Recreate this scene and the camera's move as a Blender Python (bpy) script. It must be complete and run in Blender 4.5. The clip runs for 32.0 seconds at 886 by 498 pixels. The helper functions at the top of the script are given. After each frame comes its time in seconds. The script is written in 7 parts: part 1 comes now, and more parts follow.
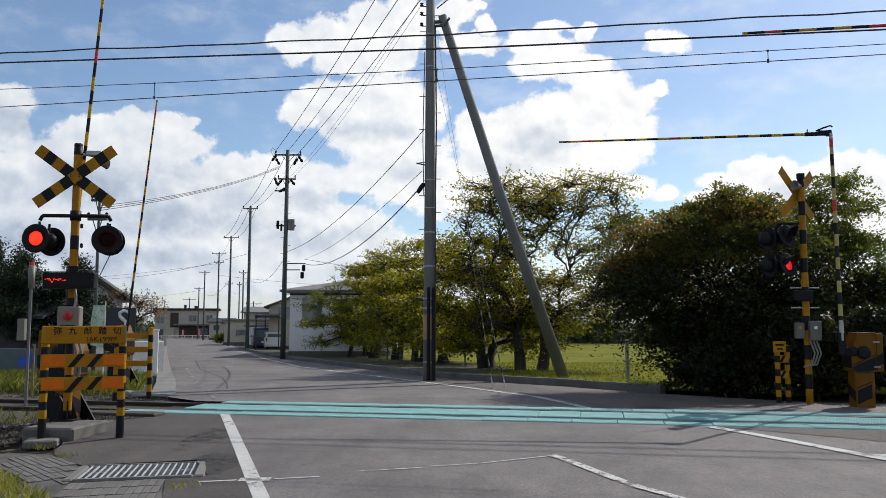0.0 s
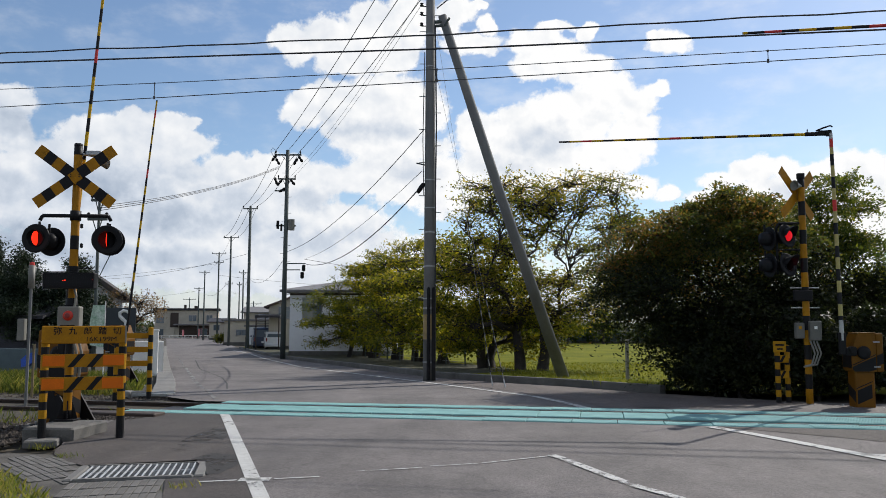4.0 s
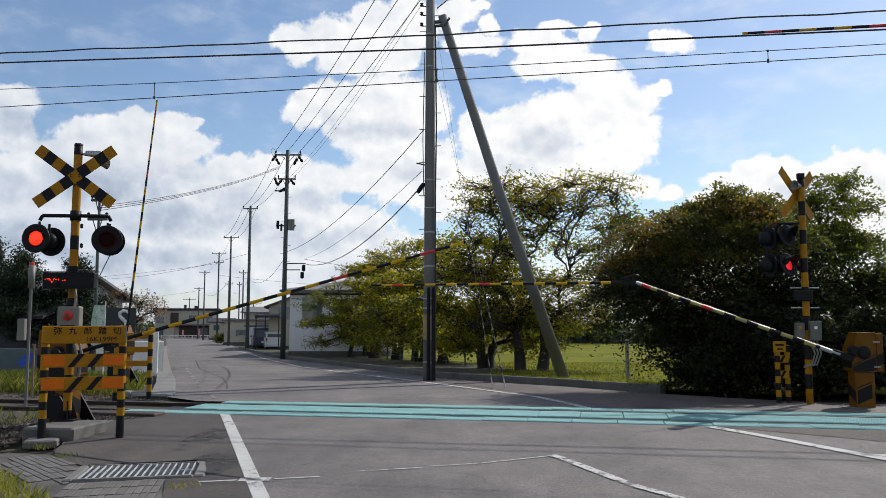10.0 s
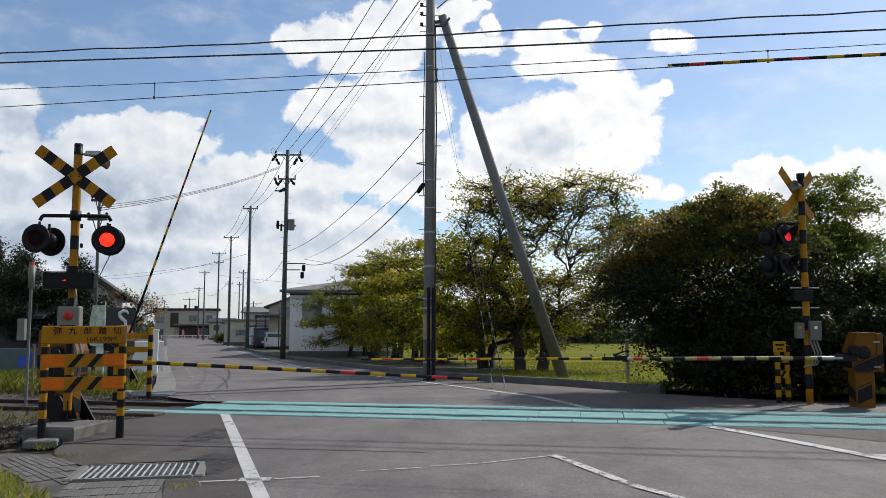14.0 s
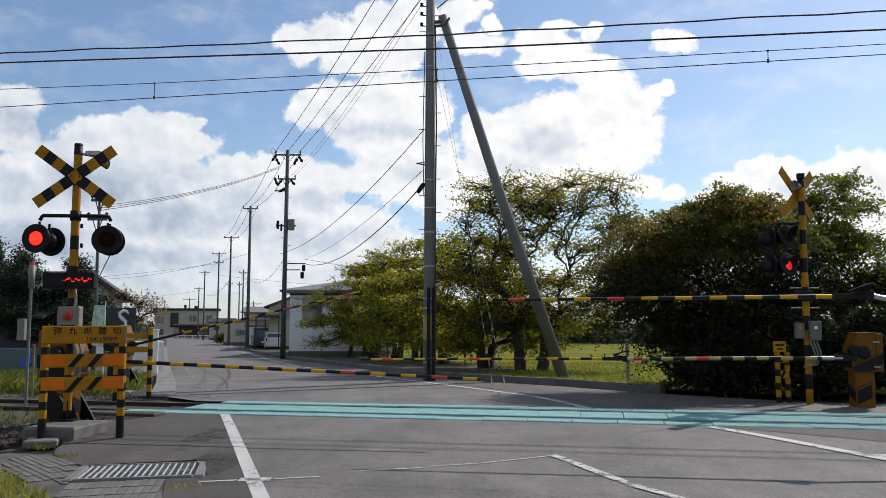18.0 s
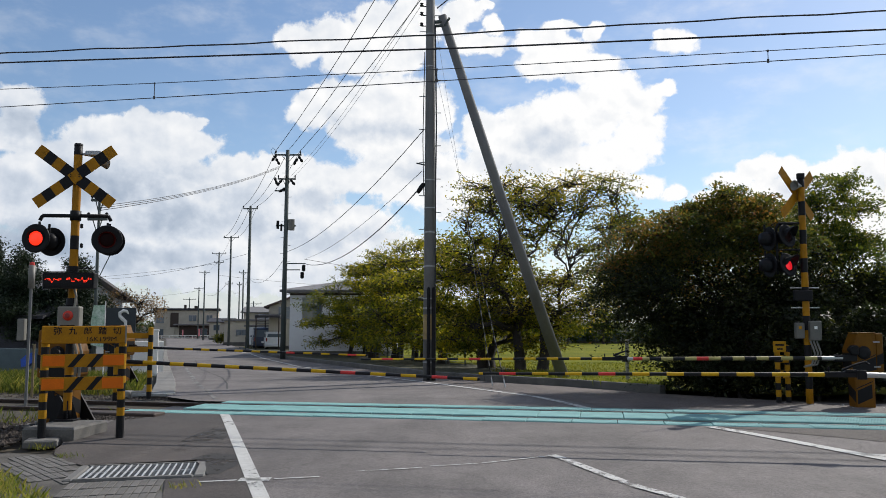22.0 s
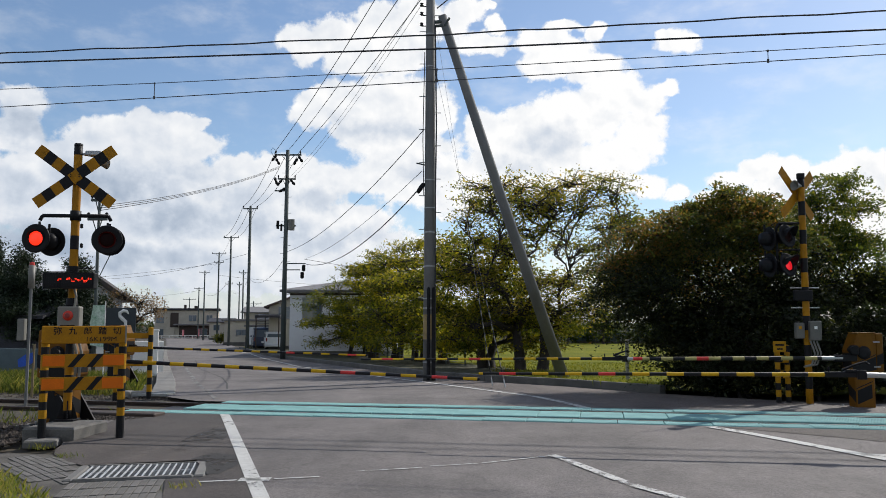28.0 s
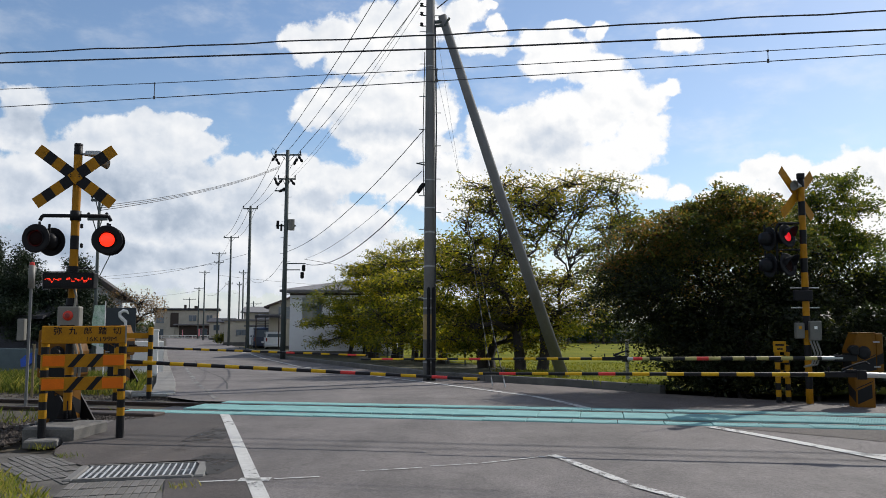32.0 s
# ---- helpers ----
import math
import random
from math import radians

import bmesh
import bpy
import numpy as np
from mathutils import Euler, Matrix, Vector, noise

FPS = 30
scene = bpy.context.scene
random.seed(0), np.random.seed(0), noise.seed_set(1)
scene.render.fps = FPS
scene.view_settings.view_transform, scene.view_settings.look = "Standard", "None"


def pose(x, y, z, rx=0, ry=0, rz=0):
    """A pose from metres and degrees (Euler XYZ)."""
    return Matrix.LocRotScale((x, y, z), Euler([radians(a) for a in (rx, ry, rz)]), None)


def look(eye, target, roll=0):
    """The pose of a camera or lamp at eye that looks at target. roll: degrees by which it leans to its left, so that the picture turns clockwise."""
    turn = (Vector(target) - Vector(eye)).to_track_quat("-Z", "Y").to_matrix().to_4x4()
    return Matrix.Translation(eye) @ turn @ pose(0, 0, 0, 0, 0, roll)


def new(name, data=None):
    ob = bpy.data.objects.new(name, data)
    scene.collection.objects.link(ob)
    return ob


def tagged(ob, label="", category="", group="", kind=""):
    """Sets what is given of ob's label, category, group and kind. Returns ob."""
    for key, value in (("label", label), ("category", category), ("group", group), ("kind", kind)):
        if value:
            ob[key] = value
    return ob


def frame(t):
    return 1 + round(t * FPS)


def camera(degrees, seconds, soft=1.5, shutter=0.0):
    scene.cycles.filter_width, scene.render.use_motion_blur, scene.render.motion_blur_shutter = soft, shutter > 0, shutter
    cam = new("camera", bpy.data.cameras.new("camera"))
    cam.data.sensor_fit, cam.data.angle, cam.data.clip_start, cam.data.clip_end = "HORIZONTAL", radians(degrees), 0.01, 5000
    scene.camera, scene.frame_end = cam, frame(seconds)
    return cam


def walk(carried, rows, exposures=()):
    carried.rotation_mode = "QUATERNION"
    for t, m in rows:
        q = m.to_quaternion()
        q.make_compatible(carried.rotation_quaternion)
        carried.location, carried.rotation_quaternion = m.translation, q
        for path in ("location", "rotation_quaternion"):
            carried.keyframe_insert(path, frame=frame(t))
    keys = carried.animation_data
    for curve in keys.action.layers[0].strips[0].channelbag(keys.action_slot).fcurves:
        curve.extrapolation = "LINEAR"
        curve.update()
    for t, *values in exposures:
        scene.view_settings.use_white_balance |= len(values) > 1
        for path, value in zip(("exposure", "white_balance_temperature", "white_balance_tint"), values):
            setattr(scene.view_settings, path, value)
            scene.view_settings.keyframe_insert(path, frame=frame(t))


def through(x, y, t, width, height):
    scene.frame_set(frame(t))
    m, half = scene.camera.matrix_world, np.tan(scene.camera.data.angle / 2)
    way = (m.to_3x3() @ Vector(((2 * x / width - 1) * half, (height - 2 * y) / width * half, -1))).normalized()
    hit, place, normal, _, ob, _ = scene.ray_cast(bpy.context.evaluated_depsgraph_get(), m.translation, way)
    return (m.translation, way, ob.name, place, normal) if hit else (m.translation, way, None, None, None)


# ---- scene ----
cam = camera(58.0, 32.0, soft=0.75)
walk(cam, [(0.0, pose(0, 0, 1.34, 95.373, 0, 0.1)), (32.0, pose(0, 0, 1.34, 95.373, 0, 0.1))],
     exposures=[(0.0, 0.0), (32.0, 0.0)])

# ---------------- light ----------------
SUN_AZ, SUN_EL = 44.0, 40.0          # degrees to the right of the view, above the horizon
world = bpy.data.worlds.new("sky")
scene.world = world
world.use_nodes = True
wn, wl = world.node_tree.nodes, world.node_tree.links
wn.clear()
w_out, w_bg, w_sky = wn.new("ShaderNodeOutputWorld"), wn.new("ShaderNodeBackground"), wn.new("ShaderNodeTexSky")
w_sky.sky_type, w_sky.sun_disc = "NISHITA", False
w_sky.sun_elevation, w_sky.sun_rotation = radians(SUN_EL), radians(SUN_AZ)
w_sky.air_density, w_sky.dust_density, w_sky.ozone_density = 1.0, 0.5, 3.0
w_bg.inputs["Strength"].default_value = 0.12
# unseen broken cloud added behind and above the viewer to raise the fill light
w_co, w_ns, w_rg, w_xyz, w_bk, w_ml, w_mx = (wn.new("ShaderNode" + k) for k in ("TexCoord", "TexNoise", "MapRange", "SeparateXYZ", "MapRange", "Math", "Mix"))
w_ns.inputs["Scale"].default_value, w_ns.inputs["Detail"].default_value = 2.2, 7
w_rg.inputs["From Min"].default_value, w_rg.inputs["From Max"].default_value = 0.42, 0.58
w_bk.inputs["From Min"].default_value, w_bk.inputs["From Max"].default_value = 0.55, 0.0
w_ml.operation, w_mx.data_type = "MULTIPLY", "RGBA"
w_mx.inputs["B"].default_value = (4.6, 4.8, 5.1, 1)
wl.new(w_co.outputs["Generated"], w_ns.inputs["Vector"])
wl.new(w_co.outputs["Generated"], w_xyz.inputs[0])
wl.new(w_ns.outputs["Fac"], w_rg.inputs["Value"])
wl.new(w_xyz.outputs["Y"], w_bk.inputs["Value"])
wl.new(w_rg.outputs[0], w_ml.inputs[0])
wl.new(w_bk.outputs[0], w_ml.inputs[1])
wl.new(w_ml.outputs[0], w_mx.inputs["Factor"])
wl.new(w_sky.outputs[0], w_mx.inputs["A"])
wl.new(w_mx.outputs["Result"], w_bg.inputs["Color"])
wl.new(w_bg.outputs[0], w_out.inputs["Surface"])

sun = new("sun", bpy.data.lights.new("sun", "SUN"))
sun.data.energy, sun.data.angle, sun.data.color = 4.2, radians(0.55), (1.0, 0.95, 0.87)
sx, sy = math.sin(radians(SUN_AZ)) * math.cos(radians(SUN_EL)), math.cos(radians(SUN_AZ)) * math.cos(radians(SUN_EL))
sun.matrix_basis = look((sx * 80, sy * 80, math.sin(radians(SUN_EL)) * 80), (0, 0, 0))

# ---------------- the lie of the land ----------------
TRACK0, TRACK_DIR, TRACK_NORM = (0.0, 12.4), (0.9816, -0.191), (0.191, 0.9816)
TRACK_TURN = -11.0


def off_track(x, y):
    return (x - TRACK0[0]) * TRACK_NORM[0] + (y - TRACK0[1]) * TRACK_NORM[1]


def fall(d):
    """Height of the ground at d metres from the track: a low hump at the crossing."""
    if d < -1.8:
        return -0.02 * min(-d - 1.8, 12)
    if d < 1.8:
        return 0.0
    if d < 31:
        return -0.0205 * (d - 1.8)
    return -0.6 - 0.0087 * min(d - 31, 130)


def gz(x, y):
    return fall(off_track(x, y))


def by_track(s, d, z=0.0):
    return Vector((TRACK0[0] + TRACK_DIR[0] * s + TRACK_NORM[0] * d, TRACK0[1] + TRACK_DIR[1] * s + TRACK_NORM[1] * d, z))


# ---------------- materials ----------------
def mat(name, col, rough=0.6, metal=0.0, var=0.18, scale=6.0, bump=0.15, bscale=60.0, col2=None, emit=0.0, spec=0.5, stain=0.0, island=0.0, obj_random=0.0):
    m = bpy.data.materials.new(name)
    m.use_nodes = True
    n, l = m.node_tree.nodes, m.node_tree.links
    b = n["Principled BSDF"]
    b.inputs["Roughness"].default_value, b.inputs["Metallic"].default_value = rough, metal
    b.inputs["Specular IOR Level"].default_value = spec
    co = n.new("ShaderNodeTexCoord")
    a = n.new("ShaderNodeTexNoise")
    a.inputs["Scale"].default_value, a.inputs["Detail"].default_value, a.inputs["Roughness"].default_value = scale, 6, 0.65
    l.new(co.outputs["Object"], a.inputs["Vector"])
    f = n.new("ShaderNodeTexNoise")
    f.inputs["Scale"].default_value, f.inputs["Detail"].default_value = bscale, 4
    l.new(co.outputs["Object"], f.inputs["Vector"])
    lo = [max(0.0, c * (1 - var)) for c in col]
    hi = [c * (1 + var) for c in (col2 or col)]
    ramp = n.new("ShaderNodeMapRange")
    ramp.inputs["From Min"].default_value, ramp.inputs["From Max"].default_value = 0.32, 0.68
    l.new(a.outputs["Fac"], ramp.inputs["Value"])
    mx = n.new("ShaderNodeMix")
    mx.data_type = "RGBA"
    mx.inputs["A"].default_value, mx.inputs["B"].default_value = (*lo, 1), (*hi, 1)
    l.new(ramp.outputs[0], mx.inputs["Factor"])
    last = mx.outputs["Result"]
    gr = n.new("ShaderNodeMapRange")
    gr.inputs["From Min"].default_value, gr.inputs["From Max"].default_value = 0.3, 0.7
    gr.inputs["To Min"].default_value, gr.inputs["To Max"].default_value = 1 - var * 0.8, 1 + var * 0.8
    l.new(f.outputs["Fac"], gr.inputs["Value"])
    mul = n.new("ShaderNodeVectorMath")
    mul.operation = "SCALE"
    l.new(last, mul.inputs[0])
    l.new(gr.outputs[0], mul.inputs["Scale"])
    last = mul.outputs[0]
    if stain:
        s = n.new("ShaderNodeTexNoise")
        s.inputs["Scale"].default_value, s.inputs["Detail"].default_value, s.inputs["Distortion"].default_value = scale * 0.3, 5, 1.0
        l.new(co.outputs["Object"], s.inputs["Vector"])
        sr = n.new("ShaderNodeMapRange")
        sr.inputs["From Min"].default_value, sr.inputs["From Max"].default_value = 0.45, 0.7
        sr.inputs["To Min"].default_value, sr.inputs["To Max"].default_value = 1.0, 1 - stain
        l.new(s.outputs["Fac"], sr.inputs["Value"])
        m2 = n.new("ShaderNodeVectorMath")
        m2.operation = "SCALE"
        l.new(last, m2.inputs[0])
        l.new(sr.outputs[0], m2.inputs["Scale"])
        last = m2.outputs[0]
    if island or obj_random:
        src = n.new("ShaderNodeNewGeometry").outputs["Random Per Island"] if island else n.new("ShaderNodeObjectInfo").outputs["Random"]
        k = island or obj_random
        ir = n.new("ShaderNodeMapRange")
        ir.inputs["To Min"].default_value, ir.inputs["To Max"].default_value = 1 - k, 1 + k
        l.new(src, ir.inputs["Value"])
        m3 = n.new("ShaderNodeVectorMath")
        m3.operation = "SCALE"
        l.new(last, m3.inputs[0])
        l.new(ir.outputs[0], m3.inputs["Scale"])
        last = m3.outputs[0]
    l.new(last, b.inputs["Base Color"])
    rr = n.new("ShaderNodeMapRange")
    rr.inputs["To Min"].default_value, rr.inputs["To Max"].default_value = max(0.02, rough - 0.12), min(1, rough + 0.12)
    l.new(a.outputs["Fac"], rr.inputs["Value"])
    l.new(rr.outputs[0], b.inputs["Roughness"])
    if bump:
        bp = n.new("ShaderNodeBump")
        bp.inputs["Strength"].default_value, bp.inputs["Distance"].default_value = bump, 0.01
        l.new(f.outputs["Fac"], bp.inputs["Height"])
        l.new(bp.outputs[0], b.inputs["Normal"])
    if emit:
        b.inputs["Emission Color"].default_value = (*col, 1)
        b.inputs["Emission Strength"].default_value = emit
    return m


def leaf_mat(name, a, b, c, through=0.45, at_a=0.45, at_b=0.8, at_c=1.05):
    """Leaf colours a to c, one to an island, with light coming through."""
    m = bpy.data.materials.new(name)
    m.use_nodes = True
    n, l = m.node_tree.nodes, m.node_tree.links
    p, out = n["Principled BSDF"], n["Material Output"]
    g, co = n.new("ShaderNodeNewGeometry"), n.new("ShaderNodeTexCoord")
    t = n.new("ShaderNodeTexNoise")
    t.inputs["Scale"].default_value = 0.9
    l.new(co.outputs["Object"], t.inputs["Vector"])
    ad = n.new("ShaderNodeMath")
    ad.operation = "MULTIPLY_ADD"
    ad.inputs[1].default_value = 0.55
    l.new(g.outputs["Random Per Island"], ad.inputs[0])
    l.new(t.outputs["Fac"], ad.inputs[2])
    r = n.new("ShaderNodeValToRGB")
    r.color_ramp.elements[0].position, r.color_ramp.elements[0].color = at_a * 0.8, (*a, 1)
    r.color_ramp.elements[1].position, r.color_ramp.elements[1].color = at_c * 0.8, (*c, 1)
    e = r.color_ramp.elements.new(at_b * 0.8)
    e.color = (*b, 1)
    sc = n.new("ShaderNodeMath")
    sc.operation = "MULTIPLY"
    sc.inputs[1].default_value = 0.8
    l.new(ad.outputs[0], sc.inputs[0])
    l.new(sc.outputs[0], r.inputs["Fac"])
    l.new(r.outputs[0], p.inputs["Base Color"])
    p.inputs["Roughness"].default_value = 0.5
    p.inputs["Specular IOR Level"].default_value = 0.3
    tr = n.new("ShaderNodeBsdfTranslucent")
    br = n.new("ShaderNodeVectorMath")
    br.operation = "MULTIPLY"
    br.inputs[1].default_value = (3.2, 3.0, 1.6)
    l.new(r.outputs[0], br.inputs[0])
    l.new(br.outputs[0], tr.inputs["Color"])
    mx = n.new("ShaderNodeMixShader")
    mx.inputs[0].default_value = through
    l.new(p.outputs[0], mx.inputs[1])
    l.new(tr.outputs[0], mx.inputs[2])
    l.new(mx.outputs[0], out.inputs["Surface"])
    return m


def glass_mat(name, tint=(0.10, 0.13, 0.16)):
    m = bpy.data.materials.new(name)
    m.use_nodes = True
    b = m.node_tree.nodes["Principled BSDF"]
    b.inputs["Base Color"].default_value = (*tint, 1)
    b.inputs["Roughness"].default_value, b.inputs["Specular IOR Level"].default_value = 0.05, 0.8
    return m


def asphalt_mat(name, col, patchy=0.2, speck=0.2):
    """Worn asphalt: chippings, oil-dark patches and fine cracks."""
    m = mat(name, col, 0.86, var=0.26, scale=0.8, bump=0.7, bscale=110, stain=patchy)
    n, l = m.node_tree.nodes, m.node_tree.links
    b = n["Principled BSDF"]
    last = b.inputs["Base Color"].links[0].from_socket
    co = n.new("ShaderNodeTexCoord")

    def layer(kind, scale, lo, hi, a, c, stretch=(1, 1, 1), detail=3, rough=0.6):
        nonlocal last
        mp, r, k = n.new("ShaderNodeMapping"), n.new("ShaderNodeMapRange"), n.new("ShaderNodeVectorMath")
        mp.inputs["Scale"].default_value = stretch
        mp.inputs["Rotation"].default_value = (0, 0, radians(-18))
        l.new(co.outputs["Object"], mp.inputs["Vector"])
        if kind == "noise":
            t = n.new("ShaderNodeTexNoise")
            t.inputs["Scale"].default_value, t.inputs["Detail"].default_value, t.inputs["Roughness"].default_value = scale, detail, rough
            t.inputs["Distortion"].default_value = 0.4
            src = t.outputs["Fac"]
        else:
            w = n.new("ShaderNodeTexNoise")
            w.inputs["Scale"].default_value, w.inputs["Detail"].default_value = scale * 2.5, 4
            l.new(mp.outputs[0], w.inputs["Vector"])
            ad = n.new("ShaderNodeVectorMath")
            ad.operation = "MULTIPLY_ADD"
            ad.inputs[1].default_value = (0.5, 0.5, 0.5)
            l.new(w.outputs["Color"], ad.inputs[0])
            l.new(mp.outputs[0], ad.inputs[2])
            t = n.new("ShaderNodeTexVoronoi")
            t.feature = "DISTANCE_TO_EDGE"
            t.inputs["Scale"].default_value = scale
            src = t.outputs["Distance"]
            mp = ad
        l.new(mp.outputs[0], t.inputs["Vector"])
        for key, v in (("From Min", lo), ("From Max", hi), ("To Min", a), ("To Max", c)):
            r.inputs[key].default_value = v
        l.new(src, r.inputs["Value"])
        k.operation = "SCALE"
        l.new(last, k.inputs[0])
        l.new(r.outputs[0], k.inputs["Scale"])
        last = k.outputs[0]

    layer("noise", 34, 0.36, 0.64, 1 - speck, 1 + speck, detail=2, rough=0.8)
    layer("noise", 75, 0.56, 0.70, 1.0, 1.0 + speck * 1.6, detail=1)
    layer("noise", 2.6, 0.40, 0.66, 1.07, 0.86, (1.0, 0.45, 1.0), 6, 0.7)
    layer("noise", 0.55, 0.42, 0.62, 1.06, 0.92, (1.6, 0.35, 1.0), 5)
    layer("crack", 0.42, 0.0, 0.006, 0.80, 1.0)
    l.new(last, b.inputs["Base Color"])
    return m


M_ASPHALT = asphalt_mat("asphalt", (0.134, 0.121, 0.118), 0.22)
M_ASPHALT_OLD = asphalt_mat("asphalt_reddish", (0.066, 0.056, 0.052), 0.35, 0.22)
M_VERGE = asphalt_mat("asphalt_verge", (0.115, 0.096, 0.090), 0.3)
def worn_mat(name, col, worn, scale=14.0):
    """Road paint flaked away in patches, so that the asphalt shows through."""
    m = mat(name, col, 0.8, var=0.14, scale=9, bump=0.35, bscale=150)
    n, l = m.node_tree.nodes, m.node_tree.links
    b = n["Principled BSDF"]
    co, t, t2, ad, r = n.new("ShaderNodeTexCoord"), n.new("ShaderNodeTexNoise"), n.new("ShaderNodeTexNoise"), n.new("ShaderNodeMath"), n.new("ShaderNodeMapRange")
    t.inputs["Scale"].default_value, t.inputs["Detail"].default_value, t.inputs["Roughness"].default_value = scale, 8, 0.75
    t2.inputs["Scale"].default_value, t2.inputs["Detail"].default_value = 1.3, 3
    ad.operation, ad.inputs[1].default_value = "MULTIPLY_ADD", 0.6
    r.inputs["From Min"].default_value, r.inputs["From Max"].default_value = worn - 0.06, worn + 0.06
    l.new(co.outputs["Object"], t.inputs["Vector"])
    l.new(co.outputs["Object"], t2.inputs["Vector"])
    l.new(t2.outputs["Fac"], ad.inputs[0])
    l.new(t.outputs["Fac"], ad.inputs[2])
    l.new(ad.outputs[0], r.inputs["Value"])
    l.new(r.outputs[0], b.inputs["Alpha"])
    return m


M_WORN = worn_mat("flaked_road_paint", (0.46, 0.46, 0.45), 0.71)
M_FAINT = worn_mat("nearly_gone_road_paint", (0.21, 0.21, 0.205), 0.80, 45)
M_LINE = worn_mat("road_paint_worn", (0.46, 0.46, 0.45), 0.68, 10)
M_TEAL = mat("teal_panel", (0.21, 0.385, 0.385), 0.85, spec=0.15, var=0.14, scale=2.2, bump=0.25, bscale=90, stain=0.2)
M_RAIL = mat("rail_steel", (0.05, 0.032, 0.025), 0.7, metal=0.25, var=0.25, scale=7, bump=0.3)
M_RAILTOP = mat("rail_worn_top", (0.15, 0.12, 0.11), 0.45, metal=0.4, var=0.1, scale=20, bump=0.05)
M_RUBBER = mat("black_rubber", (0.018, 0.018, 0.02), 0.6, var=0.2, scale=12)
M_GRAVEL = mat("ballast_stone", (0.048, 0.038, 0.031), 0.9, var=0.3, scale=9, bump=0.4, bscale=40, island=0.35)
M_EARTH = mat("earth_and_weeds", (0.034, 0.029, 0.018), 0.95, var=0.35, scale=1.1, bump=0.9, bscale=14, col2=(0.050, 0.040, 0.027))
M_LAWN = mat("lawn_ground", (0.105, 0.125, 0.010), 1.0, spec=0.05, var=0.22, scale=0.35, bump=0.8, bscale=20, col2=(0.15, 0.15, 0.013))
M_CONC = mat("concrete", (0.24, 0.235, 0.225), 0.85, var=0.16, scale=2.2, bump=0.35, bscale=70, stain=0.3)
M_CONC_DARK = mat("weathered_concrete", (0.125, 0.12, 0.112), 0.9, var=0.22, scale=3, bump=0.4, bscale=60, stain=0.35, obj_random=0.12)
M_PAVER = mat("paver", (0.118, 0.112, 0.105), 0.88, var=0.16, scale=5, bump=0.4, bscale=90, obj_random=0.16)
M_YELLOW = mat("signal_yellow", (0.37, 0.165, 0.003), 0.55, spec=0.22, var=0.14, scale=4, bump=0.05, stain=0.25)
# signal yellow taken darker to carry the shade on the gate machines
M_GATE = mat("gate_yellow_shaded", (0.155, 0.063, 0.0018), 0.55, spec=0.22, var=0.16, scale=4, bump=0.05, stain=0.3)
M_POSTY = mat("post_yellow", (0.40, 0.20, 0.004), 0.55, spec=0.22, var=0.16, scale=5, bump=0.05, stain=0.25)
M_ORANGE = mat("reflective_orange", (0.66, 0.14, 0.002), 0.5, spec=0.25, var=0.08, scale=5, bump=0.03)
M_BLACK = mat("black_paint", (0.007, 0.007, 0.009), 0.55, spec=0.22, var=0.3, scale=6, bump=0.08)
M_NAVY = mat("dark_arm_band", (0.007, 0.007, 0.010), 0.5, spec=0.25, var=0.2, scale=6, bump=0.04)
M_ARMY = mat("yellow_arm_band", (0.54, 0.32, 0.006), 0.5, spec=0.25, var=0.1, scale=6, bump=0.04)
M_ARMC = mat("cream_arm_band", (0.36, 0.30, 0.10), 0.5, var=0.12, scale=6, bump=0.04)
M_ARMR = mat("red_arm_band", (0.55, 0.02, 0.02), 0.4, var=0.08, scale=6, bump=0.04)
M_ARMW = mat("bare_arm_end", (0.40, 0.40, 0.40), 0.45, metal=0.4, var=0.08, scale=6, bump=0.04)
M_POLE = mat("pole_concrete", (0.175, 0.178, 0.178), 0.85, var=0.14, scale=1.6, bump=0.3, bscale=55, stain=0.25)
M_POLE_G = mat("pole_greenish", (0.075, 0.092, 0.092), 0.8, var=0.15, scale=2, bump=0.2)
M_STEEL = mat("galvanised_steel", (0.36, 0.37, 0.38), 0.45, metal=0.7, var=0.12, scale=12, bump=0.05)
M_WIRE = mat("cable_black", (0.02, 0.02, 0.024), 0.6, var=0.1, bump=0)
M_COPPER = mat("wire_dull", (0.06, 0.06, 0.065), 0.5, metal=0.3, var=0.1, bump=0)
M_BOX = mat("grey_cabinet", (0.19, 0.184, 0.165), 0.55, var=0.1, scale=5, bump=0.05, stain=0.2)
M_BUTTON = mat("red_button", (0.55, 0.03, 0.015), 0.35, var=0.08, bump=0)
M_LENS_ON = mat("lamp_lit", (1.0, 0.025, 0.008), 0.3, var=0.0, bump=0, emit=1.6)
M_LENS_OFF = mat("lamp_unlit", (0.010, 0.002, 0.002), 0.6, var=0.05, bump=0, spec=0.1)
M_LED = mat("led_lit", (1.0, 0.03, 0.006), 0.4, var=0.0, bump=0, emit=1.5)
M_BARK = mat("bark", (0.036, 0.030, 0.026), 0.95, var=0.35, scale=5, bump=0.8, bscale=30)
M_PLASTER_W = mat("white_plaster", (0.80, 0.81, 0.83), 0.8, var=0.05, scale=1.2, bump=0.15, bscale=30, stain=0.12)
M_PLASTER_C = mat("cream_siding", (0.46, 0.42, 0.35), 0.8, var=0.08, scale=1.2, bump=0.15, bscale=30, stain=0.12)
M_PLASTER_G = mat("grey_siding", (0.36, 0.37, 0.38), 0.8, var=0.08, scale=1.2, bump=0.15, bscale=30, stain=0.12)
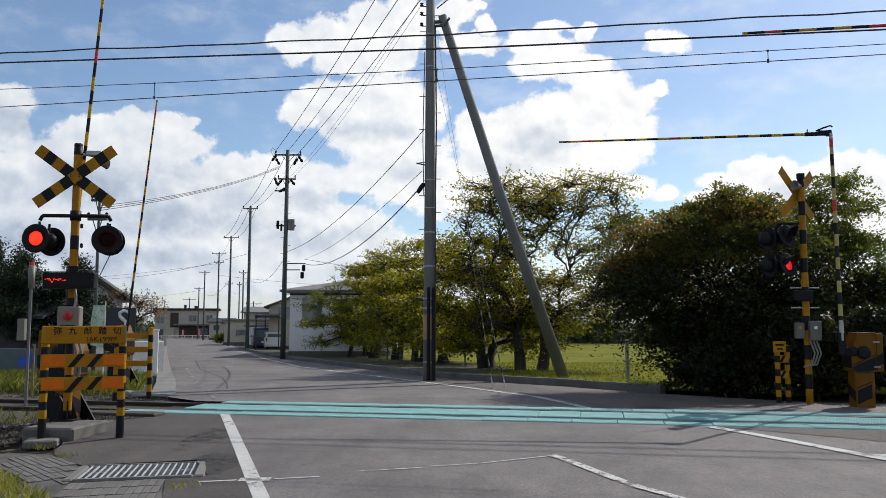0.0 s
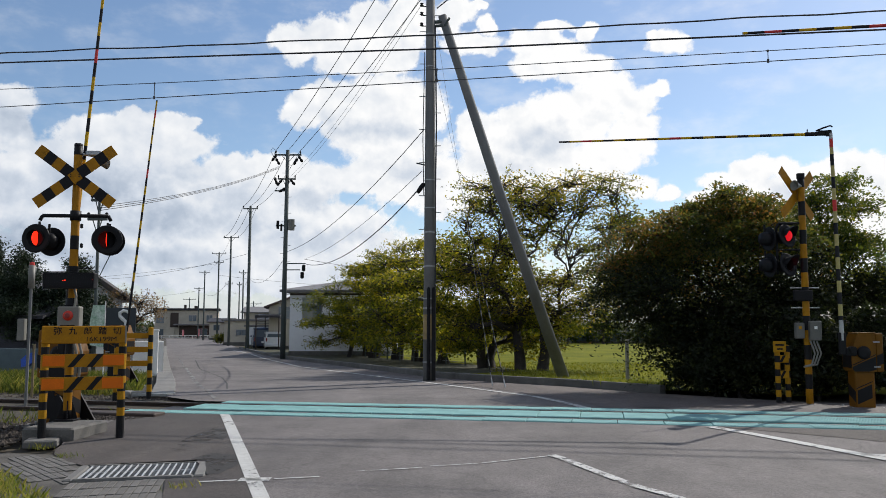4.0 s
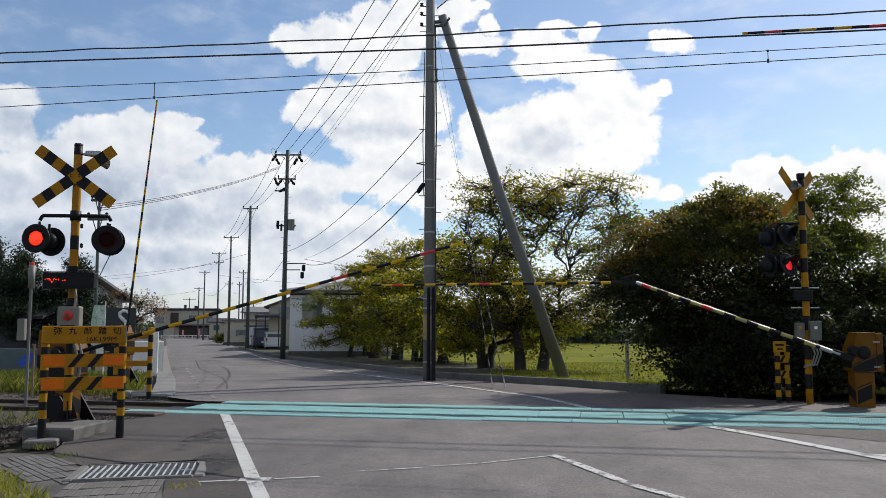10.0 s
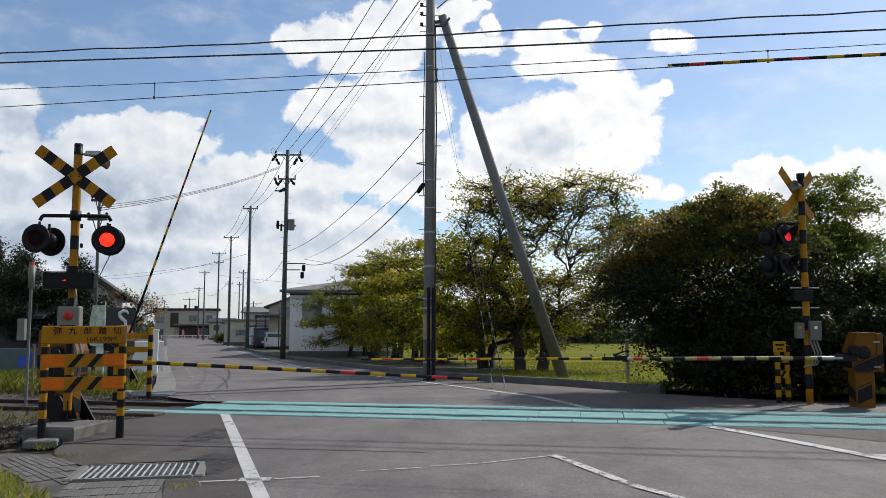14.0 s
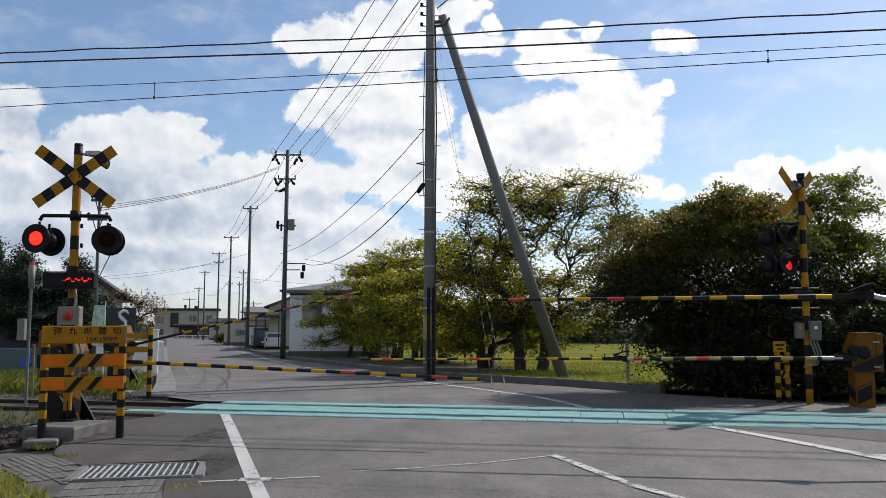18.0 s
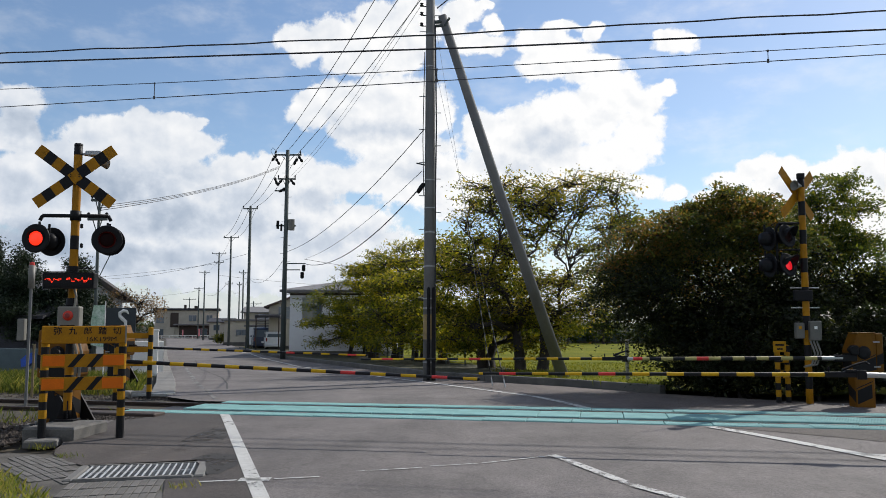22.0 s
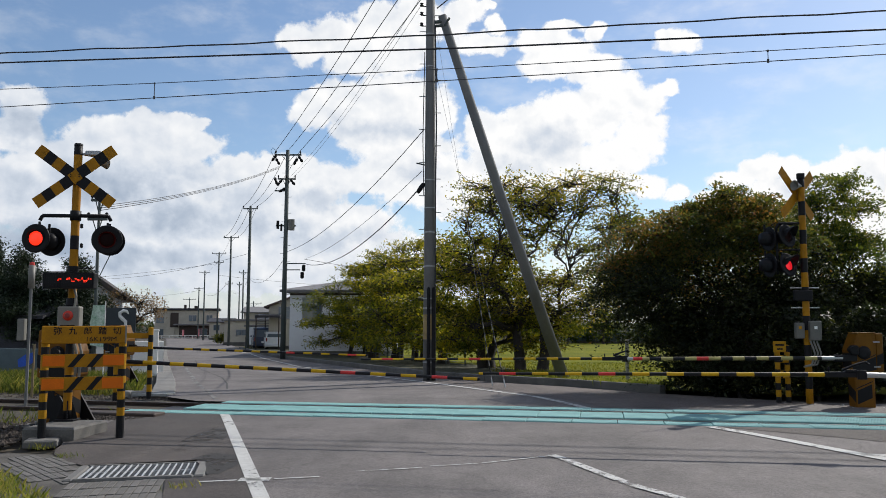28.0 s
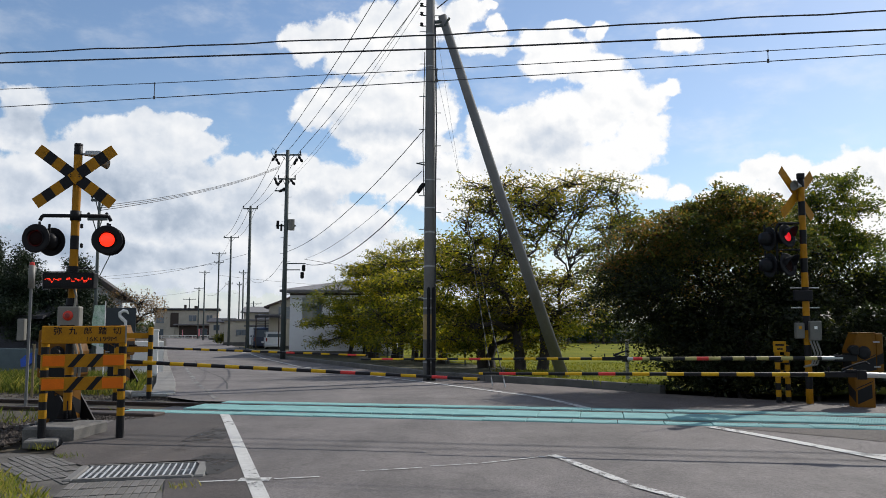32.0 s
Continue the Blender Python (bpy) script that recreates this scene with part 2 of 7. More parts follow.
M_BROWN = mat("dark_brown_siding", (0.05, 0.036, 0.03), 0.75, var=0.15, scale=2, bump=0.15)
M_ROOF_G = mat("grey_metal_roof", (0.17, 0.165, 0.17), 0.75, metal=0.0, var=0.12, scale=1.5, bump=0.1)
M_ROOF_D = mat("dark_metal_roof", (0.028, 0.028, 0.036), 0.75, metal=0.0, var=0.15, scale=1.5, bump=0.1)
M_ROOF_B = mat("brown_metal_roof", (0.10, 0.066, 0.06), 0.75, metal=0.0, var=0.15, scale=1.5, bump=0.1)
M_FRAME = mat("window_frame", (0.30, 0.30, 0.31), 0.5, metal=0.4, var=0.08, bump=0)
M_GLASS = glass_mat("window_glass")
M_CAR_W = mat("white_car_paint", (0.72, 0.73, 0.74), 0.25, var=0.03, bump=0)
M_CAR_D = mat("dark_blue_car_paint", (0.025, 0.035, 0.07), 0.22, var=0.05, bump=0)
M_PINK = mat("faded_pink_cloth", (0.75, 0.22, 0.25), 0.8, var=0.12, scale=3, bump=0.1)
M_GREENCLOTH = mat("green_and_white_cloth", (0.10, 0.36, 0.16), 0.8, var=0.3, scale=3.5, bump=0.1, col2=(0.6, 0.66, 0.6))
M_BLUE = mat("blue_tarp", (0.015, 0.08, 0.45), 0.5, var=0.2, scale=6, bump=0.2)
M_SIGN_D = mat("dark_sign_board", (0.016, 0.022, 0.03), 0.4, var=0.15, scale=3, bump=0.03)
M_TAN = mat("weathered_wood", (0.20, 0.155, 0.085), 0.85, var=0.2, scale=4, bump=0.3)
M_WHITE = mat("white_enamel", (0.75, 0.75, 0.73), 0.5, var=0.06, scale=4, bump=0.03)
M_WALLBLUE = mat("pale_blue_wall", (0.09, 0.125, 0.14), 0.85, var=0.12, scale=2, bump=0.2, stain=0.2)
M_LEAF_CHERRY = leaf_mat("cherry_leaf", (0.020, 0.031, 0.005), (0.080, 0.088, 0.008), (0.20, 0.175, 0.014), 0.55)
M_LEAF_THIN = leaf_mat("thin_cherry_leaf", (0.030, 0.044, 0.007), (0.085, 0.092, 0.013), (0.19, 0.15, 0.028), 0.62)
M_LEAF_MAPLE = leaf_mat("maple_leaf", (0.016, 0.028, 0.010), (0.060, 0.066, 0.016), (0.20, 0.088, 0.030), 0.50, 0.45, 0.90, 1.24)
M_LEAF_DARK = leaf_mat("dark_leaf", (0.010, 0.022, 0.007), (0.024, 0.042, 0.010), (0.065, 0.078, 0.013), 0.48)
# leaf colour darkened to stand in for shade in low crowns and hedge
M_LEAF_SHADE = leaf_mat("shade_darkened_leaf", (0.007, 0.012, 0.005), (0.014, 0.021, 0.008), (0.036, 0.042, 0.012), 0.30)
M_LEAF_BROAD = leaf_mat("broad_leaf", (0.014, 0.028, 0.007), (0.048, 0.068, 0.012), (0.115, 0.115, 0.016), 0.52)
M_WEED = leaf_mat("weed_blade", (0.022, 0.038, 0.008), (0.055, 0.072, 0.014), (0.13, 0.125, 0.04), 0.4)
M_LEAF_PINE = leaf_mat("pine_needle", (0.010, 0.020, 0.012), (0.018, 0.032, 0.018), (0.03, 0.045, 0.02), 0.1)
M_LEAF_DRY = leaf_mat("dry_leaf", (0.07, 0.05, 0.03), (0.13, 0.09, 0.06), (0.20, 0.13, 0.10), 0.3)
M_GRASS = leaf_mat("grass_blade", (0.05, 0.075, 0.015), (0.11, 0.13, 0.025), (0.22, 0.20, 0.07), 0.4)


# ---------------- mesh helpers ----------------
def mesh_of(name, verts, faces, mats, idx=None, smooth=False):
    me = bpy.data.meshes.new(name)
    me.from_pydata(verts, [], faces)
    for m in (mats if isinstance(mats, (list, tuple)) else [mats]):
        me.materials.append(m)
    if idx is not None:
        me.polygons.foreach_set("material_index", idx)
    if smooth:
        me.polygons.foreach_set("use_smooth", [True] * len(me.polygons))
    me.update()
    return me


class Geo:
    """Verts, faces and material numbers of one mesh in the making."""

    def __init__(self):
        self.v, self.f, self.i = [], [], []

    def add(self, verts, faces, mi=0):
        o = len(self.v)
        self.v += [tuple(p) for p in verts]
        self.f += [tuple(o + k for k in f) for f in faces]
        self.i += [mi] * len(faces)
        return self

    def box(self, c, s, bev=0.0, mi=0, m=None):
        hx, hy, hz = s[0] / 2, s[1] / 2, s[2] / 2
        if bev <= 0:
            vs = [(x, y, z) for z in (-hz, hz) for x, y in ((-hx, -hy), (hx, -hy), (hx, hy), (-hx, hy))]
            fs = [(3, 2, 1, 0), (4, 5, 6, 7), (0, 1, 5, 4), (1, 2, 6, 5), (2, 3, 7, 6), (3, 0, 4, 7)]
        else:
            b = min(bev, hx * 0.9, hy * 0.9, hz * 0.9)
            vs, fs = [], []
            ring = lambda ix, iy, z: [(-ix + 0, -iy + b, z), (-ix + b, -iy, z), (ix - b, -iy, z), (ix, -iy + b, z), (ix, iy - b, z), (ix - b, iy, z), (-ix + b, iy, z), (-ix, iy - b, z)]
            inner = lambda z: [(-hx + b, -hy + 1.6 * b, z), (-hx + 1.6 * b, -hy + b, z), (hx - 1.6 * b, -hy + b, z), (hx - b, -hy + 1.6 * b, z), (hx - b, hy - 1.6 * b, z), (hx - 1.6 * b, hy - b, z), (-hx + 1.6 * b, hy - b, z), (-hx + b, hy - 1.6 * b, z)] if min(hx, hy) > 1.7 * b else ring(hx * 0.98, hy * 0.98, z)
            for r in (inner(-hz), ring(hx, hy, -hz + b), ring(hx, hy, hz - b), inner(hz)):
                vs += r
            for k in range(3):
                fs += [(k * 8 + j, k * 8 + (j + 1) % 8, k * 8 + 8 + (j + 1) % 8, k * 8 + 8 + j) for j in range(8)]
            fs += [tuple(range(7, -1, -1)), tuple(range(24, 32))]
        vs = [Vector(p) for p in vs]
        if m is not None:
            vs = [m @ p for p in vs]
        return self.add([p + Vector(c) for p in vs], fs, mi)

    def rod(self, p0, p1, r0, r1=None, n=10, mi=0, caps=True):
        return self.tube([p0, p1], [r0, r0 if r1 is None else r1], n, mi, caps)

    def tube(self, pts, radii, n=6, mi=0, caps=True):
        pts = [Vector(p) for p in pts]
        o, vs, fs = 0, [], []
        for k, p in enumerate(pts):
            d = (pts[min(k + 1, len(pts) - 1)] - pts[max(k - 1, 0)]).normalized()
            a = d.orthogonal().normalized() if k == 0 else (a - d * a.dot(d)).normalized()
            b = d.cross(a)
            for j in range(n):
                t = 2 * math.pi * j / n
                vs.append(p + (a * math.cos(t) + b * math.sin(t)) * radii[k])
        for k in range(len(pts) - 1):
            fs += [(k * n + j, k * n + (j + 1) % n, k * n + n + (j + 1) % n, k * n + n + j) for j in range(n)]
        if caps:
            fs += [tuple(range(n - 1, -1, -1)), tuple((len(pts) - 1) * n + j for j in range(n))]
        return self.add(vs, fs, mi)

    def prism(self, poly, axis, a, b, mi=0):
        """A 2D outline drawn out along an axis from a to b. axis y: (x, z); x: (y, z); z: (x, y)."""
        put = {"y": lambda p, t: (p[0], t, p[1]), "x": lambda p, t: (t, p[0], p[1]), "z": lambda p, t: (p[0], p[1], t)}[axis]
        n = len(poly)
        vs = [put(p, a) for p in poly] + [put(p, b) for p in poly]
        fs = [tuple(range(n)), tuple(range(2 * n - 1, n - 1, -1))] + [(j, n + j, n + (j + 1) % n, (j + 1) % n) for j in range(n)]
        return self.add(vs, fs, mi)

    def lathe(self, prof, c=(0, 0, 0), axis="z", n=20, mi=0):
        """A profile of (radius, height) turned round an axis."""
        vs, fs = [], []
        for r, h in prof:
            for j in range(n):
                t = 2 * math.pi * j / n
                x, y = r * math.cos(t), r * math.sin(t)
                q = {"z": (x, y, h), "y": (x, h, y), "x": (h, x, y)}[axis]
                vs.append((q[0] + c[0], q[1] + c[1], q[2] + c[2]))
        for k in range(len(prof) - 1):
            fs += [(k * n + j, k * n + (j + 1) % n, k * n + n + (j + 1) % n, k * n + n + j) for j in range(n)]
        return self.add(vs, fs, mi)

    def mesh(self, name, mats, smooth=False):
        me = mesh_of(name, self.v, self.f, mats, self.i, smooth)
        bm = bmesh.new()
        bm.from_mesh(me)
        bmesh.ops.recalc_face_normals(bm, faces=bm.faces)
        bm.to_mesh(me)
        bm.free()
        return me


def part(name, geo, mats, parent, label="", at=None, smooth=False, kind=""):
    ob = new(name, geo.mesh(name, mats, smooth) if isinstance(geo, Geo) else geo)
    ob.parent = parent
    if at is not None:
        ob.matrix_basis = at
    return tagged(ob, label=label, kind=kind)


def thing(name, m, label, category, group="", kind=""):
    ob = new(name)
    ob.empty_display_size = 0.2
    ob.matrix_basis = m
    return tagged(ob, label, category, group, kind)


def solid(name, geo, mats, label, category, group="", kind="", at=None, smooth=False):
    ob = new(name, geo.mesh(name, mats, smooth))
    if at is not None:
        ob.matrix_basis = at
    return tagged(ob, label, category, group, kind)


def structure(name, geo, mats, label="", smooth=False):
    return tagged(new(name, geo.mesh(name, mats, smooth)), label or name.replace("_", " "), name.split("_")[0], kind="structure")


def sheet(rows, off, step=1.5):
    """A sheet over the ground between left and right borders: rows (y, x_left, x_right)."""
    g, vs, fs = Geo(), [], []
    ys = []
    for (ya, *_), (yb, *_) in zip(rows, rows[1:]):
        n = max(1, int(abs(yb - ya) / step))
        ys += [ya + (yb - ya) * k / n for k in range(n)]
    ys.append(rows[-1][0])
    cols = 9
    for y in ys:
        xl = float(np.interp(y, [r[0] for r in rows], [r[1] for r in rows]))
        xr = float(np.interp(y, [r[0] for r in rows], [r[2] for r in rows]))
        for k in range(cols):
            x = xl + (xr - xl) * k / (cols - 1)
            vs.append((x, y, gz(x, y) + off))
    for j in range(len(ys) - 1):
        fs += [(j * cols + k, j * cols + k + 1, j * cols + cols + k + 1, j * cols + cols + k) for k in range(cols - 1)]
    return g.add(vs, fs)


def ribbon(pts, width, off, wob=0.0, step=0.6):
    """A painted line over the ground along points (x, y)."""
    pts = [Vector((*p, 0)) for p in pts]
    path = []
    for a, b in zip(pts, pts[1:]):
        n = max(1, int((b - a).length / step))
        path += [a.lerp(b, k / n) for k in range(n)]
    path.append(pts[-1])
    vs, fs = [], []
    for k, p in enumerate(path):
        d = (path[min(k + 1, len(path) - 1)] - path[max(k - 1, 0)]).normalized()
        nrm = Vector((-d.y, d.x, 0))
        for s in (1, -1):
            w = width / 2 * (1 + wob * noise.noise(p * 3 + Vector((s * 7, 0, 0))))
            q = p + nrm * s * w
            vs.append((q.x, q.y, gz(q.x, q.y) + off))
    fs = [(2 * k, 2 * k + 1, 2 * k + 3, 2 * k + 2) for k in range(len(path) - 1)]
    return Geo().add(vs, fs)


def sag(a, b, drop, n=14):
    a, b = Vector(a), Vector(b)
    return [a.lerp(b, k / n) - Vector((0, 0, 4 * drop * (k / n) * (1 - k / n))) for k in range(n + 1)]


def cable(name, pts, r, m, label, category="cable"):
    return solid(name, Geo().tube(pts, [r] * len(pts), 5), m, label, category, smooth=True)


# ---------------- clouds: a far shell that drifts ----------------
def cloud_material():
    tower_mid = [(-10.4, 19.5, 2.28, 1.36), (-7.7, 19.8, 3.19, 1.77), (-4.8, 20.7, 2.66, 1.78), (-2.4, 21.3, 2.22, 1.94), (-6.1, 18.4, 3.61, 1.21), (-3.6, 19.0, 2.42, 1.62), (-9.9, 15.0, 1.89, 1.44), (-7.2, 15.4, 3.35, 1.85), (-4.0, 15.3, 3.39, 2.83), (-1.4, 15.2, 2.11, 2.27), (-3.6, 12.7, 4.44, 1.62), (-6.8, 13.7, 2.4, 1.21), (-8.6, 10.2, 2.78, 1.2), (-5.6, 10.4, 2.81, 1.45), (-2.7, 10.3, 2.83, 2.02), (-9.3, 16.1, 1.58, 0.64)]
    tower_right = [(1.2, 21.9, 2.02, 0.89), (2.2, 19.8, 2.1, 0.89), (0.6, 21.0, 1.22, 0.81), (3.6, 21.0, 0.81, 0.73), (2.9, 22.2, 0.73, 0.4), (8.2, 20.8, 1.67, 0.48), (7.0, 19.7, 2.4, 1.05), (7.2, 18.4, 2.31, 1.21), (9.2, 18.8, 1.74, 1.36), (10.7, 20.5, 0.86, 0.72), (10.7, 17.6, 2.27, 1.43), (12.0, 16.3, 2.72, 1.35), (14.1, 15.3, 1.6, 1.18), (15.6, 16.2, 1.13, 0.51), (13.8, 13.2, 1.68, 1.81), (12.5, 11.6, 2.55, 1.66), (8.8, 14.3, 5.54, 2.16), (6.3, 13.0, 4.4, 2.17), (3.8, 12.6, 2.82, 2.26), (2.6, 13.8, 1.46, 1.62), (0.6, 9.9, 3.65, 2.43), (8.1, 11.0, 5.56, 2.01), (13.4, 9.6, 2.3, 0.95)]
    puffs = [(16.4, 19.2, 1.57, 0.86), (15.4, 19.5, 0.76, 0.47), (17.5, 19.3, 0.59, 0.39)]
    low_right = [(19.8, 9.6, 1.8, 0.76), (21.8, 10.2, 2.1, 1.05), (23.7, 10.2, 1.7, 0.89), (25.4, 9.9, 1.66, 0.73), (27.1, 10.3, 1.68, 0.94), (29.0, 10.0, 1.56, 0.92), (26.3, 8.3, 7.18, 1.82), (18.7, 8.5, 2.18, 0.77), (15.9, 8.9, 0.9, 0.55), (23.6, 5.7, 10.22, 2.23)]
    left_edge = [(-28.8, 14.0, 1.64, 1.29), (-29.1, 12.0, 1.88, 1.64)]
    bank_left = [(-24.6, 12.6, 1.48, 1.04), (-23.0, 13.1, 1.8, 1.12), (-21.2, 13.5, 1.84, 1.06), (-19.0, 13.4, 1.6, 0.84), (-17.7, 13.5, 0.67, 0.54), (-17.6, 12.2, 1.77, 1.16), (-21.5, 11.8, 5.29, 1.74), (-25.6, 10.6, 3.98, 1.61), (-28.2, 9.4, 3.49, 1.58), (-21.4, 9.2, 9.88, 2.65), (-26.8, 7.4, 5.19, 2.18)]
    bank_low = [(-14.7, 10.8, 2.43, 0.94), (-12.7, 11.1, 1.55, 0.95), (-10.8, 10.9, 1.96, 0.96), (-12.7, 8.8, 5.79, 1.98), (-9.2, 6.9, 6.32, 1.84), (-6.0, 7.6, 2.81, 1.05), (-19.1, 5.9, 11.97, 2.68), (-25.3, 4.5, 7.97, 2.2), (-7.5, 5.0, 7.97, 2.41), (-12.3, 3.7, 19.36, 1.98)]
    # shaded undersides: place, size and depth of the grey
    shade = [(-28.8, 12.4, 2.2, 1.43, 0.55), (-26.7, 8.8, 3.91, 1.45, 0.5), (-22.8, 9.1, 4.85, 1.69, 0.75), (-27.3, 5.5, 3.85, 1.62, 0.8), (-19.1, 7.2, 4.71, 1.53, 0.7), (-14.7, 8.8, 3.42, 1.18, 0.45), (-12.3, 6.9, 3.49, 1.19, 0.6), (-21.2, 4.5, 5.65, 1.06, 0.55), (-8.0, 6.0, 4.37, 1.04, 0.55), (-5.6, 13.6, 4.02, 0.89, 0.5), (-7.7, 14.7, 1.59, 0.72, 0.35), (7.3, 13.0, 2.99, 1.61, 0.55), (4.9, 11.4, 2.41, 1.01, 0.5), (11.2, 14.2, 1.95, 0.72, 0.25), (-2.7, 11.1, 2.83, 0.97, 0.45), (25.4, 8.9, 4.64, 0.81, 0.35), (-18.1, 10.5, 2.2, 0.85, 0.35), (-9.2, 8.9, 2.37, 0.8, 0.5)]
    m = bpy.data.materials.new("clouds")
    m.use_nodes = True
    n, l = m.node_tree.nodes, m.node_tree.links
    n.clear()

    def math_node(op, a, b=0.0, c=0.0):
        x = n.new("ShaderNodeMath")
        x.operation = op
        for k, v in enumerate((a, b, c)):
            if isinstance(v, (int, float)):
                x.inputs[k].default_value = v
            else:
                l.new(v, x.inputs[k])
        return x.outputs[0]

    def vec(op, a, b):
        x = n.new("ShaderNodeVectorMath")
        x.operation = op
        for k, v in enumerate((a, b)):
            if isinstance(v, tuple):
                x.inputs[k].default_value = v
            else:
                l.new(v, x.inputs[k])
        return x

    def ramp(v, a, b, lo=0.0, hi=1.0, kind="SMOOTHSTEP"):
        x = n.new("ShaderNodeMapRange")
        x.interpolation_type = kind
        for k, val in (("From Min", a), ("From Max", b), ("To Min", lo), ("To Max", hi)):
            x.inputs[k].default_value = val
        l.new(v, x.inputs["Value"])
        return x.outputs[0]

    def fbm(v, scale, detail=8, rough=0.55):
        x = n.new("ShaderNodeTexNoise")
        x.inputs["Scale"].default_value, x.inputs["Detail"].default_value, x.inputs["Roughness"].default_value = scale, detail, rough
        l.new(v, x.inputs["Vector"])
        return x

    co = n.new("ShaderNodeTexCoord")
    d = vec("NORMALIZE", co.outputs["Object"], (0, 0, 0)).outputs[0]
    xyz = n.new("ShaderNodeSeparateXYZ")
    l.new(d, xyz.inputs[0])
    az = math_node("MULTIPLY", math_node("ARCTAN2", xyz.outputs[0], xyz.outputs[1]), 57.2958)
    el = math_node("MULTIPLY", math_node("ARCSINE", xyz.outputs[2]), 57.2958)
    comb = n.new("ShaderNodeCombineXYZ")
    l.new(az, comb.inputs[0])
    l.new(el, comb.inputs[1])
    p0 = comb.outputs[0]
    warp = fbm(p0, 0.40, 5, 0.55)
    w = vec("SUBTRACT", warp.outputs["Color"], (0.5, 0.5, 0.5)).outputs[0]
    w = vec("MULTIPLY", w, (2.2, 1.7, 0)).outputs[0]
    p = vec("ADD", p0, w).outputs[0]
    field = None
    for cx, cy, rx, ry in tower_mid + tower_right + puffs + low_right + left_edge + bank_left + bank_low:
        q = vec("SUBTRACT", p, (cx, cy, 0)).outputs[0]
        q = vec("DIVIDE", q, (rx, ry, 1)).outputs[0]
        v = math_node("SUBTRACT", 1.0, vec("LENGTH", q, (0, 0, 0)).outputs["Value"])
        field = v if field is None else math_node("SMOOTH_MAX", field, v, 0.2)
    puff = fbm(p0, 0.62, 10, 0.62).outputs["Fac"]
    edge = ramp(field, 0.05, 0.5, 1.45, 0.45)
    f = math_node("ADD", field, math_node("MULTIPLY", math_node("SUBTRACT", puff, 0.5), edge))
    dens = ramp(f, -0.10, 0.26)
    wisp = math_node("MULTIPLY", ramp(fbm(vec("MULTIPLY", p0, (0.5, 1.0, 1)).outputs[0], 0.35, 7, 0.6).outputs["Fac"], 0.45, 0.75), 0.30)
    low = math_node("MULTIPLY", ramp(el, 8.0, -1.0), 0.75)
    dens = math_node("MAXIMUM", dens, math_node("MAXIMUM", wisp, low))
    # relief: the side of each billow towards the light is brighter
    lit = vec("ADD", p0, (0.30, 0.55, 0)).outputs[0]
    up = fbm(lit, 0.34, 5, 0.5).outputs["Fac"]
    here = fbm(p0, 0.34, 5, 0.5).outputs["Fac"]
    relief = math_node("MULTIPLY", math_node("SUBTRACT", here, up), 1.0)
    w2 = vec("MULTIPLY", vec("SUBTRACT", fbm(p0, 0.5, 6, 0.6).outputs["Color"], (0.5, 0.5, 0.5)).outputs[0], (4.0, 2.6, 0)).outputs[0]
    ps = vec("ADD", p0, w2).outputs[0]
    grey = None
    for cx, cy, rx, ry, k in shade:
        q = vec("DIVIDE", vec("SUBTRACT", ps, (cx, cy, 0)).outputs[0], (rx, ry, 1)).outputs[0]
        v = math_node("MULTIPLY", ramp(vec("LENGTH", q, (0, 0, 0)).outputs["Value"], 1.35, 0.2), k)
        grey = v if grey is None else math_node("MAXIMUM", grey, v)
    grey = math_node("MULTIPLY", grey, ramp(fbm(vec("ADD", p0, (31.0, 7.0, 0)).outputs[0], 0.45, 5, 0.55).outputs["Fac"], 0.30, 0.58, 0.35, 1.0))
    near_sun = ramp(az, -25.0, 12.0, 0.0, 1.0, "LINEAR")
    tone = math_node("ADD", math_node("SUBTRACT", 0.71, math_node("MULTIPLY", grey, 0.68)), relief)
    tone = math_node("ADD", tone, math_node("MULTIPLY", near_sun, 0.34))
    tone = math_node("SUBTRACT", tone, ramp(el, 8.0, 0.0, 0.0, 0.22))
    tone = ramp(tone, 0.1, 1.0, 0.0, 1.0, "LINEAR")
    col = n.new("ShaderNodeValToRGB")
    e = col.color_ramp.elements
    e[0].position, e[0].color = 0.0, (0.36, 0.44, 0.56, 1)
    e[1].position, e[1].color = 1.0, (1.0, 1.0, 1.0, 1)
    k = e.new(0.5)
    k.color = (0.64, 0.70, 0.79, 1)
    l.new(tone, col.inputs["Fac"])
    em, tr, mx, out = n.new("ShaderNodeEmission"), n.new("ShaderNodeBsdfTransparent"), n.new("ShaderNodeMixShader"), n.new("ShaderNodeOutputMaterial")
    em.inputs["Strength"].default_value = 1.0
    l.new(col.outputs[0], em.inputs["Color"])
    l.new(dens, mx.inputs[0])
    l.new(tr.outputs[0], mx.inputs[1])
    l.new(em.outputs[0], mx.inputs[2])
    l.new(mx.outputs[0], out.inputs["Surface"])
    return m


def cloud_shell():
    R, na, ne = 3200.0, 40, 12
    vs = []
    for j in range(ne + 1):
        e = radians(-1.5 + 32.0 * j / ne)
        for i in range(na + 1):
            a = radians(-46 + 92 * i / na)
            vs.append((R * math.sin(a) * math.cos(e), R * math.cos(a) * math.cos(e), R * math.sin(e)))
    fs = [(j * (na + 1) + i, j * (na + 1) + i + 1, (j + 1) * (na + 1) + i + 1, (j + 1) * (na + 1) + i) for j in range(ne) for i in range(na)]
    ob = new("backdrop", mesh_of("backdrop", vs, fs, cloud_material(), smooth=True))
    ob.location = (0, 0, 1.34)
    return tagged(ob, "bright cumulus clouds drifting in a blue sky", "clouds", kind="structure")


clouds = cloud_shell()

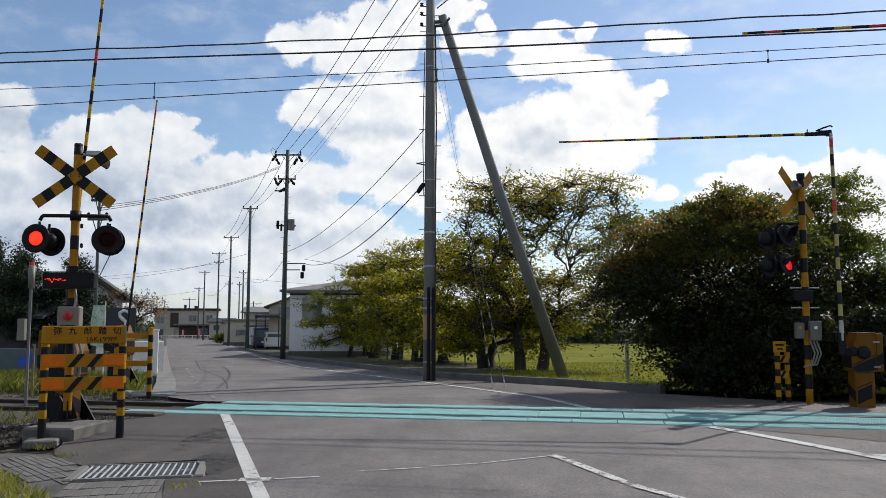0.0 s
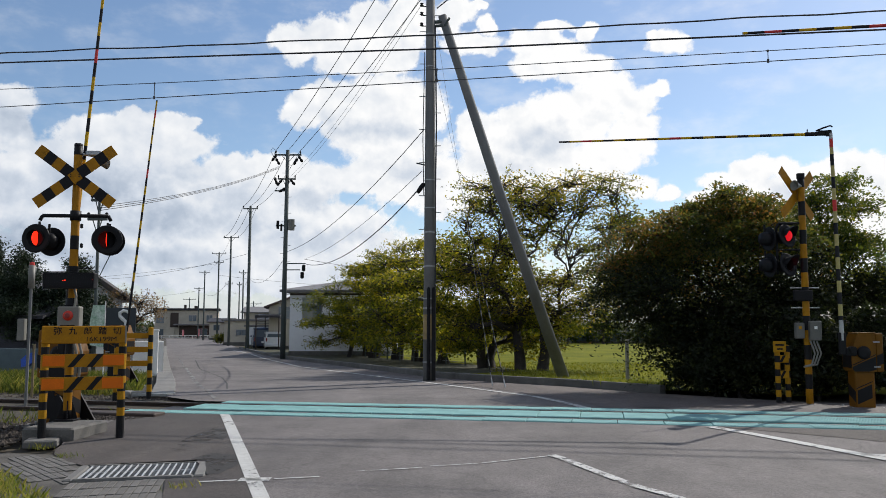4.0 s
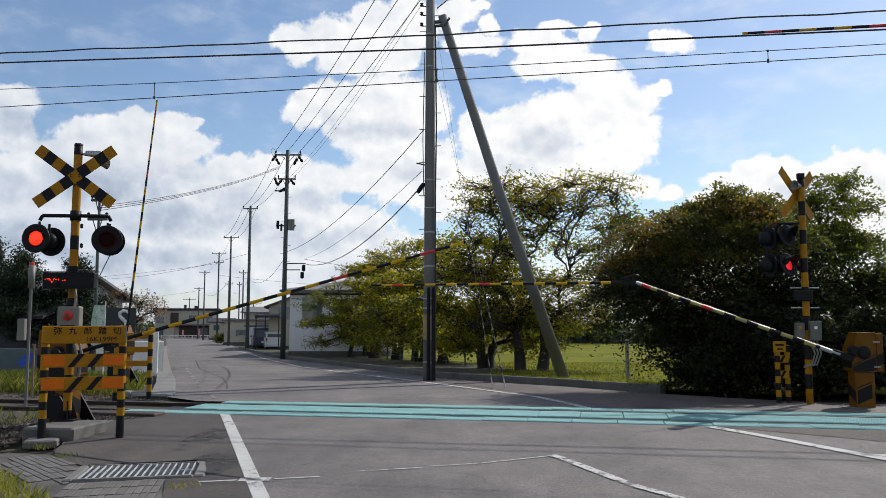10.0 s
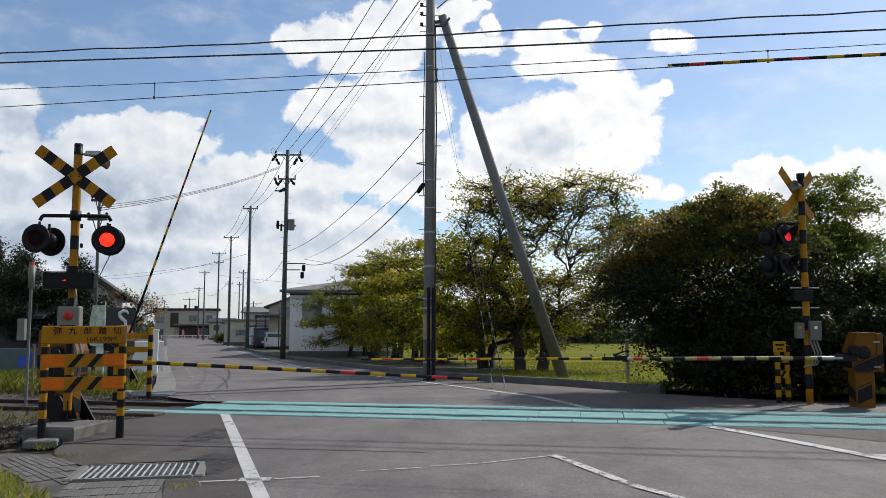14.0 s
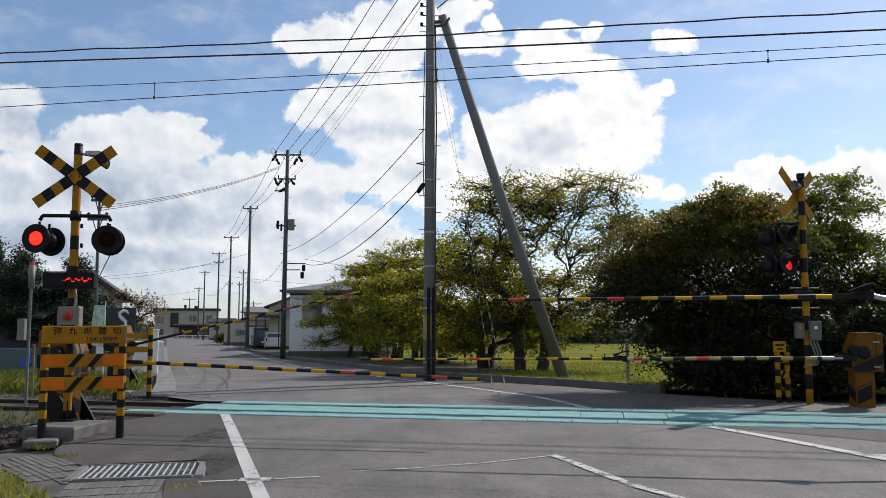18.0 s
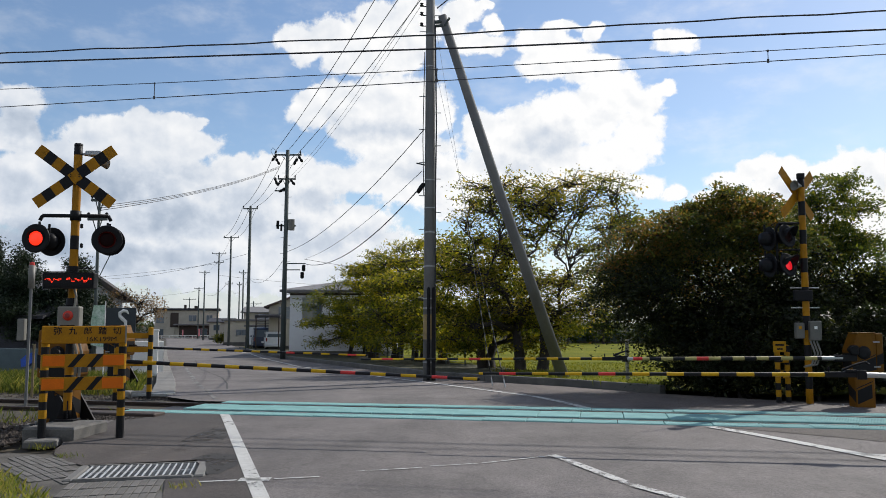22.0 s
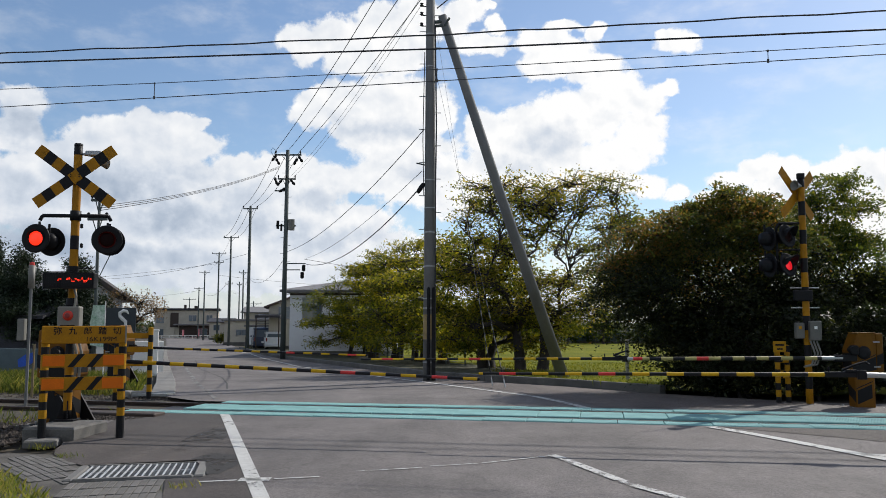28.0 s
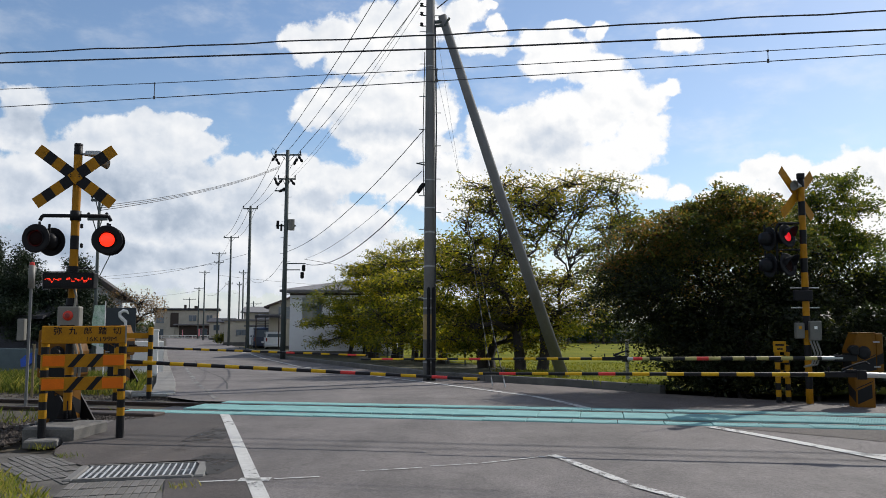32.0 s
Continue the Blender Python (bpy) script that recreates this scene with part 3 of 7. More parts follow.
# ---------------- ground, road, track ----------------
g = Geo()
ds = [-2500, -120, -14, -6, -1.8, -0.95, 0.95, 1.8, 10, 20, 31, 60, 100, 161, 400, 2500]
ss = [-2500, -400, -120, -60, -30, -15, -5.5, 0, 8, 20, 40, 80, 200, 2500]
gv = [by_track(s, d, fall(d) - 0.06 - (0.06 if abs(d) < 1.5 and s > -5 else 0)) for d in ds for s in ss]
g.add(gv, [(j * len(ss) + i, j * len(ss) + i + 1, (j + 1) * len(ss) + i + 1, (j + 1) * len(ss) + i) for j in range(len(ds) - 1) for i in range(len(ss) - 1)])
structure("ground", g, M_EARTH, "rough earth with weeds beside the track")


def patch(poly, off, geo=None):
    """A flat-laid area with the outline poly of (x, y), following the fall of the ground."""
    bm = bmesh.new()
    bm.faces.new([bm.verts.new((*p, 0)) for p in poly])
    bm.normal_update()
    bmesh.ops.triangulate(bm, faces=bm.faces[:])
    for d in (-13.8, -1.8, 1.8, 31, 161):
        bmesh.ops.bisect_plane(bm, geom=bm.verts[:] + bm.edges[:] + bm.faces[:], plane_co=by_track(0, d), plane_no=(*TRACK_NORM, 0))
    geo = geo or Geo()
    bm.verts.index_update()
    geo.add([(v.co.x, v.co.y, gz(v.co.x, v.co.y) + off) for v in bm.verts], [[v.index for v in f.verts] for f in bm.faces])
    bm.free()
    return geo


def track_pts(d, *along):
    return [tuple(by_track(s, d).xy) for s in along]


structure("road_near", patch([(-2.2, -12), (40, -12)] + track_pts(-0.93, 38, -4.85) + [(-4.5, 9.6), (-4.15, 8.75), (-3.75, 8.33), (-2.55, 8.38), (-2.2, 7.6)], 0.0), M_ASPHALT, "grey worn asphalt in front of the crossing")
WALL = [(7.6, 13.85), (6.2, 14.3), (4.43, 16.4), (2.86, 18.94), (1.1, 21.0), (-0.39, 23.3), (-2.5, 28.8), (-6.8, 39.7), (-11.6, 52), (-17.8, 70)]
KERB = [(-5.15, 15.0), (-5.31, 15.96), (-6.4, 19.24), (-10.2, 30.0), (-17.2, 50), (-29.1, 84.2), (-46, 133), (-57, 164)]
structure("road_far", patch(track_pts(0.93, -4.6, 10.2) + [(9.6, 13.2)] + WALL + [(-27, 100), (-40, 140), (-47, 164)] + KERB[::-1], 0.0), M_ASPHALT, "grey asphalt street falling gently away from the crossing")
structure("road_shoulder", patch([(-4.72, 12.35), (-3.35, 12.2), (-1.52, 6.7), (0.1, 1.6), (-2.2, 1.6), (-2.32, 6.73), (-2.54, 7.43), (-2.24, 7.53), (-2.21, 7.66), (-2.44, 8.36), (-2.55, 8.37), (-3.62, 8.12), (-3.84, 8.31), (-4.19, 8.73), (-4.33, 9.07), (-4.45, 9.6)], 0.005), M_ASPHALT_OLD, "reddish dark asphalt shoulder")
structure("road_patch", patch([(3.6, 10.62), (9.0, 9.7), (9.0, 8.2), (5.9, 8.55)], 0.005), M_ASPHALT_OLD, "darker asphalt patch beside the edge line")
structure("pavement_far", patch([(5.2, 13.3), (6.4, 14.1), (4.3, 16.3), (2.7, 18.8), (0.9, 20.8), (-0.5, 23.0), (-2.6, 28.6), (-3.0, 28.2), (-0.2, 21.0), (1.9, 15.6), (2.6, 12.95)], 0.006), M_VERGE, "darker asphalt verge along the low wall")

LINES = {
    "line_left_near": ([(-3.33, 12.24), (-1.50, 6.7), (0.1, 1.6)], 0.135),
    "line_left_far": ([(-5.32, 17.75), (-5.90, 19.28), (-9.6, 29.9), (-16.6, 50)], 0.10),
    "line_left_mid_worn": ([(-3.99, 14.18), (-4.62, 15.9), (-5.3, 17.7)], 0.08),
    "line_right_far": ([(2.30, 12.8), (1.72, 15.30), (-0.45, 20.3), (-5.6, 31.4), (-13.0, 54.1), (-17.5, 66)], 0.14),
    "line_right_near": ([(3.47, 10.62), (4.48, 8.27), (5.9, 5.0)], 0.16),
    "line_centre": ([(1.12, 8.56), (1.20, 8.40), (1.50, 7.52), (1.66, 7.08), (1.90, 6.67), (3.2, 3.6)], 0.10),
    "line_stub_left": ([(-1.86, 7.40), (-1.58, 7.41)], 0.15),
    "line_stub_right": ([(4.35, 8.52), (5.2, 8.3)], 0.14),
    "line_stop_worn": ([(-2.20, 7.31), (-1.88, 7.38)], 0.045),
    "line_stop_worn_b": ([(-1.55, 7.43), (-1.15, 7.52)], 0.022),
    "line_stop_worn_c": ([(-0.84, 7.76), (-0.22, 7.92)], 0.028),
    "line_stop_worn_d": ([(-0.14, 7.99), (0.34, 8.12)], 0.02),
    "line_stop_worn_e": ([(0.36, 8.13), (1.16, 8.54)], 0.024),
}
for nm, (pts, wd) in LINES.items():
    structure(nm, ribbon(pts, wd, 0.009, 0.5 if "worn" in nm else 0.25 if "centre" in nm else 0.06), M_FAINT if nm in ("line_left_far", "line_left_mid_worn") else M_WORN if "worn" in nm or "right_far" in nm or "centre" in nm or "stub" in nm else M_LINE, "worn white road marking")

# oil-dark grime round the drain's corner
M_OIL = worn_mat("oil_grime", (0.022, 0.020, 0.019), 0.72, 7)
structure("mark_oil", patch([(-2.5, 8.75), (-2.2, 8.65), (-2.05, 8.1), (-2.12, 7.66), (-2.24, 7.66), (-2.44, 8.33), (-2.62, 8.42)], 0.008), M_OIL, "dark oily grime at the drain's corner")
structure("mark_grime", patch([(-3.0, 10.6), (-2.7, 10.5), (-2.62, 9.6), (-2.75, 8.9), (-3.0, 8.8), (-3.1, 9.7)], 0.008), worn_mat("tyre_grime", (0.035, 0.032, 0.030), 0.86, 5), "faint dark tyre grime on the shoulder")

# tyre marks and cracks on the street
M_TYRE = mat("tyre_rubber_mark", (0.045, 0.042, 0.042), 0.8, var=0.25, scale=5, bump=0.3, bscale=150)
for nm, pts, wd in (("mark_tyre", [(-4.65, 17.3), (-5.25, 19.5), (-6.2, 22.5), (-8.8, 29), (-13, 42)], 0.06),
                    ("mark_crack", [(-1.2, 15.2), (1.5, 14.3), (3.4, 13.6)], 0.035)):
    structure(nm, ribbon(pts, wd * 0.7, 0.003, 0.5), M_TYRE, "dark mark on the asphalt")

# rails
RAIL_PROFILE = [(-0.055, -0.13), (0.055, -0.13), (0.055, -0.118), (0.01, -0.10), (0.01, -0.035), (0.03, -0.025), (0.03, 0.0), (-0.03, 0.0), (-0.03, -0.025), (-0.01, -0.035), (-0.01, -0.10), (-0.055, -0.118)]
for k, d in enumerate((-0.5335, 0.5335)):
    rail = thing(f"rail_{k + 1}", Matrix.Translation(by_track(0, d, 0.004)) @ pose(0, 0, 0, 0, 0, TRACK_TURN), "rusty steel rail with a worn bright top", "rail", kind="structure")
    part("rail_web", Geo().prism(RAIL_PROFILE, "x", -90, 60), M_RAIL, rail)
    part("rail_head", Geo().box((-15, 0, 0.002), (150, 0.045, 0.004)), M_RAILTOP, rail)

# teal crossing panels: rows of ribbed slabs between and beside the rails
PANEL_L = 0.62


def panel_mesh(width, ribs):
    g = Geo()
    g.box((0, 0, -0.03), (PANEL_L - 0.008, width, 0.06), 0.006)
    for k in range(ribs):
        x = -PANEL_L / 2 + PANEL_L * (k + 0.5) / ribs
        g.box((x, 0, 0.002), (PANEL_L / ribs * 0.5, width - 0.04, 0.004))
    return g.mesh("panel", M_TEAL)


crossing = thing("crossing_deck", Matrix.Translation(by_track(0, 0, 0.012)) @ pose(0, 0, 0, 0, 0, TRACK_TURN), "teal ribbed rubber panels between the rails", "crossing deck", kind="structure")
gap = 0.13
mid_me, side_me = panel_mesh(1.067 - 0.06 - 2 * gap, 15), panel_mesh(0.35, 15)
for k in range(32):
    s = -4.25 + PANEL_L * (k + 0.5)
    for me, d, first in ((mid_me, 0.0, 1), (side_me, -0.5335 - 0.09 - 0.175, 0), (side_me, 0.5335 + 0.09 + 0.175, 1)):
        shift = -0.62 if (d < -0.1) else (0.1 if d < 0.1 else 0.25)
        part("panel", me, M_TEAL, crossing, at=pose(s + shift, d, random.uniform(-0.004, 0.003), 0, 0, 0))
g = Geo().box((8.6, 0, -0.05), (26.8, 1.7, 0.06))
structure("crossing_bed", g, M_RUBBER, "dark bed below the panels").matrix_basis = Matrix.Translation(by_track(0, 0, -0.03)) @ pose(0, 0, 0, 0, 0, TRACK_TURN)

# ballast and sleepers to the left of the deck
sl_me = Geo().box((0, 0, 0), (0.22, 2.1, 0.14), 0.015).mesh("sleeper", M_BROWN)
track_bed = thing("track_bed", Matrix.Translation(by_track(0, 0, -0.2)) @ pose(0, 0, 0, 0, 0, TRACK_TURN), "ballasted track with timber sleepers", "track", kind="structure")
for k in range(40):
    part("sleeper", sl_me, M_BROWN, track_bed, at=pose(-5.4 - 0.62 * k, random.uniform(-0.03, 0.03), 0, 0, 0, random.uniform(-1.5, 1.5)))


def stones(name, n, area, size, m, label, zf):
    """Loose stones scattered by area(rng) -> (x, y), each a small lump."""
    rng = np.random.default_rng(len(name) + n)
    base = np.array([(1, 0, 0), (0, 1, 0), (-1, 0, 0), (0, -1, 0), (0, 0, 1), (0, 0, -1)], float)
    tri = np.array([(0, 1, 4), (1, 2, 4), (2, 3, 4), (3, 0, 4), (1, 0, 5), (2, 1, 5), (3, 2, 5), (0, 3, 5)])
    V, Fc = [], []
    for k in range(n):
        x, y = area(rng)
        s = size * rng.uniform(0.5, 1.3)
        t = rng.uniform(0, 6.28)
        R = np.array([[math.cos(t), -math.sin(t), 0], [math.sin(t), math.cos(t), 0], [0, 0, 0.75]])
        V.append((base * rng.uniform(0.6, 1.2, (6, 1)) * s) @ R.T + (x, y, zf(x, y) + s * 0.3))
        Fc.append(tri + 6 * k)
    me = mesh_of(name, np.concatenate(V).tolist(), np.concatenate(Fc).tolist(), m)
    return tagged(new(name, me), label, "stones", kind="stuff")


def ballast_area(rng):
    q = by_track(-4.9 - 9.0 * rng.uniform() ** 1.5, rng.normal(0, 1.15))
    return q.x, q.y


stones("ballast", 9000, ballast_area, 0.035, M_GRAVEL, "brown-grey ballast stones along the track", lambda x, y: max(-0.17, gz(x, y) - 0.11) if abs(off_track(x, y)) < 1.4 else gz(x, y) - 0.07)
stones("ballast_foot", 2600, lambda r: (r.uniform(-6.9, -5.02), r.uniform(8.7, 11.0)), 0.036, M_GRAVEL, "brown stones heaped beside the concrete blocks", lambda x, y: gz(x, y) + 0.01 + 0.05 * noise.noise(Vector((x * 1.7, y * 1.7, 0))))
stones("gravel_foot", 900, lambda r: tuple(by_track(r.uniform(-4.95, -4.1), r.uniform(-1.9, -0.9)).xy), 0.02, M_GRAVEL, "loose gravel beside the deck", lambda x, y: gz(x, y) - 0.005)
stones("gravel_verge", 900, lambda r: (r.uniform(-4.3, -3.0), r.uniform(6.2, 7.4)), 0.016, M_GRAVEL, "small gravel beside the pavement", lambda x, y: gz(x, y) - 0.03)

# ---------------- crossing furniture ----------------
def banded(g, x0, bands, r0, r1, n=10, axis="x", c=(0, 0)):
    """A tapering rod of coloured bands (length, material number) along an axis."""
    total = sum(b[0] for b in bands)
    cuts = [0.0]
    for ln, _ in bands:
        cuts.append(cuts[-1] + ln)
    put = (lambda a: (a, c[0], c[1])) if axis == "x" else (lambda a: (c[0], c[1], a))
    start = len(g.f)
    g.tube([put(x0 + a) for a in cuts], [r0 + (r1 - r0) * a / total for a in cuts], n)
    for k, (_, mi) in enumerate(bands):
        for j in range(n):
            g.i[start + k * n + j] = mi
    return g


ARM_MATS = [M_NAVY, M_ARMY, M_ARMR, M_ARMC, M_ARMW]


BAND = 0.187


def bands_for(length, step=BAND, reds=(), light=1, first=0):
    """Dark and light bands; the one that holds a place in reds is red."""
    out, pos, k = [], 0.0, first
    while pos < length - 1e-6:
        ln = min(step, length - pos)
        mi = 0 if k % 2 == 0 else light
        if any(pos <= r < pos + ln for r in reds):
            mi = 2
        out.append((ln, mi))
        pos += ln
        k += 1
    return out


def gate_machine(m, group, label, brackets=False, z_shaft=0.93):
    """Barrier drive: local x runs along the lowered arm, the road side is +x."""
    t = thing("crossing_gate", m, label, "crossing gate", group)
    part("housing", Geo().prism([(-0.26, 0.62), (0.09, 0.62), (0.12, 0.66), (0.12, 0.96), (0.02, 1.225), (0.0, 1.24), (-0.26, 1.24)], "y", -0.19, 0.19), M_GATE, t)
    part("housing_lid", Geo().box((-0.12, 0, 1.248), (0.27, 0.40, 0.016), 0.005), M_GATE, t)
    part("rear_cover", Geo().box((-0.325, 0, 0.93), (0.12, 0.36, 0.63), 0.018), M_GATE, t)
    part("pedestal", Geo().box((-0.09, 0, 0.315), (0.31, 0.30, 0.63), 0.02), M_GATE, t)
    part("base_plate", Geo().box((-0.10, 0, 0.012), (0.58, 0.5, 0.024), 0.004), M_BLACK, t)
    for bx in (-0.34, 0.14):
        for by in (-0.2, 0.2):
            part("bolt", Geo().rod((bx, by, 0.02), (bx, by, 0.055), 0.014, n=6), M_STEEL, t)
    for y in (-0.19, 0.19):
        sgn = 1 if y > 0 else -1
        for hz in (0.70, 1.10):
            part("latch", Geo().box((-0.27, y + sgn * 0.008, hz), (0.10, 0.016, 0.022), 0.003), M_STEEL, t)
        dr = 0.105
        part("shaft_cover", Geo().lathe([(0.0, 0), (dr * 0.92, 0), (dr, sgn * 0.015), (dr, sgn * 0.035), (0.05, sgn * 0.05), (0.0, sgn * 0.05)], (-0.06, y, z_shaft), "y", 20), M_BLACK, t, smooth=True)
        d0, d1 = y + sgn * 0.0005, y + sgn * 0.0045
        part("hazard_line", Geo().prism([(0.115, 0.735), (-0.255, 0.905), (-0.255, 0.890), (0.115, 0.720)], "y", d0, d1), M_BLACK, t)
        part("hazard_stripe", Geo().prism([(0.115, 0.70), (-0.255, 0.87), (-0.255, 0.655), (-0.14, 0.625), (0.085, 0.625), (0.115, 0.665)], "y", d0, d1), M_BLACK, t)
        e0, e1 = sgn * 0.1805, sgn * 0.1845
        part("hazard_stripe", Geo().prism([(-0.275, 0.88), (-0.375, 0.925), (-0.375, 0.755), (-0.275, 0.71)], "y", e0, e1), M_BLACK, t)
        q0, q1 = sgn * 0.1502, sgn * 0.1545
        part("hazard_line", Geo().prism([(0.055, 0.355), (-0.20, 0.47), (-0.20, 0.455), (0.055, 0.34)], "y", q0, q1), M_BLACK, t)
        part("hazard_stripe", Geo().prism([(0.04, 0.315), (-0.19, 0.42), (-0.19, 0.20), (0.04, 0.095)], "y", q0, q1), M_BLACK, t)
    for xs in (-0.2455, 0.0655):
        part("hazard_stripe", Geo().prism([(-0.14, 0.42), (0.14, 0.30), (0.14, 0.12), (-0.14, 0.24)], "x", xs - 0.002, xs + 0.002), M_BLACK, t)
    part("hazard_stripe", Geo().prism([(-0.17, 0.92), (0.17, 0.78), (0.17, 0.66), (-0.17, 0.78)], "x", -0.3885, -0.3845), M_BLACK, t)
    part("front_plate", Geo().box((0.1225, 0, 0.80), (0.004, 0.34, 0.24)), M_BLACK, t)
    if brackets:
        for y in (-0.1535, 0.1535):
            part("hazard_panel", Geo().box((-0.20, y, 0.34), (0.16, 0.006, 0.5)), M_BLACK, t)
        for y in (-0.21, 0.21):
            part("bracket", Geo().prism([(-0.14, 0.025), (0.25, 0.025), (0.0, 0.40), (-0.05, 0.40)], "y", y - 0.012, y + 0.012), M_BLACK, t)
    return t


def holder_geo(drop):
    return (Geo().box((0.10, 0, -drop), (0.36, 0.06, 0.11), 0.012).box((-0.03, 0.02, -0.01), (0.14, 0.08, 0.16), 0.02)
            .rod((0, -0.03, 0), (0, 0.10, 0), 0.055, n=14).box((0.24, -0.035, -drop), (0.06, 0.012, 0.13)).rod((0.24, -0.05, 0.02 - drop), (0.24, 0.03, 0.02 - drop), 0.012, n=6))


def straight_arm(t, x_pivot, z_pivot, length, start, reds, yoff=-0.27, drop=0.0, first=1):
    arm = part("arm_holder", holder_geo(drop), M_BLACK, t, "black steel holder with counterweight", at=pose(x_pivot, yoff, z_pivot))
    part("boom", banded(Geo(), 0.28, [(start - 0.28, 0)] + bands_for(length - start, BAND, [r - start for r in reds], 1, first), 0.027, 0.017, c=(0, -drop)), ARM_MATS, arm, "black and yellow banded boom with red marks")
    part("tip_cap", Geo().lathe([(0, length + 0.03), (0.014, length + 0.025), (0.02, length)], (0, 0, -drop), "x", 8), M_BLACK, arm)
    return arm


def folding_arm(t, x_pivot, z_pivot, inner, outer, inner_bands, reds, yoff=0.0, drop=0.0):
    """An inner boom on the drive, and an outer boom that stays level on an elbow."""
    arm = part("arm_holder", holder_geo(drop), M_BLACK, t, "black steel holder with counterweight", at=pose(x_pivot, yoff, z_pivot))
    part("inner_boom", banded(Geo(), 0.15, inner_bands, 0.036, 0.029, c=(0, -drop)), ARM_MATS, arm, "banded inner boom with a bare root")
    # the outer boom and its elbow swing as one
    out = part("outer_boom", banded(Geo(), 0.03, [(0.36, 0)] + bands_for(outer - 0.39, BAND, [r - 0.39 for r in reds], 1, 1), 0.026, 0.015), ARM_MATS, arm, "banded outer boom on a folding elbow", at=Matrix.Translation((inner, -0.04, -drop)))
    part("elbow", Geo().box((0.20, 0.0, 0.0), (0.42, 0.06, 0.06), 0.01).box((0.03, 0.03, 0.0), (0.10, 0.05, 0.10), 0.015).prism([(0.02, 0.03), (0.20, 0.03), (0.18, 0.055), (0.02, 0.045)], "y", -0.03, 0.03), M_BLACK, out, "black steel elbow")
    part("elbow_lever", Geo().tube([(0.22, 0, 0.05), (0.10, 0, 0.10), (-0.02, 0, 0.135), (-0.05, 0, 0.11)], [0.014] * 4, 8).rod((0.36, 0, 0.0), (0.36, 0, 0.085), 0.009, n=6), M_BLACK, out)
    return arm, out


def track_pose(x, y, z, away=False):
    """At x, y with local x along the track: to the right, or with away turned about."""
    return pose(x, y, z, 0, 0, TRACK_TURN + (180 if away else 0))


GROUP_G = "crossing gates"
gate_a = gate_machine(track_pose(-4.965, 10.728, 0.02), GROUP_G, "yellow gate machine on a concrete block behind the name board", True)
arm_a = straight_arm(gate_a, -0.021, 0.945, 5.53, 1.246, (3.94, 5.07), -0.27, 0.064)
gate_c = gate_machine(track_pose(-6.80, 17.1, 0.06), GROUP_G, "yellow gate machine across the track beside the gutter", True)
arm_c = straight_arm(gate_c, 0.0, 0.80, 5.34, 1.40, (3.66, 5.0), 0.0)
NB = 0.1915
gate_b = gate_machine(pose(6.765, 13.3, -0.05, 0, 0, 175), GROUP_G, "yellow gate machine with a folding boom before dark trees")
arm_b, out_b = folding_arm(gate_b, 0.127, 0.977, 3.595, 4.5, [(0.33, 4), (0.07, 0)] + [(NB, 3 if k % 2 == 0 else 0) for k in range(9)] + [(NB, 2)] + [(NB, 3 if k % 2 == 0 else 0) for k in range(4)] + [(0.115, 3), (0.15, 2), (0.10, 4)], (2.51, 4.01), 0.20, 0.136)
gate_d = gate_machine(pose(8.51, 8.11, 0.02, 0, 0, 171.7), GROUP_G, "yellow gate machine with a folding boom beside the near road edge")
arm_d, out_d = folding_arm(gate_d, -0.132, 0.654, 4.158, 4.18, bands_for(3.6, BAND, (), 3) + [(0.40, 4)], (2.82, 3.86))

solid("concrete_block", Geo().box((0, 0, 0), (0.64, 0.82, 0.24), 0.025), M_CONC_DARK, "weathered concrete block at the foot of the signal mast", "block", at=pose(-4.66, 10.0, 0.0, 0, 0, -5))
solid("concrete_block", Geo().box((0, 0, 0), (0.95, 0.62, 0.16), 0.02), M_CONC_DARK, "low concrete slab under the gate machine", "block", at=pose(-5.12, 10.78, -0.06, 0, 0, TRACK_TURN))
solid("concrete_block", Geo().box((0, 0, 0), (0.9, 0.75, 0.24), 0.02), M_CONC_DARK, "concrete block under the far gate machine", "block", at=pose(-6.85, 17.1, -0.06, 0, 0, TRACK_TURN))
solid("concrete_block", Geo().box((0, 0, 0), (1.1, 0.7, 0.2), 0.02), M_CONC_DARK, "low concrete block under the gate machine", "block", at=pose(6.85, 13.3, -0.145, 0, 0, TRACK_TURN))
solid("concrete_block", Geo().box((0, 0, 0), (1.0, 0.7, 0.2), 0.02), M_CONC_DARK, "low concrete block under the gate machine", "block", at=pose(8.35, 8.15, -0.09, 0, 0, TRACK_TURN))

LENSES = []          # (lens, first_half): which half of the flashing it is lit in


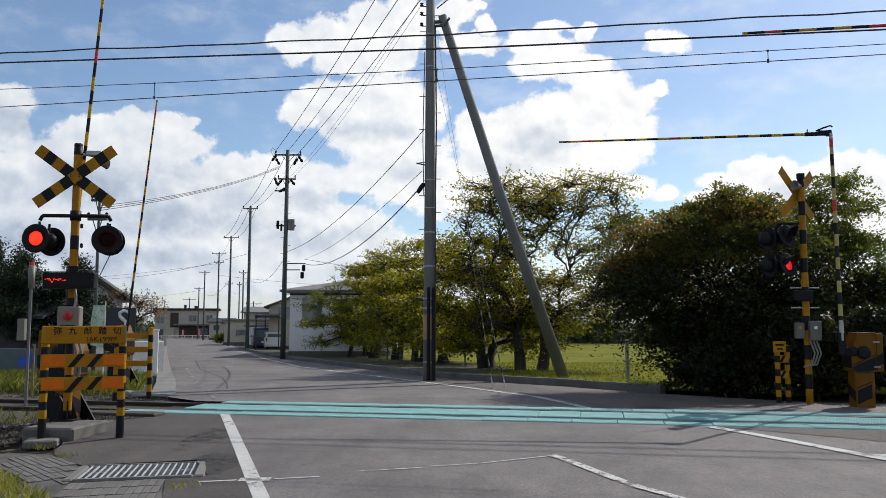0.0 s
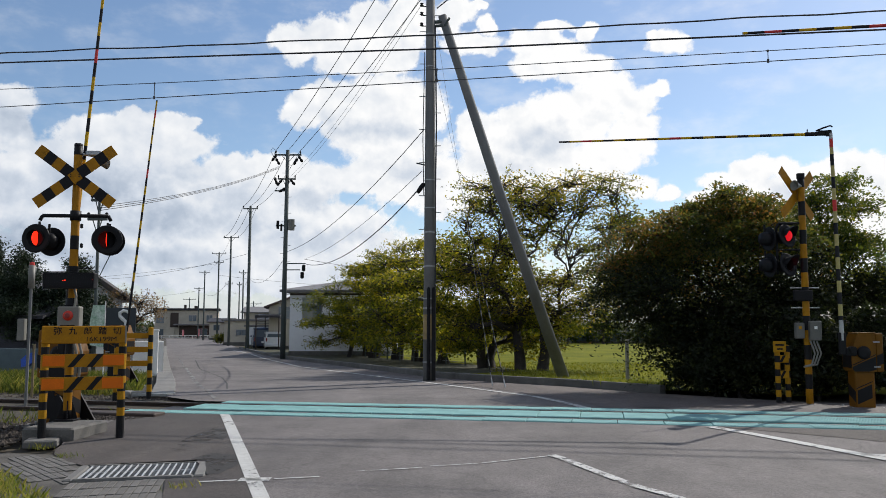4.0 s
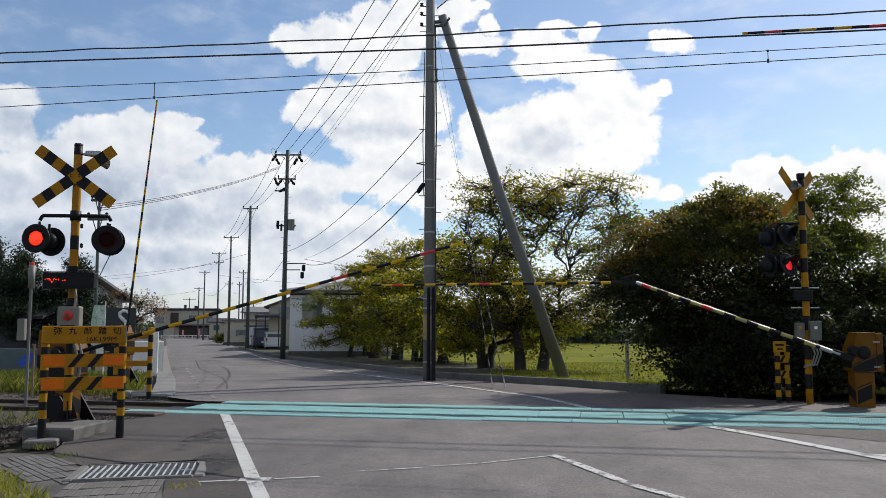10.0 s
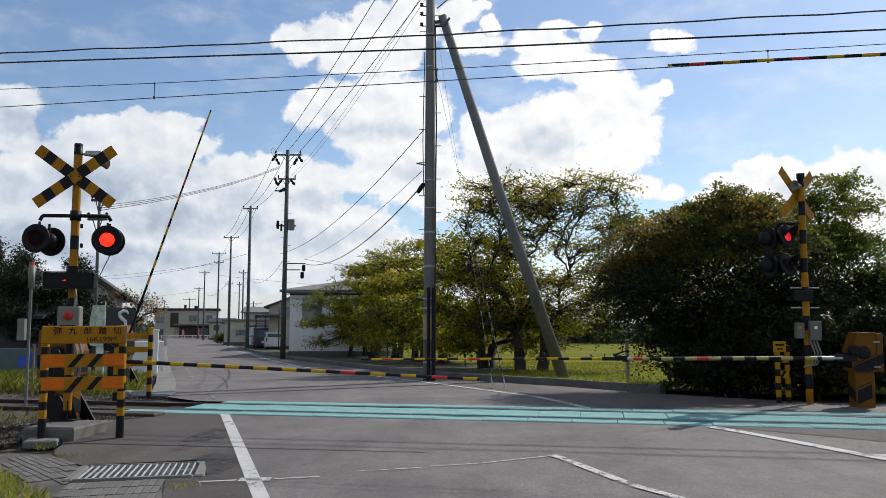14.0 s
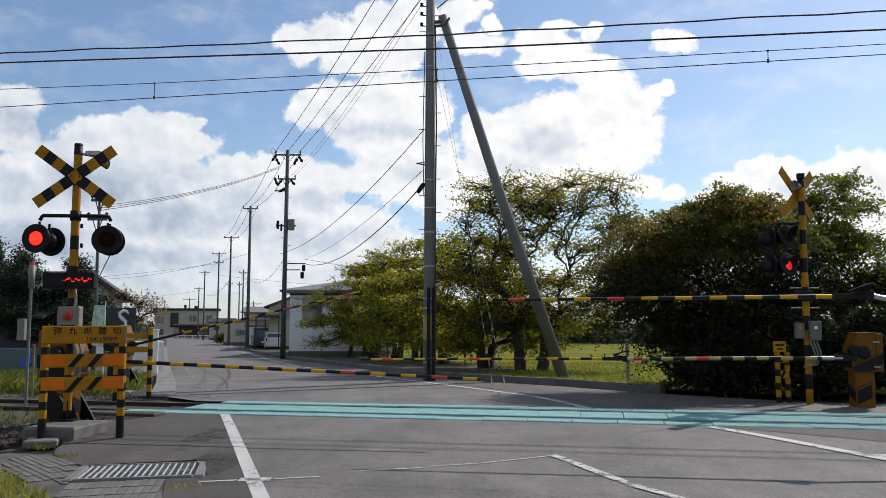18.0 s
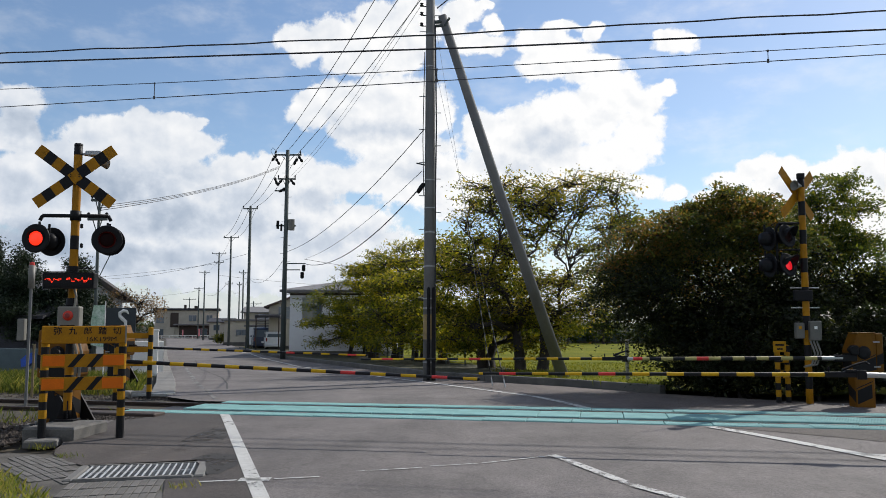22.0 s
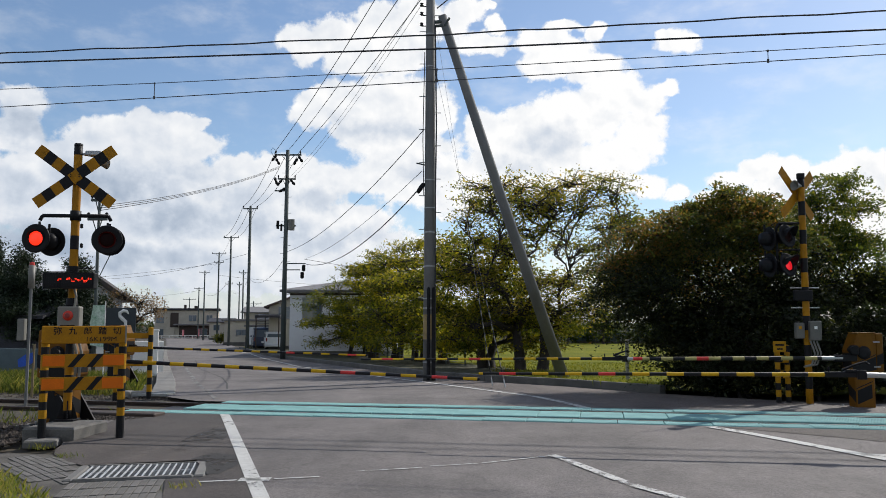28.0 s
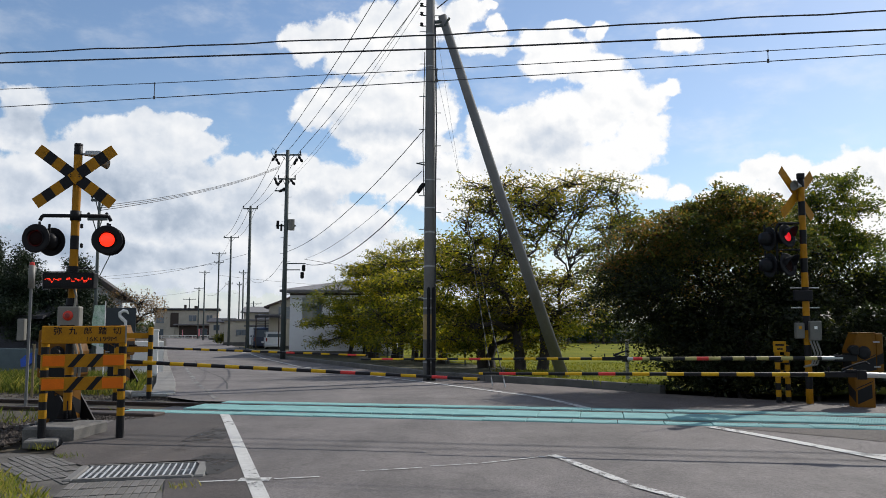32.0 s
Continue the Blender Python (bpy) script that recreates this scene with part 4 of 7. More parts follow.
def lamp(parent, at, which, label="black round flashing lamp with a hood", hood=0.12, lens_r=1.0, lit=None):
    """A flashing lamp that looks along its local -y; its lens drum has a lit and an unlit side."""
    lp = part("lamp", Geo().lathe([(0.0, 0.16), (0.10, 0.15), (0.125, 0.06), (0.125, -0.02), (0.118, -0.02), (0.112, 0.03), (0.0, 0.03)], (0, 0, 0), "y", 24), M_BLACK, parent, label, at=at, smooth=True)
    part("backplate", Geo().lathe([(0.118, -0.006), (0.19, -0.012), (0.205, -0.006), (0.21, 0.006), (0.2, 0.01), (0.118, 0.004)], (0, 0, 0), "y", 32), M_BLACK, lp)
    if hood:
        g = Geo()
        n = 16
        vs = []
        for k in range(n + 1):
            a = radians(-8 + 196 * k / n)
            for r, y in ((0.125, -0.012), (0.118, -0.012), (0.125, -0.02 - hood * (0.3 + 0.7 * math.sin(max(0, a)))), (0.119, -0.02 - hood * (0.3 + 0.7 * math.sin(max(0, a))))):
                vs.append((r * math.cos(a), y, r * math.sin(a)))
        fs = []
        for k in range(n):
            o = 4 * k
            fs += [(o, o + 4, o + 6, o + 2), (o + 1, o + 3, o + 7, o + 5), (o + 2, o + 6, o + 7, o + 3)]
        part("hood", g.add(vs, fs), M_BLACK, lp)
    part("mount", Geo().rod((0, 0.08, 0.12), (0, 0.08, 0.25), 0.018), M_BLACK, lp)
    k = lens_r
    lens = Geo().lathe([(0.0, -0.016), (0.05 * k, -0.014), (0.09 * k, -0.008), (0.103 * k, 0.0)], (0, 0, 0), "y", 24, 0).lathe([(0.103 * k, 0.0), (0.09 * k, 0.008), (0.05 * k, 0.014), (0.0, 0.016)], (0, 0, 0), "y", 24, 1)
    ln = part("lens", lens, [lit or M_LENS_ON, M_LENS_OFF], lp, "round red lens", smooth=True)
    if which is not None:
        LENSES.append((ln, which))
    else:
        ln.matrix_basis = pose(0, 0, 0, 0, 0, 180)
    return lp


def crossbuck(parent, z, front, turn, tilt=36.5, L=1.34):
    """Two banded boards crossed on the mast."""
    for k, a in enumerate((tilt, -tilt)):
        g = Geo()
        W, n = 0.165, 9
        for j in range(n):
            x0, x1 = -L / 2 + L * j / n, -L / 2 + L * (j + 1) / n
            if k == 1 and j == 4:
                continue
            g.box(((x0 + x1) / 2, 0, 0), (x1 - x0, 0.006, W), 0, j % 2)
        g.box((0, 0.005, 0), (L, 0.003, W), 0, 0)
        bd = part("crossbuck_board", g, [M_YELLOW, M_BLACK], parent, "yellow and black banded board", at=pose(0, 0, z) @ pose(0, 0, 0, 0, 0, turn) @ pose(0, front - 0.012 * k, 0, 0, a, 0))
    for x, zz in ((0.06, 0), (-0.06, 0), (0.06, 0.03), (-0.06, 0.03)):
        part("bolt", Geo().rod((x, 0, zz), (x, -0.012, zz), 0.008, n=6), M_BLACK, parent, at=pose(0, 0, z) @ pose(0, 0, 0, 0, 0, turn) @ pose(0, front - 0.016, 0))


def mast_geo(h, step, r=0.058, first=1):
    g = Geo()
    return banded(g, 0, [(min(step, h - k * step), (k + first) % 2) for k in range(int(math.ceil(h / step)))], r, r, 16, "z")


# the mast behind the name board
sig_l = thing("crossing_signal", pose(-4.795, 10.30, 0.1246, 0, 0, 4) @ Matrix.Scale(0.8996, 4), "crossing signal mast with crossbuck, two lamps and a red display", "crossing signal", "crossing signals")
part("mast", banded(Geo(), 0.0, [(0.142, 0), (0.247, 1), (0.247, 0), (0.247, 1), (0.247, 0), (0.247, 1), (0.247, 0), (0.24, 1), (0.246, 0), (0.31, 1), (0.20, 0), (0.22, 1), (0.09, 0), (0.46, 1), (0.15, 0), (0.26, 1), (0.15, 0)], 0.058, 0.058, 16, "z"), [M_BLACK, M_YELLOW], sig_l, smooth=True)
part("mast_cap", Geo().lathe([(0.0, 3.975), (0.055, 3.97), (0.062, 3.94)], (0, 0, 0), "z", 16), M_BLACK, sig_l)
crossbuck(sig_l, 3.47, -0.075, 0)
part("base_plate", Geo().box((0, 0, 0.01), (0.28, 0.28, 0.02), 0.004), M_BLACK, sig_l)
for a in (0, 90, 180, 270):
    part("gusset", Geo().prism([(0.05, 0.02), (0.135, 0.02), (0.05, 0.30)], "y", -0.008, 0.008), M_BLACK, sig_l, at=pose(0, 0, 0, 0, 0, a + 20))
part("crossarm", Geo().rod((-0.46, 0, 2.91), (0.46, 0, 2.91), 0.028).rod((-0.46, 0, 2.91), (-0.50, 0, 2.84), 0.026).rod((0.46, 0, 2.91), (0.50, 0, 2.84), 0.026).rod((0, 0, 2.84), (0, 0, 2.98), 0.075, n=16), M_BLACK, sig_l, smooth=True)
lamp(sig_l, pose(-0.52, -0.06, 2.575, 0, 0, -8), 0, hood=0.03)
lamp(sig_l, pose(0.475, -0.06, 2.56, 0, 0, 16), 1, hood=0.03)
lamp(sig_l, pose(-0.40, 0.20, 2.55, 0, 0, 172), None)
lamp(sig_l, pose(0.43, 0.20, 2.56, 0, 0, 190), None)
part("speaker_bracket", Geo().rod((0, 0.0, 3.83), (0.26, 0.12, 3.80), 0.02).box((0.2, 0.06, 3.84), (0.22, 0.1, 0.07), 0.01), M_STEEL, sig_l)
part("loudspeaker", Geo().lathe([(0.03, 0), (0.04, 0.06), (0.085, 0.17), (0.09, 0.18), (0.08, 0.17), (0.0, 0.04)], (0, 0, 0), "y", 18), M_BOX, sig_l, "grey horn loudspeaker", at=pose(0.20, 0.14, 3.74, 0, 0, -40), smooth=True)
part("collar", Geo().rod((0, 0, 2.10), (0, 0, 2.18), 0.075, n=16).rod((0, 0, 2.155), (0.27, 0, 2.155), 0.01), M_BLACK, sig_l)
disp = part("display", Geo().box((0.02, -0.13, 1.965), (0.70, 0.15, 0.225), 0.012), M_BLACK, sig_l, "black red-dot display with running signs")
part("display_frame", Geo().box((0.02, -0.211, 2.068), (0.69, 0.014, 0.018)).box((0.02, -0.211, 1.862), (0.69, 0.014, 0.018)).box((-0.322, -0.211, 1.965), (0.014, 0.014, 0.19)).box((0.362, -0.211, 1.965), (0.014, 0.014, 0.19)), M_BLACK, disp)
M_GREYSIDE = mat("display_side", (0.35, 0.36, 0.36), 0.5, var=0.1, bump=0)
part("display_side", Geo().box((-0.336, -0.13, 1.965), (0.008, 0.13, 0.21)), M_GREYSIDE, disp)
M_RED_DARK = mat("dark_red_button", (0.22, 0.015, 0.012), 0.35, var=0.05, bump=0)
TILES = []
NT = 22
rng = np.random.default_rng(5)
for k in range(NT):
    g = Geo().box((0, 0, 0), (0.029, 0.004, 0.17), 0, 0)
    row = 0.012 + 0.010 * math.sin(k * 1.9) - 0.02 * (k % 5 == 3)
    g.box((0, -0.0035, row), (0.027 if k % 4 else 0.012, 0.003, 0.011), 0, 1)
    if rng.uniform() < 0.55:
        g.box((rng.uniform(-0.006, 0.006), -0.0035, row + rng.choice((-0.017, 0.016))), (0.012, 0.003, 0.011), 0, 1)
    tl = part("display_tile", g, [M_BLACK, M_LED], disp, at=pose(0.02 - 0.325 + 0.65 * (k + 0.5) / NT, -0.222, 1.965))
    TILES.append((tl, k))
bx = part("button_box", Geo().box((0.03, -0.12, 1.43), (0.30, 0.16, 0.34), 0.015), M_BOX, sig_l, "grey box with a round red emergency button")
part("button_rim", Geo().lathe([(0.0, -0.03), (0.055, -0.028), (0.07, -0.012), (0.072, 0.0)], (0.03, -0.2, 1.47), "y", 20), M_BUTTON, bx, smooth=True)
part("button_face", Geo().lathe([(0.0, -0.012), (0.036, -0.009), (0.04, 0.0)], (0.03, -0.225, 1.47), "y", 16), M_RED_DARK, bx)
part("sign_bar", Geo().box((0.03, -0.202, 1.325), (0.2, 0.003, 0.03)), M_BLACK, bx)
part("conduit", Geo().tube([(0.05, -0.06, 1.86), (0.09, -0.09, 1.75), (0.07, -0.08, 1.6)], [0.018] * 3, 8), M_BOX, sig_l)
part("conduit", Geo().tube([(0.02, -0.08, 1.26), (0.10, -0.12, 1.1), (0.14, -0.1, 0.9), (0.1, -0.06, 0.5)], [0.02] * 4, 8), M_BOX, sig_l)
part("conduit", Geo().tube([(0.08, -0.08, 1.26), (0.16, -0.12, 1.12), (0.2, -0.1, 0.95), (0.16, -0.06, 0.6)], [0.02] * 4, 8), M_BOX, sig_l)
part("mast_collar", Geo().rod((0, 0, 1.72), (0, 0, 1.62), 0.07, 0.085, 16).rod((0, 0, 1.62), (0, 0, 1.6), 0.085, 0.06, 16), M_BLACK, sig_l)

# the mast across the track, seen from behind and lit towards us
sig_r = thing("crossing_signal", pose(6.20, 13.75, 0.0, 0, 0, -8), "crossing signal mast with hooded lamps, crossbuck seen from behind", "crossing signal", "crossing signals")
part("mast", mast_geo(3.88, 0.247), [M_BLACK, M_YELLOW], sig_r, smooth=True)
crossbuck(sig_r, 3.60, -0.075, 222, 40.0, 1.2)
part("mast_cap", Geo().rod((0, 0, 3.86), (0, 0, 3.95), 0.068, n=14), M_BLACK, sig_r)
part("loudspeaker", Geo().lathe([(0.03, 0), (0.05, 0.08), (0.13, 0.22), (0.135, 0.23), (0.12, 0.22), (0.0, 0.05)], (0, 0, 0), "y", 18), M_BOX, sig_r, "grey horn loudspeaker", at=pose(-0.02, -0.08, 3.72, 0, 0, 120) @ Matrix.Scale(0.68, 4), smooth=True)
part("crossarm", Geo().rod((0, 0, 3.08), (-0.40, 0, 3.08), 0.024).rod((-0.40, 0, 3.08), (-0.43, 0, 3.0), 0.024), M_BLACK, sig_r)
part("lower_arm", Geo().rod((0, 0, 2.62), (-0.43, 0, 2.62), 0.016), M_BLACK, sig_r)
# copy of the lit lens, glow lowered to imitate a view from aside
M_LENS_SIDE = mat("lamp_lit_off_axis", (0.75, 0.012, 0.02), 0.3, var=0.0, bump=0, emit=0.75)
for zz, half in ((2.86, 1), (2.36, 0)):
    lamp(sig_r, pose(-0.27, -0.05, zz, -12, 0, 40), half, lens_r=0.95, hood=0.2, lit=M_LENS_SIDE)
lamp(sig_r, pose(-0.55, 0.05, 2.82, 0, 0, 110), None)
lamp(sig_r, pose(-0.55, 0.05, 2.36, 0, 0, 110), None)
part("lamp_post", Geo().rod((-0.43, 0.02, 3.02), (-0.43, 0.02, 2.2), 0.022).rod((-0.43, 0, 2.32), (0, 0, 2.12), 0.014), M_BLACK, sig_r)
for zz in (1.96, 1.62):
    part("step_rod", Geo().rod((-0.24, 0, zz), (0.22, 0, zz), 0.011), M_STEEL, sig_r)
part("display_back", Geo().box((-0.06, -0.06, 1.83), (0.30, 0.1, 0.18), 0.01), M_BLACK, sig_r)
# cabinet grey again, darkened for the shade these boxes stand in
M_BOX_SHADED = mat("shaded_grey_cabinet", (0.125, 0.12, 0.108), 0.6, var=0.12, scale=5, bump=0.05, stain=0.25)
for bx0, by0 in ((-0.15, -0.1), (0.1, -0.1)):
    b = part("junction_box", Geo().box((bx0, by0, 1.23), (0.145 if bx0 < 0 else 0.19, 0.12, 0.27 if bx0 < 0 else 0.33), 0.012), M_BOX_SHADED, sig_r, "grey junction box")
    part("label_plate", Geo().box((bx0, by0 - 0.062, 1.28), (0.05, 0.003, 0.05)), M_YELLOW if bx0 < 0 else M_WHITE, b)
for k in range(3):
    part("conduit", Geo().tube([(0.02 + 0.05 * k, -0.1, 1.06), (0.08 + 0.05 * k, -0.12, 0.85), (0.03 + 0.04 * k, -0.1, 0.66), (-0.1, -0.08, 0.62)], [0.016] * 4, 7), M_BOX, sig_r)

# the name board and its guard
guard = thing("guard_rail", pose(-4.32, 9.66, 0.0, 0, 0, 22), "yellow and black guard rail with the crossing's name board", "guard rail")
for x in (-0.425, 0.425):
    z0 = -0.03
    p = part("post", banded(Geo(), z0, [(0.27, 0), (0.097, 1), (0.097, 0), (0.097, 1), (0.10, 0), (0.085, 1), (0.085, 0), (0.18, 1), (0.09, 0), (0.11, 1)], 0.046, 0.046, 14, "z"), [M_BLACK, M_POSTY], guard, "black and yellow banded post", at=pose(x, 0, 0), smooth=False)
for zc in (0.91, 0.64):
    bar = part("bar", Geo().box((0, -0.07, zc), (0.90, 0.02, 0.155), 0.006), M_YELLOW, guard)
    for x in (-0.325, 0.325):
        part("reflector", Geo().box((x, -0.083, zc), (0.235, 0.006, 0.125), 0.002), M_ORANGE, bar)
    for x in (-0.12, 0.09):
        part("hazard_stripe", Geo().prism([(x - 0.06, zc - 0.077), (x + 0.01, zc - 0.077), (x + 0.13, zc + 0.077), (x + 0.06, zc + 0.077)], "y", -0.084, -0.0795), M_BLACK, bar)
board = part("name_board", Geo().box((0.0, -0.075, 1.215), (0.93, 0.03, 0.21), 0.008), M_YELLOW, guard)
part("board_cap", Geo().box((0.455, -0.075, 1.215), (0.02, 0.04, 0.216)), M_BOX, board)


def text_part(body, size, at, m, parent, name="lettering", bold=0.011):
    cu = bpy.data.curves.new(name, "FONT")
    cu.body, cu.size, cu.align_x, cu.align_y, cu.extrude, cu.offset = body, size, "CENTER", "CENTER", 0.001, size * bold
    tmp = bpy.data.objects.new(name, cu)
    me = bpy.data.meshes.new_from_object(tmp)
    bpy.data.objects.remove(tmp)
    bpy.data.curves.remove(cu)
    me.materials.clear()
    me.materials.append(m)
    ob = new(name, me)
    ob.parent, ob.matrix_basis = parent, at
    return ob


for k, ch in enumerate("弥九郎踏切"):
    text_part(ch, 0.096, pose(-0.295 + 0.163 * k, -0.092, 1.255, 90, 0, 0), M_BLACK, board, bold=0.007 if ch == "郎" else 0.014)
text_part("16K199M", 0.080, pose(0.18, -0.092, 1.160, 90, 0, 0) @ Matrix.Diagonal((1.12, 1, 1, 1)), M_BLACK, board, bold=0.0)
solid("paving_slab", Geo().box((0, 0, 0), (0.36, 0.30, 0.09), 0.015), M_CONC_DARK, "small concrete slab at the post's foot", "slab", at=pose(-4.66, 9.42, -0.03, 0, 0, 15))

# banded posts across the track
def banded_post(x, y, h, label, n_bands=8, cap=False):
    t = thing("marker_post", pose(x, y, gz(x, y) - 0.01), label, "marker post", "marker posts")
    part("post", banded(Geo(), 0, [(h / n_bands, k % 2) for k in range(n_bands)], 0.045, 0.045, 14, "z"), [M_BLACK, M_POSTY], t)
    part("cap", Geo().lathe([(0, h + 0.012), (0.035, h + 0.01), (0.047, h)], (0, 0, 0), "z", 14), M_POSTY, t)
    return t


banded_post(-5.38, 14.72, 1.28, "black and yellow banded post at the kerb end", 10)
mp = banded_post(5.80, 14.05, 1.06, "short black and yellow post with a small name plate", 9)
part("plate", Geo().box((0.02, -0.06, 0.98), (0.22, 0.02, 0.19), 0.004), M_POSTY, mp)
part("sign_bar", Geo().box((0.02, -0.0715, 1.01), (0.15, 0.002, 0.03)).box((0.02, -0.0715, 0.94), (0.1, 0.002, 0.025)), M_BLACK, mp)
mp2 = banded_post(5.99, 14.10, 1.0, "short black and yellow banded post before the hedge", 9)
for zz in (0.77, 0.5):
    part("bar", Geo().box((-0.1, -0.06, zz), (0.2, 0.02, 0.13), 0.004), M_POSTY, mp2)
    part("hazard_stripe", Geo().prism([(-0.17, zz - 0.06), (-0.12, zz - 0.06), (-0.05, zz + 0.06), (-0.1, zz + 0.06)], "y", -0.074, -0.0705), M_BLACK, mp2)
guard3 = thing("guard_rail", pose(-5.68, 14.72, 0, 0, 0, 8), "yellow and dark guard rail beside the far pavement", "guard rail")
for x in (-0.30,):
    part("post", banded(Geo(), -0.05, [(0.16, k % 2) for k in range(8)], 0.045, 0.045, 12, "z"), [M_BLACK, M_POSTY], guard3, at=pose(x, 0, 0))
for zz in (1.13, 0.88, 0.63):
    part("bar", Geo().box((0, -0.06, zz), (0.60, 0.02, 0.10), 0.005), M_YELLOW, guard3)

# ---------------- kerbs, walls, drain ----------------
def wall_run(name, pts, h, thick, m, label, off=-0.08, step=2.0):
    """A low wall in cast lengths along points."""
    t = thing(name, Matrix.Identity(4), label, "wall", kind="structure")
    for a, b in zip(pts, pts[1:]):
        a, b = Vector((*a, 0)), Vector((*b, 0))
        n = max(1, int((b - a).length / step))
        for k in range(n):
            p, q = a.lerp(b, k / n), a.lerp(b, (k + 1) / n)
            d = (q - p).normalized() * 0.006
            nv = Vector((-d.y, d.x, 0)).normalized() * thick / 2
            p, q = p + d, q - d
            zp, zq = gz(p.x, p.y), gz(q.x, q.y)
            vs = [(c.x, c.y, z + off) for c, z in ((p + nv, zp), (p - nv, zp), (q - nv, zq), (q + nv, zq))]
            ch = nv * 0.8
            vs += [(c.x, c.y, z + h - 0.02) for c, z in ((p + nv, zp), (p - nv, zp), (q - nv, zq), (q + nv, zq))]
            vs += [(c.x, c.y, z + h) for c, z in ((p + ch, zp), (p - ch, zp), (q - ch, zq), (q + ch, zq))]
            fs = [(0, 1, 5, 4), (1, 2, 6, 5), (2, 3, 7, 6), (3, 0, 4, 7), (4, 5, 9, 8), (5, 6, 10, 9), (6, 7, 11, 10), (7, 4, 8, 11), (8, 9, 10, 11)]
            part("wall_block", Geo().add(vs, fs), M_CONC_DARK if m is None else m, t)
    return t


wall_run("wall_low", WALL[2:], 0.17, 0.16, M_CONC_DARK, "low weathered concrete edging wall along the field")
# gutter slabs on the far left
M_SLAB = mat("gutter_slab", (0.185, 0.18, 0.172), 0.88, var=0.16, scale=3, bump=0.4, bscale=60, stain=0.25, obj_random=0.12)
slab_me = Geo().box((0, 0, 0), (0.45, 0.556, 0.08), 0.012).mesh("slab", M_SLAB)
gut = thing("pavement_gutter", Matrix.Identity(4), "narrow strip of pale concrete gutter slabs beside the street", "pavement", kind="structure")
for k in range(110):
    y = 15.9 + 0.57 * k
    x = float(np.interp(y, [p[1] for p in KERB], [p[0] for p in KERB])) - 0.24
    part("slab", slab_me, M_SLAB, gut, at=pose(x, y, gz(x, y) + 0.0 + random.uniform(-0.004, 0.004), 0, 0, 19.3 + random.uniform(-0.5, 0.5)))
grate_far = thing("drain_grate", pose(-5.55, 15.45, gz(-5.5, 15.4) + 0.012, 0, 0, -11), "steel drain grating across the end of the gutter", "drain grate")
part("frame", Geo().box((0, -0.14, 0), (0.72, 0.03, 0.05)).box((0, 0.14, 0), (0.72, 0.03, 0.05)), M_STEEL, grate_far)
for k in range(16):
    part("grate_bar", Geo().box((-0.34 + 0.045 * k, 0, 0), (0.014, 0.27, 0.04)), M_STEEL, grate_far)

# near pavement of small pavers, with the grate and its concrete surround
M_GRIT = mat("grit_and_old_concrete", (0.085, 0.078, 0.070), 0.92, var=0.3, scale=4, bump=0.7, bscale=60, stain=0.35)
PA, PB, PC, PD = (-3.35, 7.33), (-2.25, 7.58), (-2.49, 8.34), (-3.61, 8.09)
bed = patch([(-9, -12), (-2.2, -12), (-2.2, 7.59), PB, PA, (-9, 7.37)], -0.006)
for poly in ([(-9, 7.37), PA, PD, (-3.75, 8.33), (-4.15, 8.75), (-9, 9.6)], [PD, PC, (-2.2, 8.33), (-3.75, 8.33)], [PB, (-2.2, 7.59), (-2.2, 8.33), PC]):
    patch(poly, -0.006, bed)
structure("pavement_bed", bed, M_GRIT, "gritty old concrete under the pavers")
pave = thing("pavement_near", Matrix.Identity(4), "grey concrete pavers beside the drain", "pavement", kind="structure")
pv = [Geo().box((0, 0, 0), (0.062, 0.286, 0.06), 0.003).mesh("paver", M_PAVER)]
cnt = 0
def pavers(origin, turn, cols, rows, inside):
    """Narrow pavers laid joint over joint, each course running along the turned x axis."""
    global cnt
    ux, uy = Vector((math.cos(radians(turn)), math.sin(radians(turn)), 0)), Vector((-math.sin(radians(turn)), math.cos(radians(turn)), 0))
    for i in range(cols):
        for j in range(rows):
            p = Vector((*origin, 0)) + ux * (0.034 + 0.068 * i) - uy * (0.145 + 0.29 * j)
            if cnt < 299 and inside(p.x, p.y):
                cnt += 1
                part("paver", pv[0], M_PAVER, pave, at=pose(p.x, p.y, gz(p.x, p.y) - 0.0255 + random.uniform(-0.003, 0.002), random.uniform(-0.3, 0.3), random.uniform(-0.5, 0.5), turn + random.uniform(-0.4, 0.4)))


pavers((-3.42, 7.30), 12.4, 17, 5, lambda x, y: x < -2.56 + 0.30 * (7.43 - y) and x > -3.36 + 0.25 * (7.3 - y) and y > 6.1)
FIELD = [(-4.50, 8.55), (-4.16, 8.66), (-3.64, 8.09), (-3.41, 7.36), (-3.85, 7.45), (-4.45, 8.15)]


def in_field(x, y):
    hit = False
    for (xa, ya), (xb, yb) in zip(FIELD, FIELD[1:] + FIELD[:1]):
        if (ya > y) != (yb > y) and x < xa + (xb - xa) * (y - ya) / (yb - ya):
            hit = not hit
    return hit


pavers((-4.78, 8.35), 43.0, 24, 7, in_field)

GR = pose(-2.925, 7.835, -0.102, 0, 0, 12.4)
sur = thing("drain_surround", GR, "pale concrete frame round the drain grating", "drain frame", kind="structure")
for c, s in (((0, 0.36, 0), (1.06, 0.03, 0.1)), ((0, -0.365, 0), (1.06, 0.04, 0.1)), ((-0.565, 0, 0), (0.09, 0.76, 0.1)), ((0.575, 0, 0), (0.11, 0.76, 0.1))):
    part("kerb", Geo().box(c, s, 0.015), M_SLAB, sur)
